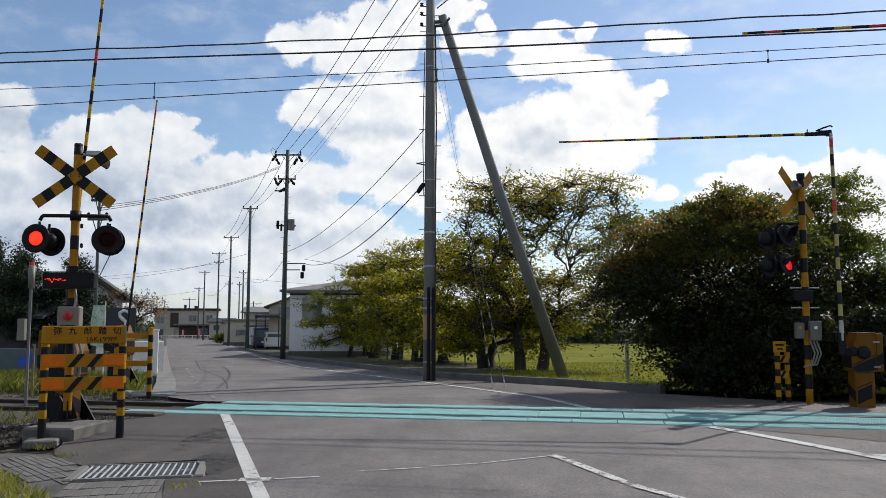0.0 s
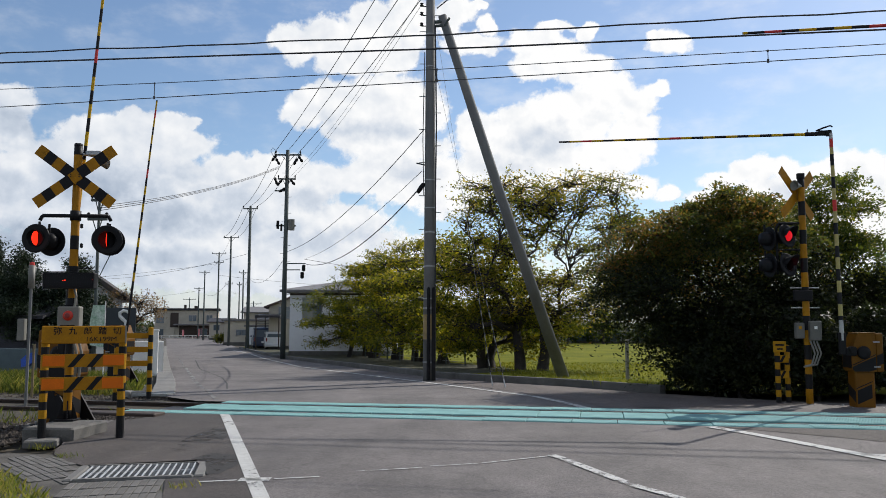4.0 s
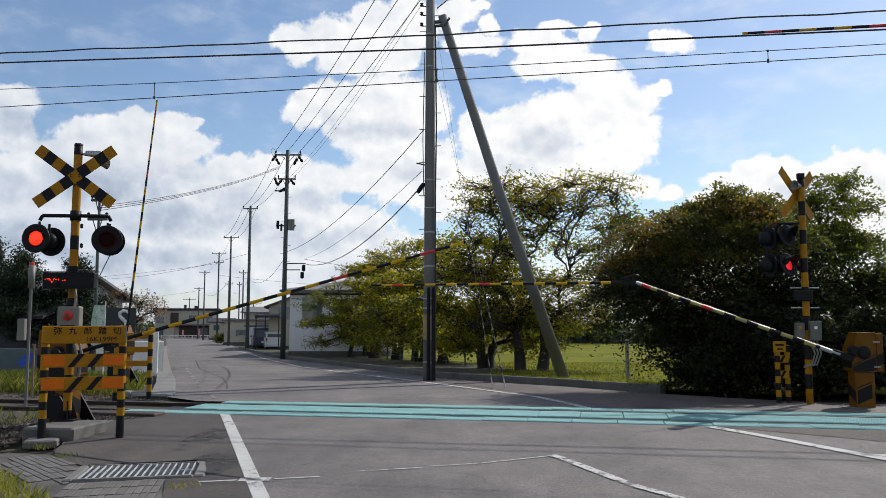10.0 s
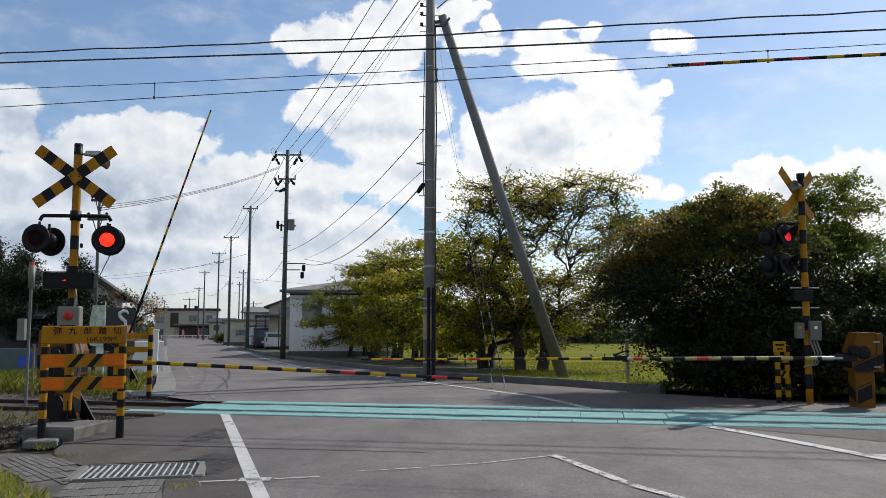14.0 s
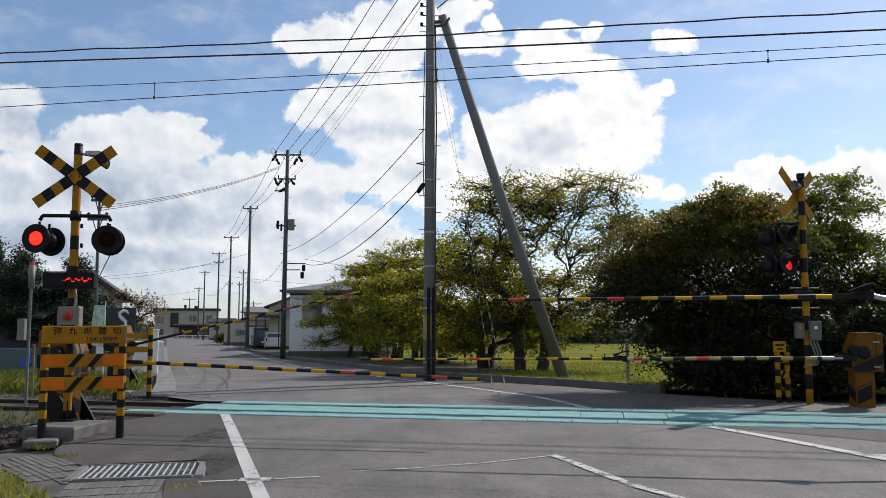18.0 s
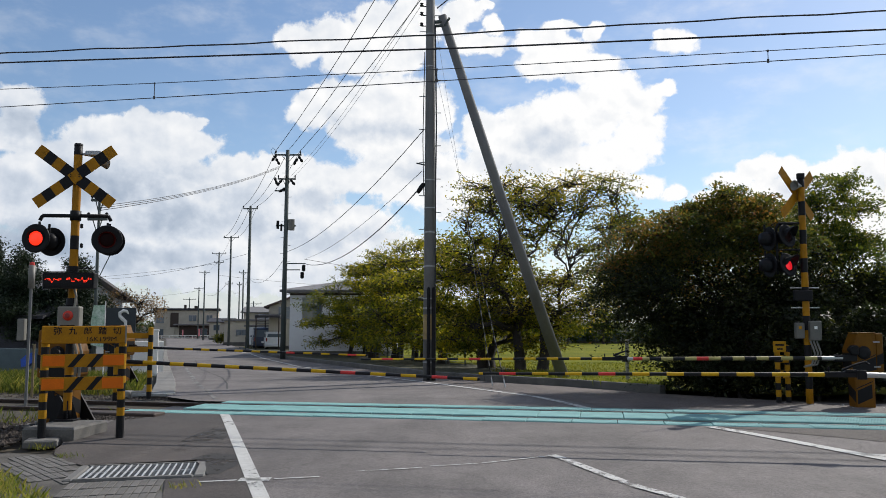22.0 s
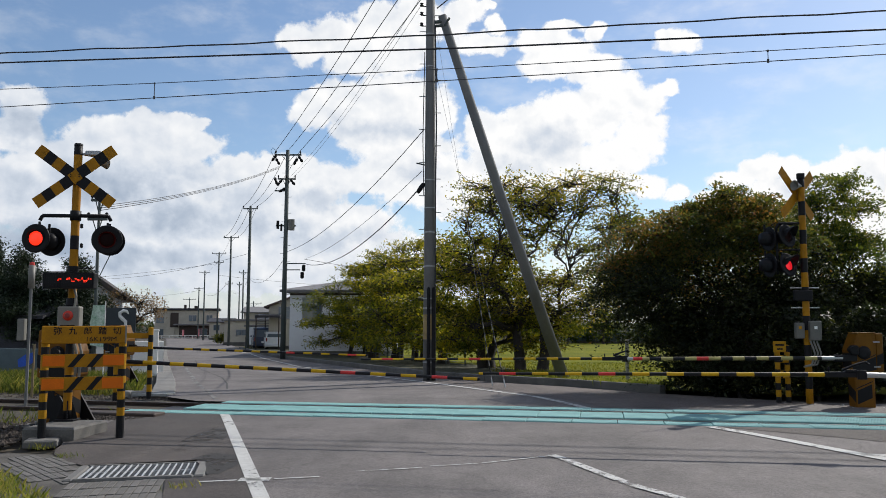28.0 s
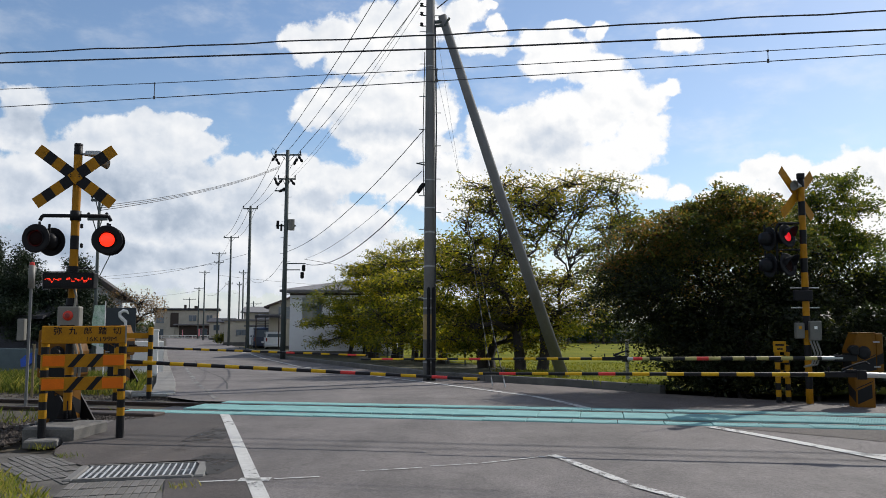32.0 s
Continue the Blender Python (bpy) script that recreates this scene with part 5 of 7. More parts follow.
part("drain_floor", Geo().box((0, 0, -0.28), (1.1, 0.64, 0.03)).box((0, 0.33, -0.15), (1.1, 0.02, 0.3)).box((0, -0.33, -0.15), (1.1, 0.02, 0.3)), M_CONC_DARK, sur)
grate = thing("drain_grate", GR, "galvanised steel drain grating in two rows of bars", "drain grate")
part("frame", Geo().box((0, 0.335, 0.015), (1.02, 0.016, 0.05)).box((0, -0.335, 0.015), (1.02, 0.016, 0.05)).box((0, 0.0, 0.012), (1.02, 0.022, 0.05)), M_STEEL, grate)
M_GALV = mat("bright_galvanised_bar", (0.50, 0.52, 0.54), 0.55, metal=0.3, var=0.1, scale=12, bump=0.03)
bar_me = Geo().box((0, 0, 0.027), (0.0085, 0.315, 0.018)).mesh("grate_bar", M_GALV)
thin_me = Geo().box((0, 0, 0.016), (1.01, 0.005, 0.03)).mesh("cross_bar", M_STEEL)
for k in range(17):
    for s_ in (-1, 1):
        part("grate_bar", bar_me, M_STEEL, grate, at=pose(-0.485 + 0.97 * k / 16, s_ * 0.1685, 0.014))
for k in range(12):
    part("cross_bar", thin_me, M_STEEL, grate, at=pose(0, -0.305 + 0.0555 * k, 0))

# ---------------- lawn and field ----------------
lawn_pts = WALL[2:] + [(-20, 82), (10, 110), (60, 110), (60, 20), (8.2, 15.5), (6.6, 15.0), (5.0, 16.3)]
structure("ground_lawn", patch(lawn_pts, 0.06), M_LAWN, "sunlit mown playing field")
# dirt strip over the lawn, its colour also carrying the trees' shade
M_SOIL = mat("shade_dark_soil", (0.036, 0.032, 0.020), 0.95, var=0.35, scale=1.2, bump=0.9, bscale=18, col2=(0.05, 0.05, 0.02))
structure("ground_soil", patch([(0.2, 23.6), (-0.2, 23.4), (-2.3, 28.8), (-6.6, 39.7), (-11.4, 52), (-17.6, 70), (-12.5, 70), (-6.0, 52), (-1.4, 40.0), (2.2, 30.5), (2.4, 26.5)], 0.068), M_SOIL, "bare soil under the trees, darkened for their shade")


def blades(name, n, area, h, w, m, label, zf, seed=3):
    rng = np.random.default_rng(seed)
    xy = np.array([area(rng) for _ in range(n)])
    z = np.array([zf(x, y) for x, y in xy])
    a, hh = rng.uniform(0, 2 * np.pi, n), h * rng.uniform(0.4, 1.3, n)
    lean = rng.normal(0, 0.35, (n, 2)) * hh[:, None]
    dx, dy = np.cos(a) * w / 2, np.sin(a) * w / 2
    V = np.empty((n, 4, 3))
    V[:, 0] = np.c_[xy[:, 0] - dx, xy[:, 1] - dy, z]
    V[:, 1] = np.c_[xy[:, 0] + dx, xy[:, 1] + dy, z]
    V[:, 2] = np.c_[xy[:, 0] + dx * 0.7 + lean[:, 0] * 0.4, xy[:, 1] + dy * 0.7 + lean[:, 1] * 0.4, z + hh * 0.6]
    V[:, 3] = np.c_[xy[:, 0] + lean[:, 0], xy[:, 1] + lean[:, 1], z + hh]
    Fc = np.arange(4 * n).reshape(n, 4)
    me = mesh_of(name, V.reshape(-1, 3).tolist(), Fc.tolist(), m)
    return tagged(new(name, me), label, "grass", kind="stuff")


M_LAWNBLADE = leaf_mat("lawn_blade", (0.045, 0.055, 0.005), (0.07, 0.08, 0.007), (0.11, 0.105, 0.01), 0.4)


def left_verge(r):
    while True:
        x, y = r.uniform(-5.6, -3.2), r.uniform(6.0, 8.1)
        if x < -3.28 - 0.9 * (y - 6.75):
            return x, y


blades("grass_verge", 9000, left_verge, 0.10, 0.010, M_GRASS, "yellowing weeds and grass beside the pavement", lambda x, y: gz(x, y) - 0.05)
blades("weeds_track", 600, lambda r: tuple(by_track(r.uniform(-9, -4.95), r.normal(-2.0, 0.5)).xy), 0.13, 0.012, M_WEED, "dry weeds between the ballast and the road", lambda x, y: gz(x, y) - 0.06, 4)
def weeds_area(r):
    while True:
        q = by_track(r.uniform(-17, -6.0), r.uniform(2.2, 8.0))
        if q.x < float(np.interp(q.y, [p[1] for p in KERB], [p[0] for p in KERB])) - 0.7:
            return q.x, q.y


blades("weeds_far", 19000, weeds_area, 0.25, 0.011, M_WEED, "tall green weeds behind the track", lambda x, y: gz(x, y) - 0.06, 5)
def field_area(r):
    while True:
        x, y = r.uniform(1.5, 12), r.uniform(17.5, 36)
        if x > float(np.interp(y, [p[1] for p in WALL[2:]], [p[0] for p in WALL[2:]])) + 0.35:
            return x, y


blades("grass_field", 9000, field_area, 0.05, 0.03, M_LAWNBLADE, "short grass of the field edge", lambda x, y: gz(x, y) + 0.09, 6)
blades("weeds_wall", 1500, lambda r: (lambda t: (4.55 - 1.3 * t + r.normal(0, 0.1), 16.55 + 2.1 * t))(r.uniform(0, 1)), 0.16, 0.02, M_GRASS, "weeds at the foot of the wall", lambda x, y: gz(x, y) + 0.05, 8)
blades("weeds_sprigs", 160, lambda r: (lambda c: (c[0] + r.normal(0, 0.07), c[1] + r.normal(0, 0.05)))(((-3.95, 8.55), (-2.3, 7.12), (-4.55, 9.15))[int(r.integers(0, 3))]), 0.06, 0.008, M_GRASS, "dry sprigs in the joints of the pavement", lambda x, y: gz(x, y) - 0.01, 9)

# ---------------- poles and cables ----------------
def utility_pole(x, y, h, r, lean, label, m, arms=(), steps=True, extras=None, z0=None):
    z = gz(x, y) - 0.02 if z0 is None else z0
    t = thing("utility_pole", pose(x, y, z, 0, lean, 0), label, "utility pole", "utility poles")
    part("shaft", Geo().tube([(0, 0, 0), (0, 0, h * 0.5), (0, 0, h)], [r, r * 0.82, r * 0.66], 16), m, t, smooth=True)
    if steps:
        k, zz = 0, 2.2
        while zz < h - 0.6:
            s = 1 if k % 2 else -1
            part("step_bolt", Geo().rod((s * r * 0.7, 0, zz), (s * (r * 0.8 + 0.16), 0, zz), 0.011, n=6), M_STEEL, t)
            zz += 0.45
            k += 1
    for za, half, dy, n_ins in arms:
        am = part("crossarm", Geo().box((0, dy, za), (2 * half, 0.08, 0.08), 0.008).rod((-half * 0.5, dy, za), (0, dy, za - 0.45), 0.015).rod((half * 0.5, dy, za), (0, dy, za - 0.45), 0.015), M_POLE_G, t)
        for k in range(n_ins):
            xx = -half * 0.92 + 1.84 * half * k / max(1, n_ins - 1)
            part("insulator", Geo().lathe([(0.0, 0.17), (0.03, 0.165), (0.05, 0.13), (0.03, 0.11), (0.055, 0.08), (0.03, 0.05), (0.02, 0.0)], (xx, dy, za + 0.04), "z", 10), M_BLACK, am, smooth=True)
    return t


pole1 = utility_pole(-0.40, 21.05, 12.6, 0.165, 0.15, "tall grey concrete utility pole with black cable guards", M_POLE, [(12.1, 1.5, 0.1, 5)])
for x, r0 in ((-0.02, 0.045), (0.12, 0.055)):
    part("cable_guard", Geo().rod((x, -0.165, 0.05), (x, -0.155, 2.4), r0, n=12).lathe([(0.0, 2.47), (r0 * 0.7, 2.45), (r0, 2.4)], (x, -0.157, 0), "z", 12), M_BLACK, pole1, "black plastic cable guard")
part("number_band", Geo().rod((0, 0, 1.1), (0, 0, 1.75), 0.163, 0.158, 16), mat("yellowed_band", (0.30, 0.22, 0.10), 0.7, stain=0.3), pole1)
for zz in (0.5, 1.9, 2.15, 3.0, 3.9, 4.55, 5.3, 8.4, 9.3):
    part("strap", Geo().rod((0, 0, zz), (0, 0, zz + 0.03), 0.172 - 0.0047 * zz, n=16), M_STEEL, pole1)
part("cable_closure", Geo().lathe([(0.0, -0.26), (0.07, -0.24), (0.095, -0.1), (0.095, 0.16), (0.05, 0.24), (0.0, 0.25)], (0, 0, 0), "x", 12), M_BLACK, pole1, "black cable closure", at=pose(-0.24, -0.05, 5.10, 0, -55, 0) @ Matrix.Scale(0.65, 4), smooth=True)
part("bracket", Geo().rod((0, 0, 5.7), (-0.36, 0, 5.78), 0.02), M_POLE_G, pole1)
part("bracket", Geo().rod((0, 0, 9.55), (0.42, 0.05, 9.6), 0.04), M_POLE_G, pole1)
for k, zz in enumerate((9.55, 9.85, 10.1, 10.5)):
    part("insulator", Geo().lathe([(0.0, 0.1), (0.05, 0.08), (0.03, 0.05), (0.055, 0.02), (0.02, 0.0)], (-0.24, -0.03, zz), "z", 8).rod((0, 0, zz), (-0.26, -0.03, zz), 0.014), M_BLACK, pole1)
part("riser_cable", Geo().tube([(0.15, -0.12, 2.3), (0.15, -0.12, 5), (0.17, -0.1, 6.8), (0.13, -0.1, 9.5)], [0.02] * 4, 6), M_WIRE, pole1)
part("riser_cable", Geo().tube([(-0.16, -0.08, 4.9), (-0.19, -0.08, 6.4), (-0.15, -0.08, 8.8)], [0.012] * 3, 6), M_WIRE, pole1)
# the raking strut that props it
strut = thing("pole_strut", Matrix.Identity(4), "raking grey concrete strut propping the tall pole", "pole strut")
part("shaft", Geo().tube([(3.30, 22.1, -0.25), (1.58, 21.62, 4.7), (-0.06, 21.12, 9.72)], [0.165, 0.14, 0.115], 16), M_POLE, strut, smooth=True)
part("clamp", Geo().rod((-0.02, 21.1, 9.55), (-0.38, 21.05, 9.5), 0.05).rod((0.0, 21.05, 9.4), (0.14, 21.0, 9.62), 0.03), M_POLE_G, strut)
# stays with banded guards
for k, (x, y) in enumerate(((1.12, 18.8), (1.38, 18.3))):
    st = thing("stay_wire", Matrix.Identity(4), "thin steel stay with a banded white guard", "stay wire", "stay wires")
    top = Vector((-0.2, 21.0, 9.2 - k * 1.2))
    b = Vector((x, y, gz(x, y)))
    part("wire", Geo().rod(b, top, 0.0035, n=5), M_STEEL, st)
    d = (top - b).normalized()
    for j in range(14):
        part("guard_band", Geo().rod(b + d * (0.18 + 0.15 * j), b + d * (0.18 + 0.15 * (j + 1)), 0.012, n=7), M_NAVY if j % 2 else M_BOX, st)
    part("ground_anchor", Geo().rod(b - d * 0.2, b + d * 0.2, 0.014, n=6), M_STEEL, st)

pole2 = utility_pole(-8.82, 43.9, 11.6, 0.15, 0.4, "grey-green concrete utility pole with crossarms and a small transformer", M_POLE_G, [(11.35, 0.75, 0.1, 3), (9.95, 0.5, -0.1, 3)])
part("transformer", Geo().rod((0.3, 0, 7.1), (0.3, 0, 7.7), 0.18, n=14), M_BOX, pole2, "grey pole transformer")
part("bracket", Geo().box((0, 0, 7.35), (1.1, 0.1, 0.08)), M_POLE_G, pole2)
part("fuse_box", Geo().box((-0.45, 0, 7.4), (0.14, 0.1, 0.45), 0.01), M_BLACK, pole2)
part("fuse_box", Geo().box((-0.25, 0, 7.25), (0.1, 0.1, 0.4), 0.01), M_BLACK, pole2)
for zz, ln in ((5.25, 1.15), (4.9, 0.85)):
    part("cable_bracket", Geo().rod((0, 0, zz), (ln, -0.1, zz), 0.03), M_POLE_G, pole2)
for xx, zz, tilt in ((-0.75, 11.15, 35), (-0.55, 10.95, -30), (0.72, 11.1, -35), (0.45, 10.95, 30), (-0.42, 9.75, 40), (-0.62, 9.85, -20), (0.3, 9.8, -40), (-0.25, 9.35, 60)):
    part("strain_insulator", Geo().lathe([(0.0, -0.22), (0.05, -0.2), (0.09, -0.1), (0.05, 0.0), (0.09, 0.1), (0.05, 0.2), (0.0, 0.22)], (0, 0, 0), "z", 10), M_BLACK, pole2, at=pose(xx, 0, zz, 0, tilt, 0), smooth=True)
part("jumper_loop", Geo().tube([(-0.78, 0, 11.2), (-0.95, 0, 11.55), (-0.85, 0, 11.75), (-0.6, 0, 11.5)], [0.014] * 4, 6), M_WIRE, pole2)
part("crossarm", Geo().box((-0.3, 0, 9.3), (0.7, 0.07, 0.07), 0.006), M_POLE_G, pole2)
part("cable_closure", Geo().lathe([(0, -0.2), (0.1, -0.15), (0.1, 0.15), (0, 0.2)], (1.05, -0.1, 5.0), "z", 10), M_BLACK, pole2)
part("cable_closure", Geo().lathe([(0, -0.2), (0.1, -0.15), (0.1, 0.15), (0, 0.2)], (0.98, -0.1, 4.6), "z", 10), M_BLACK, pole2)
pole3 = utility_pole(-15.7, 64.0, 11.6, 0.15, 0.15, "slim dark utility pole further down the street", M_POLE_G, [(11.4, 0.6, 0, 2)], False)
pole4 = utility_pole(-22.4, 83.4, 11.5, 0.13, 0.1, "distant utility pole with a short crossarm", M_POLE_G, [(11.3, 0.8, 0, 3)], False)
pole5 = utility_pole(-28.6, 101.0, 11.5, 0.125, 0.1, "distant utility pole with two crossarms", M_POLE_G, [(11.3, 0.9, 0, 3), (10.2, 0.6, 0, 2)], False)
pole6 = utility_pole(-39.7, 132.2, 11.5, 0.14, 0, "far utility pole by the bend", M_POLE_G, [(11.2, 0.9, 0, 3)], False)
pole7 = utility_pole(-47.6, 155.0, 10.0, 0.14, 0, "far utility pole near the end of the street", M_POLE_G, [(9.7, 0.9, 0, 3)], False)
for x, y, h, ar in ((-30.2, 112, 8.5, 0.5), (-26.2, 104, 9.5, 0.6), (-31.3, 122, 9.0, 0.4), (-53.5, 168, 8.5, 1.4), (-28.6, 120, 6.0, 1.2), (-70, 200, 9, 1.2)):
    utility_pole(x, y, h, 0.12, 0, "far utility pole among the houses", M_POLE_G, [(h - 0.4, ar, 0, 2)], False)
pole_l = utility_pole(-10.55, 24.2, 5.6, 0.06, 0.0, "slim pole with insulators behind the crossing signal", M_POLE_G, [(5.3, 0.25, 0, 2), (4.7, 0.3, -0.1, 2)], False)
part("stay", Geo().rod((0.1, 0, 3.0), (0.65, 0, 4.2), 0.015), M_POLE_G, pole_l)
part("insulator", Geo().lathe([(0, -0.08), (0.05, -0.05), (0.05, 0.05), (0, 0.08)], (-0.5, 0, 3.9), "z", 8).lathe([(0, -0.08), (0.05, -0.05), (0.05, 0.05), (0, 0.08)], (-0.52, 0, 4.5), "z", 8), M_BLACK, pole_l)

for k, dx in enumerate((-0.8, 0.0, 0.8)):
    cable("power_cable", sag((0.04 + dx * 0.95, 21.05, 12.2), (-8.75 + dx * 0.85, 43.9, 10.95), 0.25), 0.014, M_WIRE, "black overhead power cable between the poles")
    cable("power_cable", sag((-8.75 + dx * 0.85, 43.9, 10.95), (-15.7 + dx * 0.7, 64, 10.85), 0.5), 0.014, M_WIRE, "black overhead power cable down the street")
    cable("power_cable", sag((-15.7 + dx * 0.7, 64, 10.85), (-22.4 + dx * 0.9, 83.4, 10.5), 0.5), 0.016, M_WIRE, "black overhead power cable down the street")
for z1, z2 in ((10.0, 9.2), (10.25, 9.4)):
    cable("power_cable", sag((-0.62, 21.05, z1), (-8.7, 43.9, z2), 0.4), 0.006, M_COPPER, "thin overhead cable between the poles")
cable("telephone_cable", sag((-0.55, 21.0, 6.52), (-8.75, 43.9, 5.3), 0.55), 0.012, M_WIRE, "sagging black telephone cable between the poles")
cable("telephone_cable", sag((-0.6, 21.0, 5.0), (-7.7, 43.8, 4.65), 0.75), 0.017, M_WIRE, "thick sagging black cable from the closure")
cable("telephone_cable", sag((-0.6, 21.0, 5.4), (-7.7, 43.8, 4.9), 0.35), 0.008, M_COPPER, "thin sagging cable between the poles")
for a, b, s, r in (((-8.8, 43.9, 5.0), (-15.7, 64, 5.0), 0.8, 0.02), ((-15.7, 64, 5.0), (-22.4, 83.4, 5.0), 0.8, 0.02), ((-22.4, 83.4, 6.0), (-39.7, 132, 6.5), 1.0, 0.025), ((-22.4, 83.4, 10.4), (-39.7, 132, 10.0), 1.0, 0.02),
                   ((-7.7, 43.8, 4.9), (14, 60, 5.0), 0.8, 0.02), ((-39.7, 132, 7), (-75, 150, 6.5), 1.0, 0.03), ((-28.6, 101, 9), (-90, 130, 8.5), 1.2, 0.03), ((-15.7, 64, 7.0), (-60, 118, 9.0), 1.5, 0.025), ((-28.6, 101, 7.5), (10, 140, 8.0), 1.0, 0.03)):
    cable("power_cable", sag(a, b, s), r * 0.55, M_COPPER, "distant overhead cable across the street")
for dz in (0.0, 0.18, 0.36):
    cable("service_cable", sag((-9.2, 43.9, 10.0 + dz * 0.3), (-10.55, 24.2, 4.8 + dz * 0.4), 0.25 + 0.1 * dz), 0.010, M_WIRE, "service cable to the slim pole")
cable("power_cable", sag((-0.2, 21.05, 9.9), (4.2, 16.0, 12.2), 0.2), 0.016, M_WIRE, "cable rising from the tall pole towards the viewer")

# overhead line of the railway
def along(d, zs, r, name, m, label, wave=0.0):
    pts = []
    lo, hi, n = -60, 60, 160
    for k in range(n + 1):
        s = lo + (hi - lo) * k / n
        z = float(np.interp(s, [p[0] for p in zs], [p[1] for p in zs])) + wave * (math.sin(s * 2.6) + 0.6 * math.sin(s * 1.3 + 1))
        pts.append(by_track(s, d, z))
    return solid(name, Geo().tube(pts, [r] * len(pts), 5), m, label, "overhead wire", smooth=True)


along(0.0, [(-60, 5.19), (60, 5.20)], 0.0075, "contact_wire", M_COPPER, "thin contact wire above the track")
along(0.0, [(-60, 6.4), (-20, 5.85), (-8.05, 5.52), (-5, 5.45), (0, 5.385), (4.9, 5.355), (6.5, 5.345), (12, 5.40), (60, 6.2)], 0.0065, "messenger_wire", M_COPPER, "thin messenger wire above the contact wire")
along(4.05, [(-60, 9.024), (-10.76, 7.534), (0.0, 7.147), (8.61, 6.948), (60, 6.485)], 0.019, "feeder_cable", M_WIRE, "black feeder cable beside the track")
along(4.05, [(-60, 9.134), (-10.78, 7.776), (-4.97, 7.589), (0.0, 7.467), (8.66, 7.324), (60, 6.816)], 0.017, "feeder_cable", M_WIRE, "wavy black cable lashed to its carrier", 0.012)
for s, z in ((-5.06, 5.45), (-0.12, 5.385), (4.86, 5.355)):
    a, b = by_track(s, 0, 5.19), by_track(s, 0, z)
    solid("wire_dropper", Geo().rod(a, b, 0.007, n=5).box(a + Vector((0, 0, 0.01)), (0.03, 0.02, 0.05)).box(b, (0.025, 0.02, 0.03)), M_COPPER, "short dropper between messenger and contact wire", "wire dropper", "wire droppers")


# ---------------- trees ----------------
def leaf_mesh(name, pts, size, m, rng, flat=0.35):
    """Small folded leaves at points, turned at random."""
    n = len(pts)
    nrm = rng.normal(0, 1, (n, 3))
    nrm[:, 2] += flat * np.sign(nrm[:, 2])
    nrm /= np.linalg.norm(nrm, axis=1)[:, None]
    t = np.cross(nrm, rng.normal(0, 1, (n, 3)))
    t /= np.linalg.norm(t, axis=1)[:, None] + 1e-9
    b = np.cross(nrm, t)
    s = size * rng.uniform(0.6, 1.35, n)[:, None]
    V = np.empty((n, 4, 3))
    V[:, 0] = pts - t * s
    V[:, 1] = pts + b * s * 0.52 + nrm * s * 0.12
    V[:, 2] = pts + t * s
    V[:, 3] = pts - b * s * 0.52 + nrm * s * 0.12
    return mesh_of(name, V.reshape(-1, 3).tolist(), np.arange(4 * n).reshape(n, 4).tolist(), m)


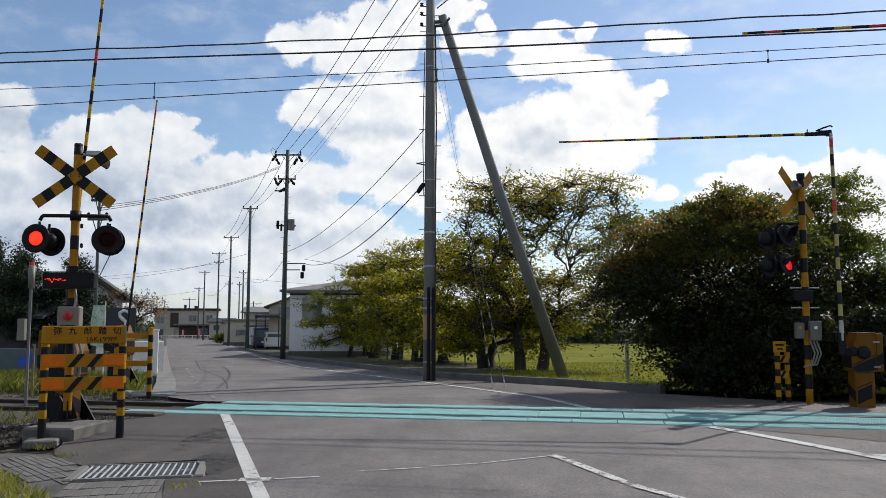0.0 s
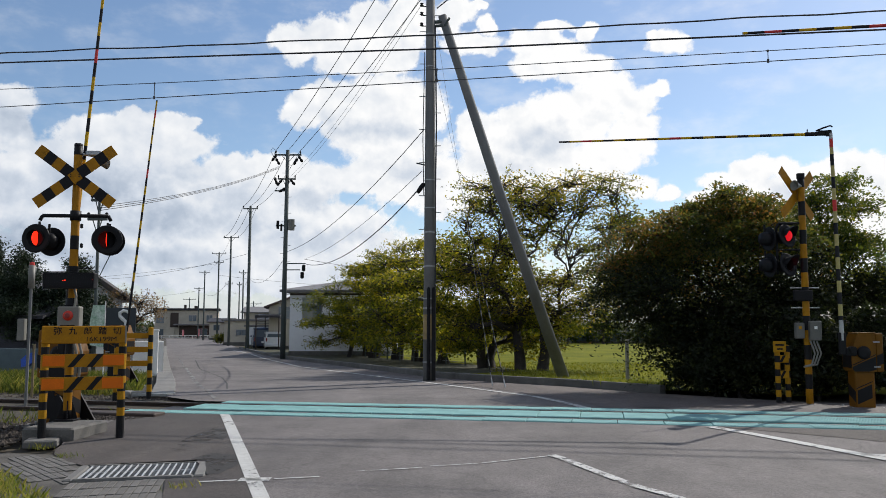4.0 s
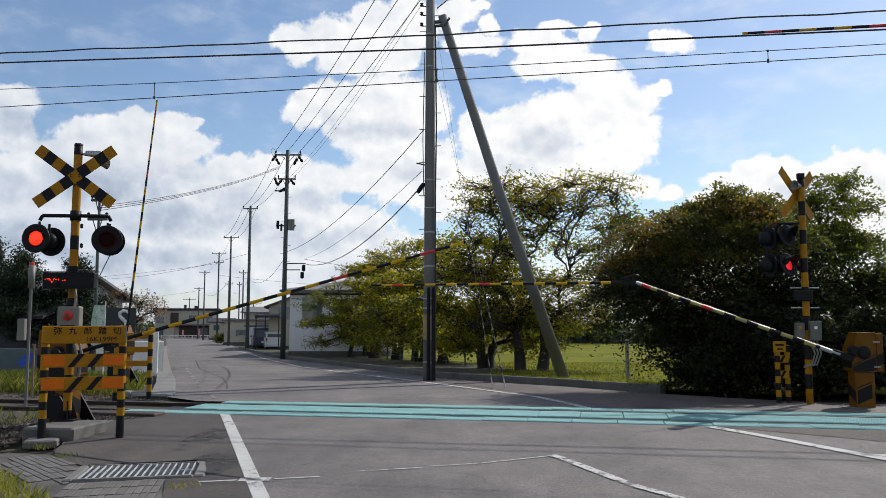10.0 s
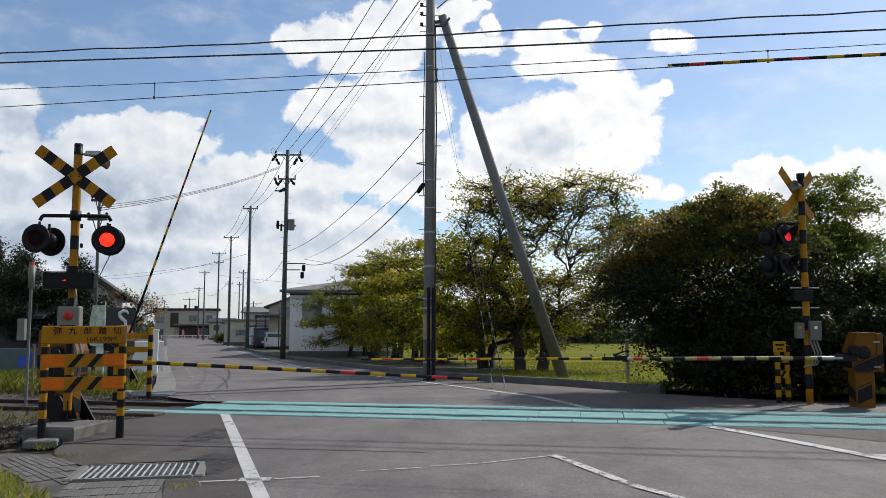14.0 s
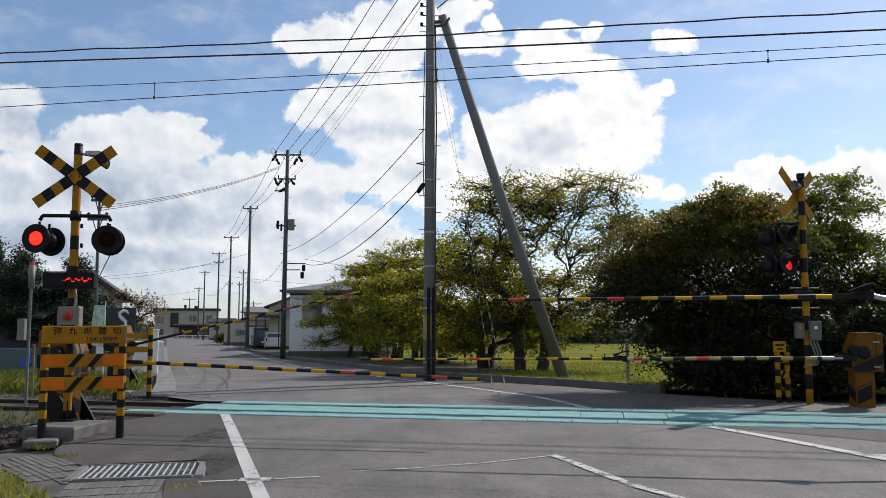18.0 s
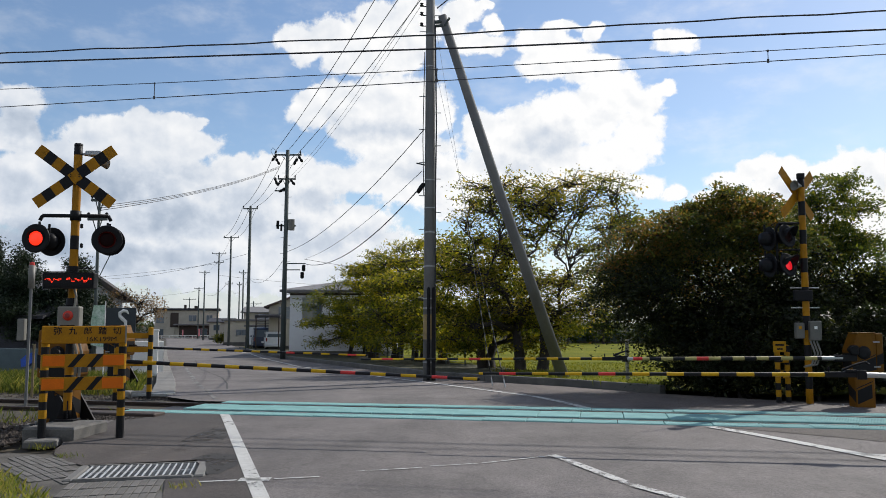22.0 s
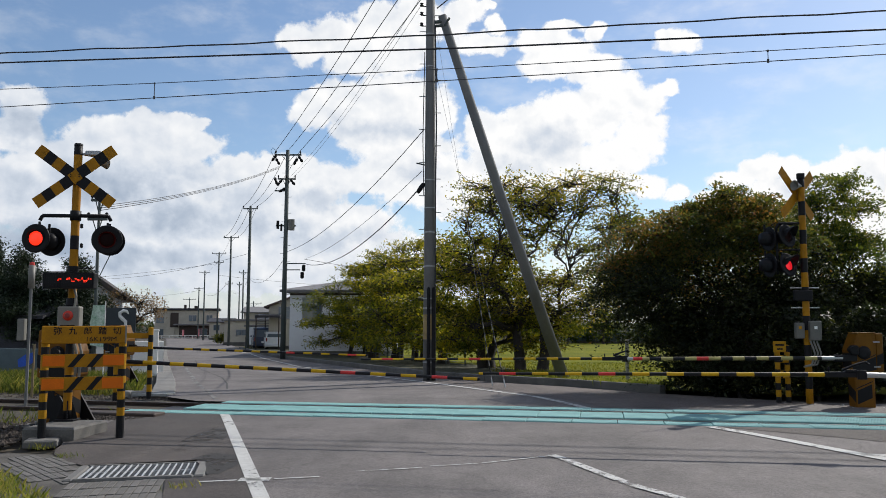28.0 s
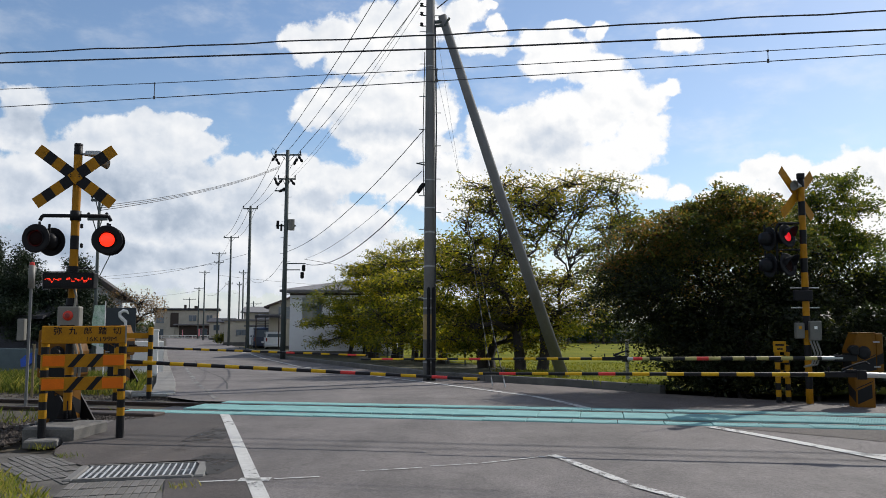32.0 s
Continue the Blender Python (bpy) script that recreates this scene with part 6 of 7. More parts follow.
def tree(name, x, y, label, lobes, trunks, leaf, leaf_m, clumps, per, seed, bark_r=0.14, spread=0.16, limb=0.5, category="tree", fork=0.35, bare=0, z0=None, sprays=0, core=0.0, pads=0.0, low=None, ragged=0.12):
    """lobes: (x, y, z, rx, ry, rz) round the base; trunks: (dx, dy) feet. A limb runs to each lobe, twigs to its clumps, and leaves sit in the clumps.
    pads: flat leaf layers to a cubic metre, on the lobe's outside; clumps: to a cubic metre of lobe; per: leaves to a clump; bare: further leafless twigs to a lobe."""
    rng = np.random.default_rng(seed)
    base = gz(x, y) + 0.02 if z0 is None else z0
    t = thing(name, pose(x, y, base), label, category, "trees" if category == "tree" else "shrubs")
    leaf_pts, twig, tops, marks = [], Geo(), [], []
    zmax = max(lb[2] for lb in lobes)
    for dx, dy in trunks:
        zt = fork * np.mean([lb[2] for lb in lobes])
        p0, p1 = Vector((dx, dy, -0.1)), Vector((dx * 1.3 + rng.normal(0, 0.1), dy * 1.3 + rng.normal(0, 0.1), zt))
        mid = p0.lerp(p1, 0.5) + Vector((*rng.normal(0, 0.06, 2), 0))
        part("trunk", Geo().tube([p0, p0.lerp(mid, 0.15), mid, p1], [bark_r * 1.45, bark_r * 1.05, bark_r * 0.9, bark_r * 0.72], 9), M_BARK, t, smooth=True)
        tops.append(p1)
    nodes = [(q, None, 0.0) for q in tops]
    mid_top = sum(tops, Vector()) / len(tops)
    for lx, ly, lz, rx, ry, rz in sorted(lobes, key=lambda lb: (Vector(lb[:3]) - mid_top).length):
        marks.append((lz, len(leaf_pts)))
        c = Vector((lx, ly, lz))
        src, sr, _ = min(nodes, key=lambda q: (q[0] - c).length + 0.5 * q[2] + max(0.0, q[0].z - c.z) * 0.6 + rng.uniform(0, 0.3))
        base_r, gone = (bark_r * limb if sr is None else max(sr * 0.88, bark_r * limb * 0.24)), _
        bend = src.lerp(c, 0.5) + Vector((*rng.normal(0, 0.18, 2), 0.12 * (c - src).length))
        path = [src, src.lerp(bend, 0.5) + Vector(rng.normal(0, 0.06, 3)), bend, bend.lerp(c, 0.55) + Vector(rng.normal(0, 0.08, 3)), c]
        if lz > src.z * 0.75:
            part("limb", Geo().tube(path, [base_r * k for k in (1.0, 0.86, 0.7, 0.52, 0.3)], 7), M_BARK, t, smooth=True)
            run = (c - src).length
            nodes += [(path[j], base_r * k, gone + run * f) for j, k, f in ((1, 0.86, 0.25), (2, 0.7, 0.5), (3, 0.52, 0.75))]
        nc = int(clumps * (1.0 + core * (1.0 - lz / zmax)) * 4.19 * rx * ry * rz) + 5
        v = rng.normal(0, 1, (nc + bare, 3))
        v /= np.linalg.norm(v, axis=1)[:, None]
        rr = rng.uniform(0.12, 1.0, nc + bare) ** 0.5 * (1 + 0.16 * rng.normal(0, 1, nc + bare))
        ends = np.array(c) + v * rr[:, None] * np.array((rx, ry, rz))
        ends = ends[ends[:, 2] > 0.12]
        step = max(1, len(ends) // 34)
        for i, e in enumerate(ends):
            if i % step == 0 or i >= nc:
                k = int(rng.integers(2, 5))
                s = path[k].lerp(path[k - 1], rng.uniform(0, 1))
                ev = Vector(e)
                m1 = s.lerp(ev, 0.5) + Vector(rng.normal(0, 0.09, 3)) * (ev - s).length + Vector((0, 0, 0.06))
                r0 = bark_r * rng.uniform(0.06, 0.12)
                twig.tube([s, m1, ev], [r0, r0 * 0.6, 0.003], 4, caps=False)
            if i < nc:
                nl = max(2, int(rng.poisson(per)))
                leaf_pts.append(e + rng.normal(0, spread, (nl, 3)) * (1, 1, 0.7))
        for _ in range(int(pads * 4.19 * rx * ry * rz) + (4 if pads else 0)):
            v = rng.normal(0, 1, 3)
            v[2] = abs(v[2]) if rng.uniform() < 0.7 else v[2]
            v /= np.linalg.norm(v)
            pc = np.array(c) + v * rng.uniform(0.55, 1.0 + ragged) * np.array((rx, ry, rz))
            if pc[2] < 0.3:
                continue
            pr = rng.uniform(0.10, 0.30)
            nl = int(rng.uniform(0.7, 1.3) * 3600 * pr * pr)
            dxy = rng.normal(0, pr, (nl, 2))
            drop = -0.35 * (dxy ** 2).sum(1) / pr + rng.normal(0, 0.045, nl) + (dxy * v[:2]).sum(1) * -0.35
            leaf_pts.append(pc + np.c_[dxy, drop])
            twig.tube([c, Vector(pc) * 0.5 + c * 0.5 + Vector(rng.normal(0, 0.05, 3)), Vector(pc)], [bark_r * 0.14, bark_r * 0.1, 0.004], 4, caps=False)
        for _ in range(sprays):
            v = rng.normal(0, 1, 3)
            v[2] = abs(v[2]) * 0.8 - 0.25
            v /= np.linalg.norm(v)
            a, b = np.array(c) + v * 0.6 * np.array((rx, ry, rz)), np.array(c) + v * rng.uniform(1.25, 1.75) * np.array((rx, ry, rz)) + (0, 0, rng.uniform(-0.25, 0.12))
            if b[2] < 0.3:
                continue
            twig.tube([c, a, b], [bark_r * 0.12, bark_r * 0.08, 0.003], 4, caps=False)
            nl = int(per * 1.1)
            u = rng.uniform(0.0, 1.05, nl)[:, None]
            leaf_pts.append(a + (b - a) * u + rng.normal(0, spread * 0.38, (nl, 3)))
    part("brushwood", mesh_of("brushwood", twig.v, twig.f, M_BARK), M_BARK, t, kind="stuff")
    groups = [("crown", leaf_pts, leaf_m)]
    # lobes under the low height get leaves coloured darker for shade
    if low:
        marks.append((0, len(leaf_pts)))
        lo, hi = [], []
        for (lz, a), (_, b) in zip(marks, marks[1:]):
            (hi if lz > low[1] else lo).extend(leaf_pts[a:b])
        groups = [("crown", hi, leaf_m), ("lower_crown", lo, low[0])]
    for nm, gp, m in groups:
        pts = np.concatenate(gp)
        pts = pts[pts[:, 2] > 0.04]
        part(nm, leaf_mesh(nm, pts, leaf, m, rng), m, t, kind="stuff")
    return t


# the tall thin-leaved cherry behind the strut
r = np.random.default_rng(77)
TALL = []
while len(TALL) < 80:
    u, v, w = r.uniform(-1, 1, 3)
    if abs(u) ** 2.6 + abs(v) ** 2.2 + abs(w) ** 2.6 > 1 or abs(u) ** 2 + w ** 2 < 0.03:
        continue
    x, z = 0.75 + 3.5 * u, 3.75 + 3.3 * w
    if z < (0.9 if x < 1.5 else 1.7) + 0.25 * max(0.0, x - 2.2):
        continue
    if any(abs(x - q[0]) < 0.42 and abs(z - q[2]) < 0.32 and abs(1.6 * v - q[1]) < 1.0 for q in TALL):
        continue
    TALL.append((x, 1.6 * v, z, r.uniform(0.6, 0.95), r.uniform(0.6, 0.9), r.uniform(0.3, 0.5)))
tree("cherry_tree", 3.0, 27.3, "tall spreading cherry tree with thinning yellow-green leaves", TALL,
     [(0.3, 0), (-0.4, 0.2)], 0.052, M_LEAF_THIN, 22, 12, 11, 0.20, 0.18, 0.7, fork=0.36, bare=1, sprays=4)
# the cherries along the wall
CH = [(1.6, 28.9, 1.05, 21), (0.0, 34.5, 1.22, 22), (-1.2, 38.0, 1.30, 27), (-2.4, 41.4, 1.34, 23), (-3.9, 45.0, 1.34, 24), (-4.6, 48.5, 1.2, 25)]
for cx, cy, k, sd in CH:
    r = np.random.default_rng(sd)
    lobes = []
    for j in range(18):
        a = 2 * math.pi * j / 18 + r.uniform(-0.4, 0.4)
        rad = r.uniform(0.5, 2.7) * k
        lobes.append((rad * math.cos(a), rad * math.sin(a), (r.uniform(1.2, 4.4) - 0.25 * rad) * k, r.uniform(0.6, 1.15), r.uniform(0.6, 1.15), r.uniform(0.22, 0.42)))
    for j in range(13 if cx > -3.5 else 5):
        a = 2 * math.pi * j / 13 + r.uniform(-0.3, 0.3)
        rad = r.uniform(0.9, 2.6) * k
        lobes.append((rad * math.cos(a), rad * math.sin(a), r.uniform(0.75, 2.1) * k, r.uniform(0.55, 0.95), r.uniform(0.6, 1.0), r.uniform(0.35, 0.6)))
    lobes += [(0.2, 0, 4.3 * k, 0.8, 0.8, 0.4), (0.4, -0.4, 3.0 * k, 0.9, 0.9, 0.5), (-0.7, 0.3, 3.7 * k, 0.8, 0.8, 0.4), (-0.2, -0.3, 2.0 * k, 0.9, 0.9, 0.5)]
    tree("cherry_tree", cx, cy, "leafy yellow-green cherry tree beside the low wall", lobes, [(0.1, 0), (-0.2, 0.15)], 0.066, M_LEAF_CHERRY, 14, 20, sd, 0.19, 0.15, 0.42, sprays=7)
tree("cherry_tree", -6.4, 46.0, "low spreading cherry branches over the white house's corner",
     [(-1.3, 0, 2.9, 0.7, 0.7, 0.4), (-0.6, 0, 3.5, 0.8, 0.8, 0.5), (0.3, 0, 4.1, 0.8, 0.8, 0.5), (-0.5, 0, 2.3, 0.6, 0.7, 0.35), (0.7, 0, 2.9, 0.8, 0.8, 0.7), (-1.5, 0, 1.9, 0.4, 0.6, 0.25)], [(0.9, 0)], 0.055, M_LEAF_BROAD, 9, 18, 31, 0.13, 0.16, 0.42, sprays=7)
# dark maple and shrubs to the right, low leaves coloured darker for shade
tree("maple_tree", 5.7, 17.0, "dark dense maple turning rusty at its top, lower leaves darkened for shade",
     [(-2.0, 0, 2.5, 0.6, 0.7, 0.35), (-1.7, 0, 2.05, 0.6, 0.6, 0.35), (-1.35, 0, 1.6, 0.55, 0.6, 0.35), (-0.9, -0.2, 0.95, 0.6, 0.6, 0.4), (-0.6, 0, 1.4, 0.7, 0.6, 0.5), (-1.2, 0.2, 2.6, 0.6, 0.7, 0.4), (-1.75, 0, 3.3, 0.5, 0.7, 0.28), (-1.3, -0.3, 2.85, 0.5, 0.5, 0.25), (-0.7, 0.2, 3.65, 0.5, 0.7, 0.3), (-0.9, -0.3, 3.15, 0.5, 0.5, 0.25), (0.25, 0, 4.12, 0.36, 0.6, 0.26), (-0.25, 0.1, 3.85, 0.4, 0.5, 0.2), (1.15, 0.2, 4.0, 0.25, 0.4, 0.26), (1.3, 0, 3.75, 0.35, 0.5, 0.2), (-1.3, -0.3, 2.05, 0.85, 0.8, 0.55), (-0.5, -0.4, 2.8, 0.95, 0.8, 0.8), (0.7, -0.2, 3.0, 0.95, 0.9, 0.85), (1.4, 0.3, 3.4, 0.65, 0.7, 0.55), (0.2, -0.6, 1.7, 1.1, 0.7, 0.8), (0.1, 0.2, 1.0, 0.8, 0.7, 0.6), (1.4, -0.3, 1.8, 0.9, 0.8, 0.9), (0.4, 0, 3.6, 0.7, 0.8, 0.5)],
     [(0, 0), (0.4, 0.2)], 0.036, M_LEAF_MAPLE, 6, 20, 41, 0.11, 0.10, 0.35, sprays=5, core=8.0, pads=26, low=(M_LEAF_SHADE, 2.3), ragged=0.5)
tree("broadleaf_tree", 9.3, 18.2, "tall dark broadleaf tree beside the crossing, lower leaves darkened for shade",
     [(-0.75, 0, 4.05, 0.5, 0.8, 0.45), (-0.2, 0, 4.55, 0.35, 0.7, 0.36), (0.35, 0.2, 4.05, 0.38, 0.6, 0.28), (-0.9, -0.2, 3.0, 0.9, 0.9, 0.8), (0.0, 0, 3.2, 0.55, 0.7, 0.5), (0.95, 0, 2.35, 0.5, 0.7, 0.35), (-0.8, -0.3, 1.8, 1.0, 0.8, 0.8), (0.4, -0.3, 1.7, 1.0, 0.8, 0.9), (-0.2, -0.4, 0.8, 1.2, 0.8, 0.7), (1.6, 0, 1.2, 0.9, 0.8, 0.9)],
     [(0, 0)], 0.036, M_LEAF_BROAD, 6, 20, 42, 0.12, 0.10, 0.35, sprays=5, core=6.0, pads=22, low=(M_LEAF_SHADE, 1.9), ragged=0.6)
tree("broadleaf_tree", 12.4, 18.0, "dark broadleaf tree beyond the gate machine",
     [(-0.8, 0, 3.6, 0.9, 0.8, 0.7), (0.3, 0, 4.4, 0.9, 0.8, 0.6), (0.9, 0, 3.0, 0.9, 0.9, 0.8), (-0.5, 0, 2.4, 1.0, 0.9, 0.8), (0.3, -0.2, 1.4, 1.2, 0.9, 0.9)], [(0, 0)], 0.048, M_LEAF_BROAD, 6, 22, 43, 0.13, 0.14, 0.4, core=2.0, pads=9)
# hedge below the trees: its shade is put into the leaf colour
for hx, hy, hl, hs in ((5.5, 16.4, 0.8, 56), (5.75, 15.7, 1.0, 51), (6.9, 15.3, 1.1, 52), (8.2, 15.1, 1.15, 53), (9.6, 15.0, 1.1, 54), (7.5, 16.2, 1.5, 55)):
    tree("shrub", hx, hy, "evergreen shrub in a hedge behind the posts, leaves darkened for shade",
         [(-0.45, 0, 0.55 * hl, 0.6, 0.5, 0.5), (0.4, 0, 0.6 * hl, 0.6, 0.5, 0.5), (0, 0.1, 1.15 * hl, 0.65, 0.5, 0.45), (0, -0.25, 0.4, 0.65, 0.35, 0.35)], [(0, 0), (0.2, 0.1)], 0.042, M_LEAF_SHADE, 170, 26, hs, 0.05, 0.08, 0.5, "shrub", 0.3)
# far left: pines and an almost bare tree
for px, py, ph, sd in ((-17.5, 33, 4.6, 61), (-15.7, 34, 4.3, 62), (-19.6, 34.5, 5.0, 63)):
    lob = [(0.9 * (1 - j / 7) * math.cos(j * 2.4), 0.9 * (1 - j / 7) * math.sin(j * 2.4), ph * (0.28 + 0.68 * j / 7), 1.5 - 0.15 * j, 1.4 - 0.14 * j, 0.5) for j in range(8)]
    tree("pine_tree", px, py, "dark pine tree behind the houses", lob, [(0, 0)], 0.055, M_LEAF_PINE, 75, 30, sd, 0.18, 0.16, 0.4, "tree", 0.4)
tree("bare_tree", -14.5, 37.5, "nearly bare garden tree with a few dry leaves",
     [(-1.5, 0, 2.6, 0.9, 0.8, 0.5), (-0.6, 0, 3.1, 0.8, 0.8, 0.4), (0.4, 0, 2.8, 0.8, 0.8, 0.45), (1.0, 0, 2.4, 0.6, 0.7, 0.4), (0, 0, 2.2, 0.9, 0.8, 0.5)], [(0, 0)], 0.055, M_LEAF_DRY, 30, 10, 71, 0.13, 0.13, 0.5, "tree", 0.55, bare=22)
for bx, by, bs, sd in ((-24.9, 90, 1.1, 82), (-10.6, 27.6, 0.6, 83)):
    tree("shrub", bx, by, "green garden shrub beside the street", [(-0.3, 0, 0.6 * bs, 0.6 * bs, 0.6, 0.5 * bs), (0.35, 0, 0.8 * bs, 0.55 * bs, 0.6, 0.5 * bs)], [(0, 0)], 0.06, M_LEAF_CHERRY, 60, 20, sd, 0.05, 0.12, 0.4, "shrub", 0.3)
for k, (bx, by, bh) in enumerate(((14, 92, 3.2), (19, 96, 4.0), (27, 95, 4.5), (35, 98, 4.2), (8, 97, 3.6), (44, 96, 4.5))):
    tree("distant_tree", bx, by, "round green tree at the far edge of the field", [(-0.9, 0, 0.55 * bh, 1.2, 1.0, 0.3 * bh), (0.8, 0, 0.6 * bh, 1.2, 1.0, 0.3 * bh), (0, 0, 0.85 * bh, 1.0, 1.0, 0.22 * bh)], [(0, 0)], 0.13, M_LEAF_DARK if k % 2 else M_LEAF_CHERRY, 12, 18, 90 + k, 0.15, 0.22, 0.4)

def woods(name, x0, x1, y, h, n, seed, label):
    """A far belt of trees in one mass of leaf clumps."""
    rng = np.random.default_rng(seed)
    xs = rng.uniform(x0, x1, n)
    top = h * (0.62 + 0.38 * np.array([noise.noise(Vector((x * 0.28, seed, 0))) for x in xs]) + 0.15 * np.array([noise.noise(Vector((x * 1.3, seed, 3))) for x in xs]))
    zs = top * rng.uniform(0.05, 1.0, n) ** 0.7
    ys = y + rng.normal(0, 1.2, n)
    base = np.array([gz(a, b) for a, b in zip(xs, ys)])
    pts = np.repeat(np.c_[xs, ys, zs + base], 9, axis=0) + rng.normal(0, 0.3, (n * 9, 3))
    return tagged(new(name, leaf_mesh(name, pts, 0.2, M_LEAF_DARK, rng)), label, "trees", kind="stuff")


woods("distant_woods", -14, 70, 101, 4.2, 2600, 5, "belt of dark trees beyond the playing field")
woods("street_end_woods", -120, -62, 185, 6.0, 1500, 6, "distant dark trees behind the houses")
woods("left_woods", -75, -24, 60, 3.8, 1600, 7, "dark trees behind the garden wall")

# ---------------- houses ----------------
def window(parent, x, y, z, w, h, sgn=-1, axis="y"):
    g = Geo()
    wn_ = part("window", g.box((0, 0, h / 2), (w + 0.1, 0.05, 0.05)).box((0, 0, -h / 2), (w + 0.14, 0.09, 0.05)).box((-w / 2, 0, 0), (0.05, 0.05, h)).box((w / 2, 0, 0), (0.05, 0.05, h)).box((0, 0, 0), (0.04, 0.045, h)), M_FRAME, parent, at=pose(x, y, z, 0, 0, 0 if axis == "y" else 90))
    for s in (-1, 1):
        part("pane", Geo().box((s * w / 4, 0.012, 0), (w / 2 - 0.02, 0.02, h - 0.02)), M_GLASS, wn_)
    return wn_


def house(x, y, turn, w, d, h, roof_h, wall_m, roof_m, label, windows=(), over=0.5, gable="x", door=None, z0=None, side_windows=(), base=None):
    """A house; its local front is -y. gable x: ridge along x; hip: four slopes; flat: a slab."""
    t = thing("house", pose(x, y, (gz(x, y) - 0.1) if z0 is None else z0, 0, 0, turn), label, "house", "houses")
    part("wall", Geo().box((0, 0, h / 2), (w, d, h)), wall_m, t)
    part("foundation", Geo().box((0, 0, 0.2), (w + 0.06, d + 0.06, 0.5)), M_CONC_DARK, t)
    if gable == "flat":
        part("roof", Geo().box((0, 0, h + roof_h / 2), (w + 2 * over, d + 2 * over, roof_h), 0.03), roof_m, t)
    elif gable == "x":
        g = Geo()
        hd, th = d / 2 + over, 0.14
        g.prism([(-hd, h - 0.12), (0, h + roof_h), (hd, h - 0.12), (hd, h - 0.12 + th), (0, h + roof_h + th), (-hd, h - 0.12 + th)], "x", -w / 2 - over, w / 2 + over)
        part("roof", g, roof_m, t)
        part("gable", Geo().prism([(-d / 2 + 0.01, h - 0.01), (d / 2 - 0.01, h - 0.01), (0, h + roof_h - 0.02)], "x", -w / 2 + 0.005, w / 2 - 0.005), wall_m, t)
    elif gable == "y":
        hd, th = w / 2 + over, 0.14
        part("roof", Geo().prism([(-hd, h - 0.12), (0, h + roof_h), (hd, h - 0.12), (hd, h - 0.12 + th), (0, h + roof_h + th), (-hd, h - 0.12 + th)], "y", -d / 2 - over, d / 2 + over), roof_m, t)
        part("gable", Geo().prism([(-w / 2 + 0.01, h - 0.01), (w / 2 - 0.01, h - 0.01), (0, h + roof_h - 0.02)], "y", -d / 2 + 0.005, d / 2 - 0.005), wall_m, t)
    elif gable == "hip":
        a, b, r = w / 2 + over, d / 2 + over, max(0.1, (w - d) / 2)
        vs = [(-a, -b, h), (a, -b, h), (a, b, h), (-a, b, h), (-r, 0, h + roof_h), (r, 0, h + roof_h), (-a, -b, h - 0.14), (a, -b, h - 0.14), (a, b, h - 0.14), (-a, b, h - 0.14)]
        part("roof", Geo().add(vs, [(0, 1, 5, 4), (1, 2, 5), (2, 3, 4, 5), (3, 0, 4), (6, 7, 1, 0), (7, 8, 2, 1), (8, 9, 3, 2), (9, 6, 0, 3), (9, 8, 7, 6)]), roof_m, t)
    for wx, wz, ww, wh in windows:
        window(t, wx, -d / 2 - 0.02, wz, ww, wh)
    for wy, wz, ww, wh, s in side_windows:
        window(t, s * (w / 2 + 0.02), wy, wz, ww, wh, axis="x")
    if door is not None:
        part("door", Geo().box((door, -d / 2 - 0.02, 1.05), (1.0, 0.06, 2.1), 0.01), M_BROWN, t)
        part("porch_roof", Geo().box((door, -d / 2 - 0.5, 2.5), (1.9, 1.1, 0.1), 0.01), roof_m, t)
    return t


# white house on the right of the street
hw = house(-6.5, 54.5, 0, 6.3, 9.0, 4.25, 0.85, M_PLASTER_W, M_ROOF_G, "white rendered house with a grey hipped roof", [(-1.75, 3.05, 1.2, 1.4), (0.9, 3.0, 1.3, 1.1)], 0.55, "hip", side_windows=[(-2.0, 2.9, 1.2, 1.2, -1)])
part("trim", Geo().box((0, 0, 3.98), (6.34, 9.04, 0.12)), M_BROWN, hw)
part("porch", Geo().box((2.5, -5.2, 0.25), (1.4, 1.2, 0.4), 0.02), M_CONC, hw)
house(-12.7, 71.0, 8, 5.0, 7.5, 3.7, 1.0, M_PLASTER_C, M_ROOF_B, "cream house with a steep brown gable", [(-1.2, 3.2, 1.0, 1.0)], 0.4, "y")
cp = thing("carport", pose(-14.3, 66.5, gz(-14.3, 66.5), 0, 0, 4), "dark carport roof on slim posts over the parked cars", "carport")
part("roof", Geo().prism([(-2.6, 2.62), (2.6, 2.85), (2.6, 3.0), (-2.6, 2.82)], "x", -1.0, 1.0), M_ROOF_D, cp)
for px_ in (-0.9, 0.9):
    for py_ in (-2.4, 2.4):
        part("post", Geo().box((px_, py_, 1.3), (0.09, 0.09, 2.75)), M_BROWN, cp)
gar = house(-16.3, 74.5, 0, 3.0, 5.0, 2.05, 0.16, M_PLASTER_W, M_ROOF_G, "white carport wall with a flat roof beside the parked cars", [], 0.15, "flat")
house(-21.3, 91.0, 6, 6.2, 6.0, 2.75, 0.22, M_PLASTER_C, M_ROOF_G, "low cream shed with a grey roof edge", [(-1.2, 1.5, 1.2, 0.6)], 0.3, "flat", door=1.4)
house(-20.2, 99.0, 6, 4.6, 7.0, 3.1, 0.5, M_PLASTER_G, M_ROOF_D, "low grey house with a dark roof behind the cars", [(0, 2.2, 1.2, 0.9)], 0.4, "x")
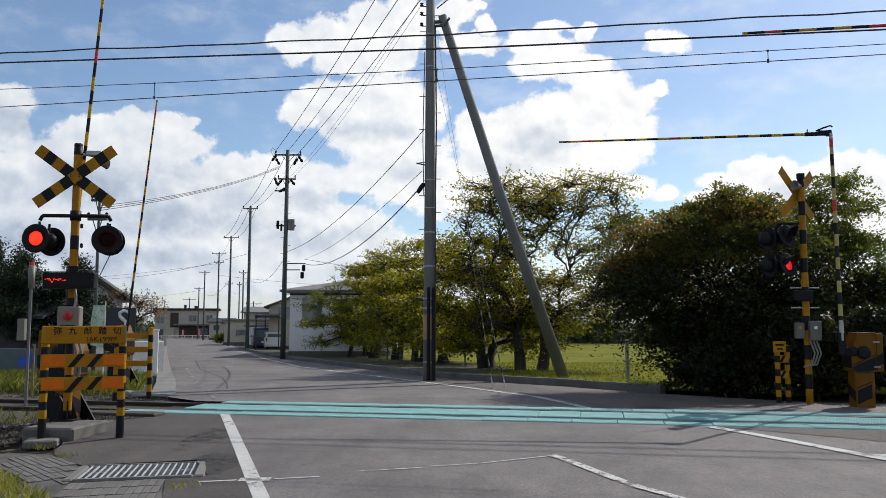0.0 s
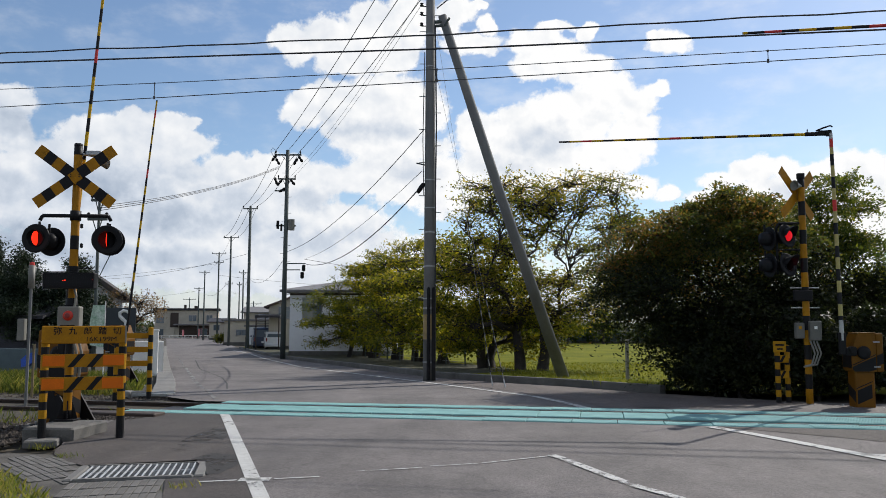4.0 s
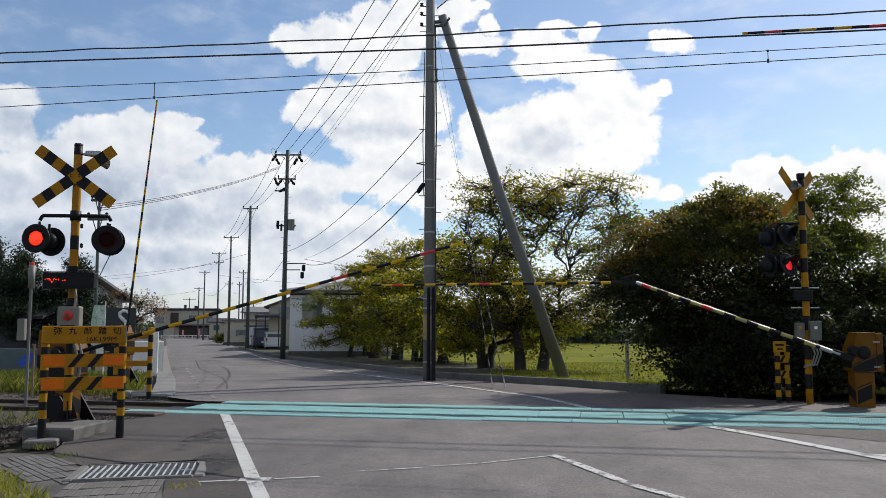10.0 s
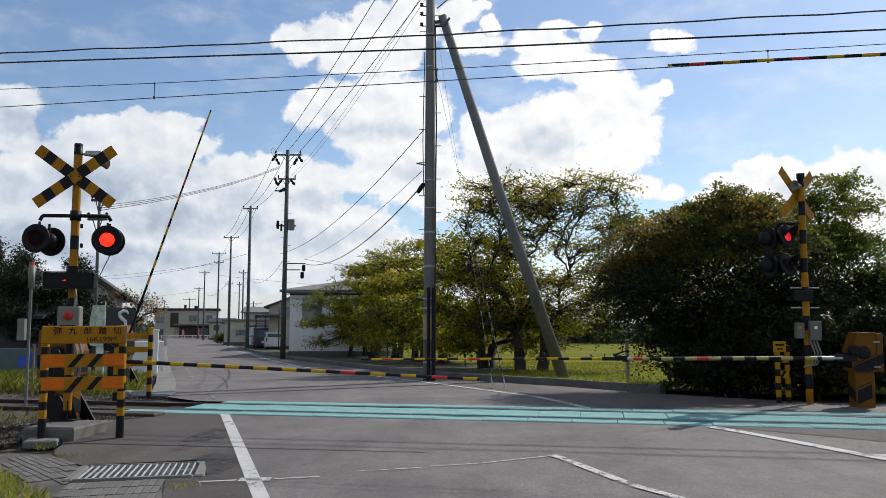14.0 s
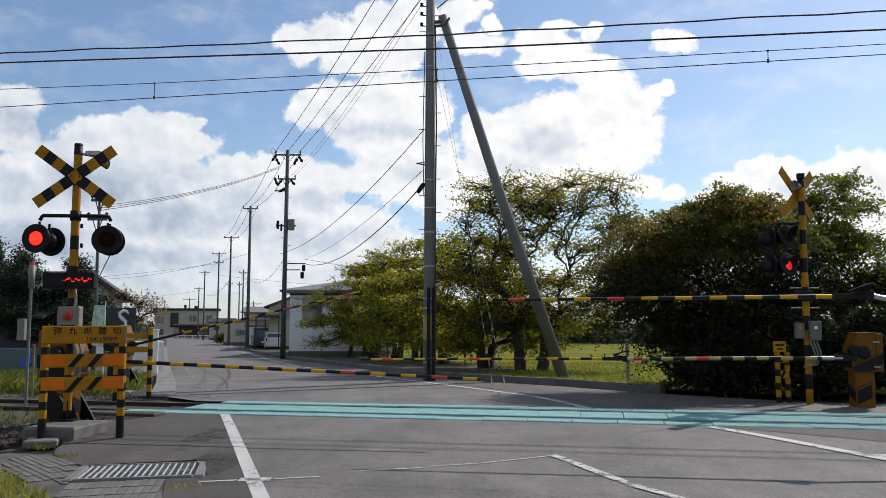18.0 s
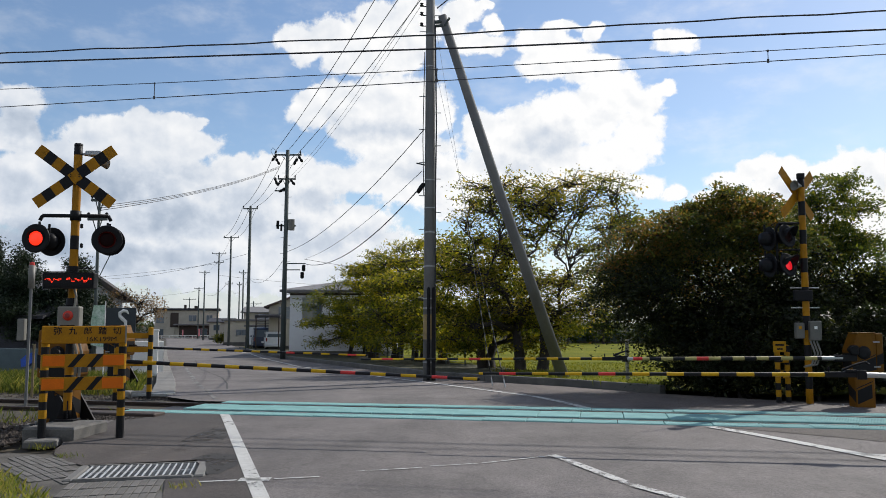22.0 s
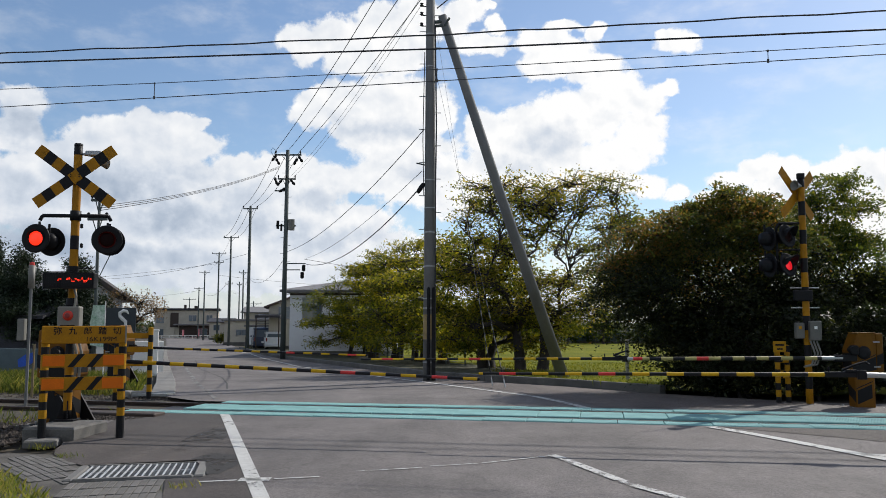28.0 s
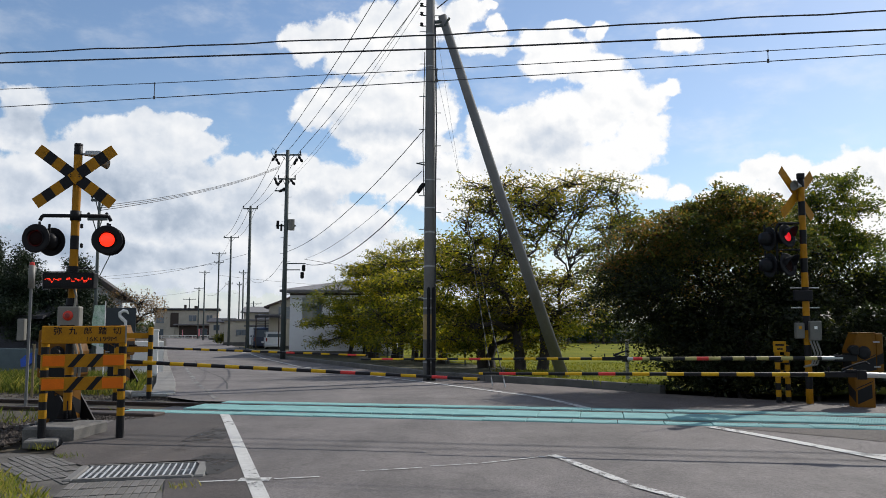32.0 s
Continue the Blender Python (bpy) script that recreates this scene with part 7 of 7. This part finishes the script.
house(-26.2, 116.0, 6, 4.6, 7.0, 4.3, 0.7, M_PLASTER_C, M_ROOF_G, "distant house with a dark gabled roof", [(0, 3.4, 1.2, 1.0)], 0.4, "x")
house(-38.6, 140.0, 6, 3.6, 6.0, 3.2, 0.5, M_PLASTER_C, M_ROOF_D, "distant cream house down the street", [(-0.6, 2.2, 1.0, 0.9)], 0.4, "x")
# the house that closes the street
hf = house(-55.0, 172.0, 14, 12.6, 9.0, 5.9, 0.45, M_PLASTER_C, M_ROOF_D, "two-storey cream house with dark cladding at the street's end", [(-5.2, 3.9, 1.5, 1.3), (-5.2, 1.4, 1.8, 1.2), (1.2, 4.3, 1.5, 1.2), (4.6, 4.3, 1.2, 1.2)], 0.4, "flat")
part("cladding", Geo().box((-2.4, -4.58, 3.9), (1.6, 0.16, 3.0)).box((2.6, -4.55, 1.4), (8.0, 0.12, 2.7)), M_BROWN, hf)
part("porch_roof", Geo().box((2.4, -5.6, 2.95), (9.6, 2.2, 0.3), 0.03), M_ROOF_G, hf)
part("entrance", Geo().box((-3.4, -4.6, 1.15), (2.2, 0.2, 2.2), 0.02), M_PLASTER_C, hf)
part("chimney", Geo().box((-0.6, 0, 6.7), (0.5, 0.5, 0.9), 0.02), M_BROWN, hf)
part("roof_vent", Geo().box((1.6, 0, 6.6), (0.7, 0.5, 0.7), 0.02), M_BROWN, hf)
window(hf, 3.2, -4.66, 1.35, 2.0, 1.5)
fence = thing("guard_fence", pose(-50.0, 164.5, -1.75, 0, 0, 14), "white roadside guard rail at the end of the street", "guard rail")
for k in range(11):
    part("post", Geo().box((-7.5 + 1.5 * k, 0, 0.35), (0.1, 0.1, 0.9), 0.01), M_WHITE, fence)
for zz in (0.45, 0.75):
    part("rail", Geo().box((0, -0.07, zz), (15.4, 0.05, 0.1), 0.01), M_WHITE, fence)
FLAGS = []
for fx, fy, fh in ((-53.1, 162.6, 1.75), (-50.1, 163.3, 1.9), (-47.2, 164.0, 1.8)):
    fl = thing("banner_flag", pose(fx, fy, gz(fx, fy)), "tall faded pink banner on a pole", "banner flag", "banner flags")
    part("pole", Geo().rod((0, 0, 0), (0, 0, fh), 0.03), M_WHITE, fl)
    cl = part("cloth", Geo().prism([(0.03, 0.5), (0.45, 0.5), (0.48, 1.0), (0.45, fh), (0.03, fh)], "y", -0.012, 0.012), M_PINK, fl)
    FLAGS.append(cl)

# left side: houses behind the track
# annexe siding with the shadow on it put into the base colour
M_SHADED = mat("shaded_siding", (0.045, 0.045, 0.058), 0.8, var=0.15, scale=2, bump=0.15)
h1 = house(-23.4, 43.5, -12, 8.5, 7.0, 3.3, 1.35, M_PLASTER_G, M_ROOF_G, "grey-roofed house behind the crossing", [(-1.5, 2.2, 1.4, 1.0), (2.2, 2.2, 1.2, 1.0)], 0.5, "x")
house(-25.5, 38.0, -10, 6.0, 6.0, 2.4, 0.9, M_PLASTER_W, M_ROOF_D, "white house with a dark roof half hidden by pines", [(-1.0, 1.4, 1.2, 1.0), (1.4, 1.4, 1.0, 1.0)], 0.5, "x")
house(-17.8, 34.5, -8, 3.6, 4.0, 2.1, 0.6, M_SHADED, M_ROOF_D, "small annexe with walls darkened for shadow and a dark lean-to roof", [(-0.8, 1.2, 0.9, 0.8)], 0.4, "x")
lw = wall_run("wall_garden", [(-22, 27.5), (-15.2, 26.0), (-11.5, 25.2)], 0.74, 0.15, M_WALLBLUE, "pale blue garden wall behind the weeds")
wall_run("wall_white", [(-10.0, 24.9), (-8.95, 25.6)], 1.0, 0.16, M_WHITE, "white block wall by the pavement", step=1.0)
solid("gate_pillar", Geo().box((0, 0, 0.62), (0.20, 0.20, 1.35), 0.015).box((0, 0, 1.32), (0.24, 0.24, 0.06), 0.012), M_WHITE, "white gate pillar beside the pavement", "gate pillar", at=pose(-8.75, 24.3, gz(-8.7, 24.3), 0, 0, 18))
solid("gate_pillar", Geo().box((0, 0, 0.4), (0.34, 0.34, 0.85), 0.02).box((0, 0, 0.85), (0.4, 0.4, 0.06), 0.012), M_WHITE, "low white pillar beside the pavement", "gate pillar", at=pose(-9.62, 26.2, gz(-8.9, 26.2), 0, 0, 18))
wall_run("wall_street_left", [(-9.6, 27.3), (-16.0, 45.5), (-25.5, 72.0)], 0.75, 0.14, M_CONC, "pale garden wall along the street's left side")

sign = thing("shop_sign", pose(-9.65, 23.9, gz(-9.6, 23.9), 0, 0, 6), "dark square shop sign with a white curved letter", "shop sign")
for x in (-0.35, 0.35):
    part("post", Geo().box((x, 0.04, 0.75), (0.06, 0.06, 1.6)), M_FRAME, sign)
part("panel", Geo().box((0, 0, 1.62), (0.88, 0.06, 0.72), 0.01), M_SIGN_D, sign)
curve_pts = [(0.17, 1.80), (0.12, 1.88), (0.02, 1.90), (-0.08, 1.83), (-0.07, 1.73), (0.01, 1.65), (0.09, 1.57), (0.10, 1.46), (0.02, 1.37), (-0.12, 1.36)]
part("sign_mark", Geo().tube([(x + 0.06, -0.035, z) for x, z in curve_pts], [0.02, 0.042, 0.05, 0.05, 0.054, 0.058, 0.054, 0.048, 0.036, 0.018], 8), M_WHITE, sign)
fl = thing("banner_flag", pose(-8.55, 20.2, gz(-8.5, 20.2)), "green and white shop banner on a slim pole", "banner flag", "banner flags")
part("pole", Geo().rod((0, 0, 0), (0, 0, 2.0), 0.014), M_WHITE, fl)
cloth_g = part("cloth", Geo().prism([(-0.34, 0.9), (0.0, 0.85), (0.0, 1.9), (-0.30, 1.9), (-0.36, 1.5)], "y", -0.006, 0.006), M_GREENCLOTH, fl)
part("cloth", Geo().prism([(-0.20, 0.55), (0.25, 0.5), (0.25, 0.95), (-0.20, 0.98)], "y", 0.02, 0.03), M_WHITE, fl)
tarp = thing("blue_sheet", pose(-8.05, 15.5, 0.0), "loose blue plastic sheet flapping on a stake", "plastic sheet")
part("stake", Geo().rod((0.14, 0, -0.1), (0.14, 0, 0.95), 0.025), M_TAN, tarp)
tarp_cloth = part("sheet", Geo().prism([(-0.12, 0.52), (-0.14, 0.66), (0.0, 0.76), (0.13, 0.80), (0.14, 0.60), (0.02, 0.54)], "y", -0.03, 0.05), M_BLUE, tarp)
det = thing("detector_post", pose(-6.83, 13.2, -0.05), "slim grey post with a white detector head", "detector post")
part("post", Geo().rod((0, 0, 0), (0, 0, 1.98), 0.025), M_POLE, det)
part("head", Geo().rod((0, 0, 1.98), (0, 0, 2.36), 0.052, n=14), M_BOX, det, smooth=True)
part("head_cap", Geo().lathe([(0.0, 2.42), (0.035, 2.41), (0.045, 2.36)], (0, 0, 0), "z", 12), M_BUTTON, det)
part("control_box", Geo().box((-0.12, 0.0, 1.30), (0.11, 0.12, 0.36), 0.012), M_BOX, det)
stake = solid("wood_stake", Geo().box((0, 0, 0.4), (0.1, 0.1, 0.95), 0.012), M_TAN, "short pale stake in the weeds", "stake", at=pose(-6.75, 13.9, -0.05))
solid("signal_trough", Geo().box((0, 0, 0), (1.4, 0.32, 0.2), 0.015), M_BROWN, "old timber cable trough beside the deck", "trough", at=pose(-4.85, 12.0, -0.05, 0, 0, TRACK_TURN))
for k in range(2):
    solid("kerb_stone", Geo().box((0, 0, 0), (0.22, 0.2, 0.26), 0.02), M_CONC, "short concrete kerb stone beside the far gate", "kerb stone", "kerb stones", at=pose(-6.12 + 0.24 * k, 15.6 - 0.05 * k, -0.07, 0, 0, -11))

# field: stake, far grey building, bench
st = solid("field_stake", Geo().rod((0, 0, -0.1), (0, 0, 0.95), 0.05, 0.045, 10), M_CONC, "pale concrete stake at the field's edge", "stake", at=pose(4.67, 20.6, 0.0))
house(22.0, 104.0, 0, 12.0, 6.0, 2.0, 0.3, M_WALLBLUE, M_ROOF_D, "long low grey building beyond the field", [(-3, 1.1, 1.5, 0.8), (1, 1.1, 1.5, 0.8)], 0.3, "flat")
fence2 = thing("wire_fence", pose(-1.8, 38.5, gz(-1.8, 38.5), 0, 0, 112), "thin wire fence between the trees", "fence")
for k in range(8):
    part("post", Geo().rod((-7 + 2 * k, 0, 0), (-7 + 2 * k, 0, 1.2), 0.03), M_POLE_G, fence2)
for zz in (0.3, 0.6, 0.9, 1.15):
    part("wire", Geo().rod((-7, 0, zz), (7, 0, zz), 0.008, n=4), M_STEEL, fence2)


# ---------------- parked cars ----------------
def car(x, y, turn, paint, label, L, W, H, boxy):
    t = thing("car", pose(x, y, gz(x, y), 0, 0, turn), label, "car", "parked cars")
    hw_, s = L / 2, boxy
    low = [(-hw_, 0.35), (-hw_ + 0.08, 0.24), (hw_ - 0.1, 0.24), (hw_, 0.4), (hw_ - 0.02, 0.85), (hw_ * (0.62 if s else 0.5), 1.0), (-hw_ + 0.04, 1.02)]
    part("body", Geo().prism(low, "x", -W / 2, W / 2), paint, t)
    top = [(-hw_ + 0.05, 1.0), (hw_ * (0.62 if s else 0.5), 0.98), (hw_ * (0.40 if s else 0.2), H - 0.06), (hw_ * 0.3 if s else 0.0, H), (-hw_ + 0.35, H), (-hw_ + 0.16, H - 0.08)]
    part("cabin", Geo().prism(top, "x", -W / 2 + 0.06, W / 2 - 0.06), paint, t)
    part("rear_window", Geo().prism([(-W / 2 + 0.16, 1.05), (W / 2 - 0.16, 1.05), (W / 2 - 0.22, H - 0.18), (-W / 2 + 0.22, H - 0.18)], "y", -hw_ + 0.02, -hw_ + 0.11), M_GLASS, t)
    for sx_ in (-1, 1):
        part("side_window", Geo().prism([(-hw_ + 0.35, 1.06), (hw_ * 0.45, 1.04), (hw_ * 0.3, H - 0.16), (-hw_ + 0.4, H - 0.16)], "x", sx_ * (W / 2 - 0.055) - 0.005, sx_ * (W / 2 - 0.055) + 0.005), M_GLASS, t)
        part("tail_light", Geo().box((sx_ * (W / 2 - 0.11), -hw_ - 0.005, 0.85), (0.11, 0.06, 0.30), 0.015), M_RED_DARK, t)
        part("mirror", Geo().box((sx_ * (W / 2 + 0.06), hw_ * 0.45, 1.08), (0.14, 0.1, 0.16), 0.02), paint, t)
        for yy in (-hw_ + 0.65, hw_ - 0.7):
            wheel = part("wheel", Geo().rod((sx_ * (W / 2 - 0.2), yy, 0.31), (sx_ * (W / 2 + 0.005), yy, 0.31), 0.31, n=20), M_RUBBER, t)
            part("rim", Geo().rod((sx_ * (W / 2), yy, 0.31), (sx_ * (W / 2 + 0.015), yy, 0.31), 0.19, n=16), M_STEEL, wheel)
    part("bumper", Geo().box((0, -hw_, 0.42), (W - 0.04, 0.12, 0.26), 0.03), paint, t)
    part("plate_bar", Geo().box((0, -hw_ - 0.065, 0.62), (0.33, 0.012, 0.16)), M_WHITE, t)
    return t


car(-15.95, 70.3, 16, M_CAR_D, "dark blue box-shaped minivan parked beside the street", 4.2, 1.65, 1.85, True)
car(-14.5, 68.2, 16, M_CAR_W, "white hatchback parked beside the street", 3.7, 1.6, 1.5, False)


# ---------------- what moves ----------------
def swing(rows_deg, base, sgn=-1):
    """Turns about the local y axis: degrees above level."""
    return [(t, base @ pose(0, 0, 0, 0, sgn * a, 0)) for t, a in rows_deg]


FIRST = [(0, 85.3), (4.7, 85.3), (5.15, 84.2), (5.5, 80.7), (6.0, 74.0), (6.5, 67.0), (7.0, 59.2), (7.5, 51.2), (8.0, 43.9), (8.5, 36.7), (9.0, 29.5), (9.5, 22.1), (10.0, 14.7), (10.5, 7.5), (11.0, 1.1), (11.4, -1.5), (11.8, -2.05), (32, -2.05)]
FIRST_B = [(0, 89.5), (4.6, 89.5), (5.1, 88.65), (5.5, 85.06), (6.0, 77.66), (6.5, 70.41), (7.0, 63.15), (7.5, 55.47), (8.0, 47.78), (8.5, 41.15), (9.0, 34.34), (9.5, 27.25), (10.0, 20.16), (10.5, 13.31), (11.0, 6.46), (11.5, 1.18), (11.9, -0.39), (32, -0.39)]
SECOND = [(0, 84.0), (12.95, 84.0), (13.2, 82.3), (13.5, 77.6), (14.0, 70.0), (14.5, 62.6), (15.0, 55.3), (15.5, 48.0), (16.0, 40.6), (16.5, 33.2), (17.0, 26.6), (17.5, 19.4), (18.0, 12.3), (18.5, 5.2), (18.9, 0.0), (19.3, -1.5), (32, -1.5)]
SECOND_D = [(0, 74.6), (12.85, 74.6), (13.1, 73.43), (13.5, 68.13), (14.0, 62.1), (14.5, 56.03), (15.0, 49.87), (15.5, 43.8), (16.0, 37.64), (16.5, 31.57), (17.0, 25.5), (17.5, 19.46), (18.0, 13.51), (18.5, 7.56), (18.9, 2.98), (19.3, 1.7), (32, 1.7)]

HALF, PHASE = 1.2065 / 2, 0.386      # flashing: half period and first change from the first lamp to the second


def lens_rows(which):
    rows = [(0.0, pose(0, 0, 0, 0, 0, 0 if which == 0 else 180))]
    k, a = 0, (0 if which == 0 else 180)
    t = PHASE
    while t < 31.9:
        for j in range(3):
            tt = t - 0.04 + 0.04 * j - (0.08 if k == 1 else 0.0)
            rows.append((round(tt, 4), pose(0, 0, 0, 0, 0, a + 89.9 * j)))
        a += 180
        rows[-1] = (rows[-1][0], pose(0, 0, 0, 0, 0, a))
        k += 1
        t += HALF
    rows.append((32.0, pose(0, 0, 0, 0, 0, a)))
    return rows


def tile_rows(k, base):
    """The running signs: each column shows its lit face while the message passes it."""
    rows, a = [], 180.0
    cross = (NT - 1 - k) / NT * 1.3
    spans = [(0.98 + 3.263 * j + cross, 0.98 + 3.263 * j + cross + 1.6) for j in range(-1, 10)]
    t_last = -1.0
    events = []
    for s0, s1 in spans:
        events += [(s0, 1), (s1, 0)]
    state = 0
    for t, on in events:
        if t <= 0.0:
            state = on
    a = 0.0 if state else 180.0
    rows.append((0.0, base @ pose(0, 0, 0, 0, 0, a)))
    for t, on in events:
        if 0.1 < t < 31.85:
            for j in range(3):
                rows.append((round(t - 0.05 + 0.05 * j, 4), base @ pose(0, 0, 0, 0, 0, a + 89.9 * j)))
            a += 180.0
            rows[-1] = (rows[-1][0], base @ pose(0, 0, 0, 0, 0, a))
    rows.append((32.0, base @ pose(0, 0, 0, 0, 0, a)))
    return rows


def motions():
    for arm, rows in ((arm_a, FIRST), (arm_c, SECOND), (arm_b, FIRST_B), (arm_d, SECOND_D)):
        walk(arm, swing(rows, arm.matrix_basis.copy()))
    for out, rows in ((out_b, FIRST_B), (out_d, SECOND_D)):
        walk(out, swing([(t, a + (0.7 if t < 5 and out is out_b else 0.35)) for t, a in rows], out.matrix_basis.copy(), 1))
    for ln, which in LENSES:
        walk(ln, lens_rows(which))
    for tl, k in TILES:
        walk(tl, tile_rows(k, tl.matrix_basis.copy()))
    walk(clouds, [(0.0, pose(0, 0, 1.34, 0, 0, 0.4)), (16.0, pose(0, 0, 1.34, 0, 0, 0.0)), (32.0, pose(0, 0, 1.34, 0, 0, -0.4))])
    for k, cl in enumerate(FLAGS):
        walk(cl, [(t, pose(0, 0, 0, 0, 0, 18 * math.sin(1.9 * t + 2 * k) + 8 * math.sin(4.3 * t + k) - 30)) for t in np.arange(0, 32.01, 0.5)])
    walk(cloth_g, [(t, pose(0, 0, 0, 0, 0, 10 * math.sin(2.3 * t) + 6 * math.sin(5.1 * t))) for t in np.arange(0, 32.01, 0.4)])
    walk(tarp_cloth, [(t, pose(0.13, 0, 0, 0, 0, 14 * math.sin(2.7 * t + 1) - 8) @ pose(-0.13, 0, 0)) for t in np.arange(0, 32.01, 0.4)])


motions()
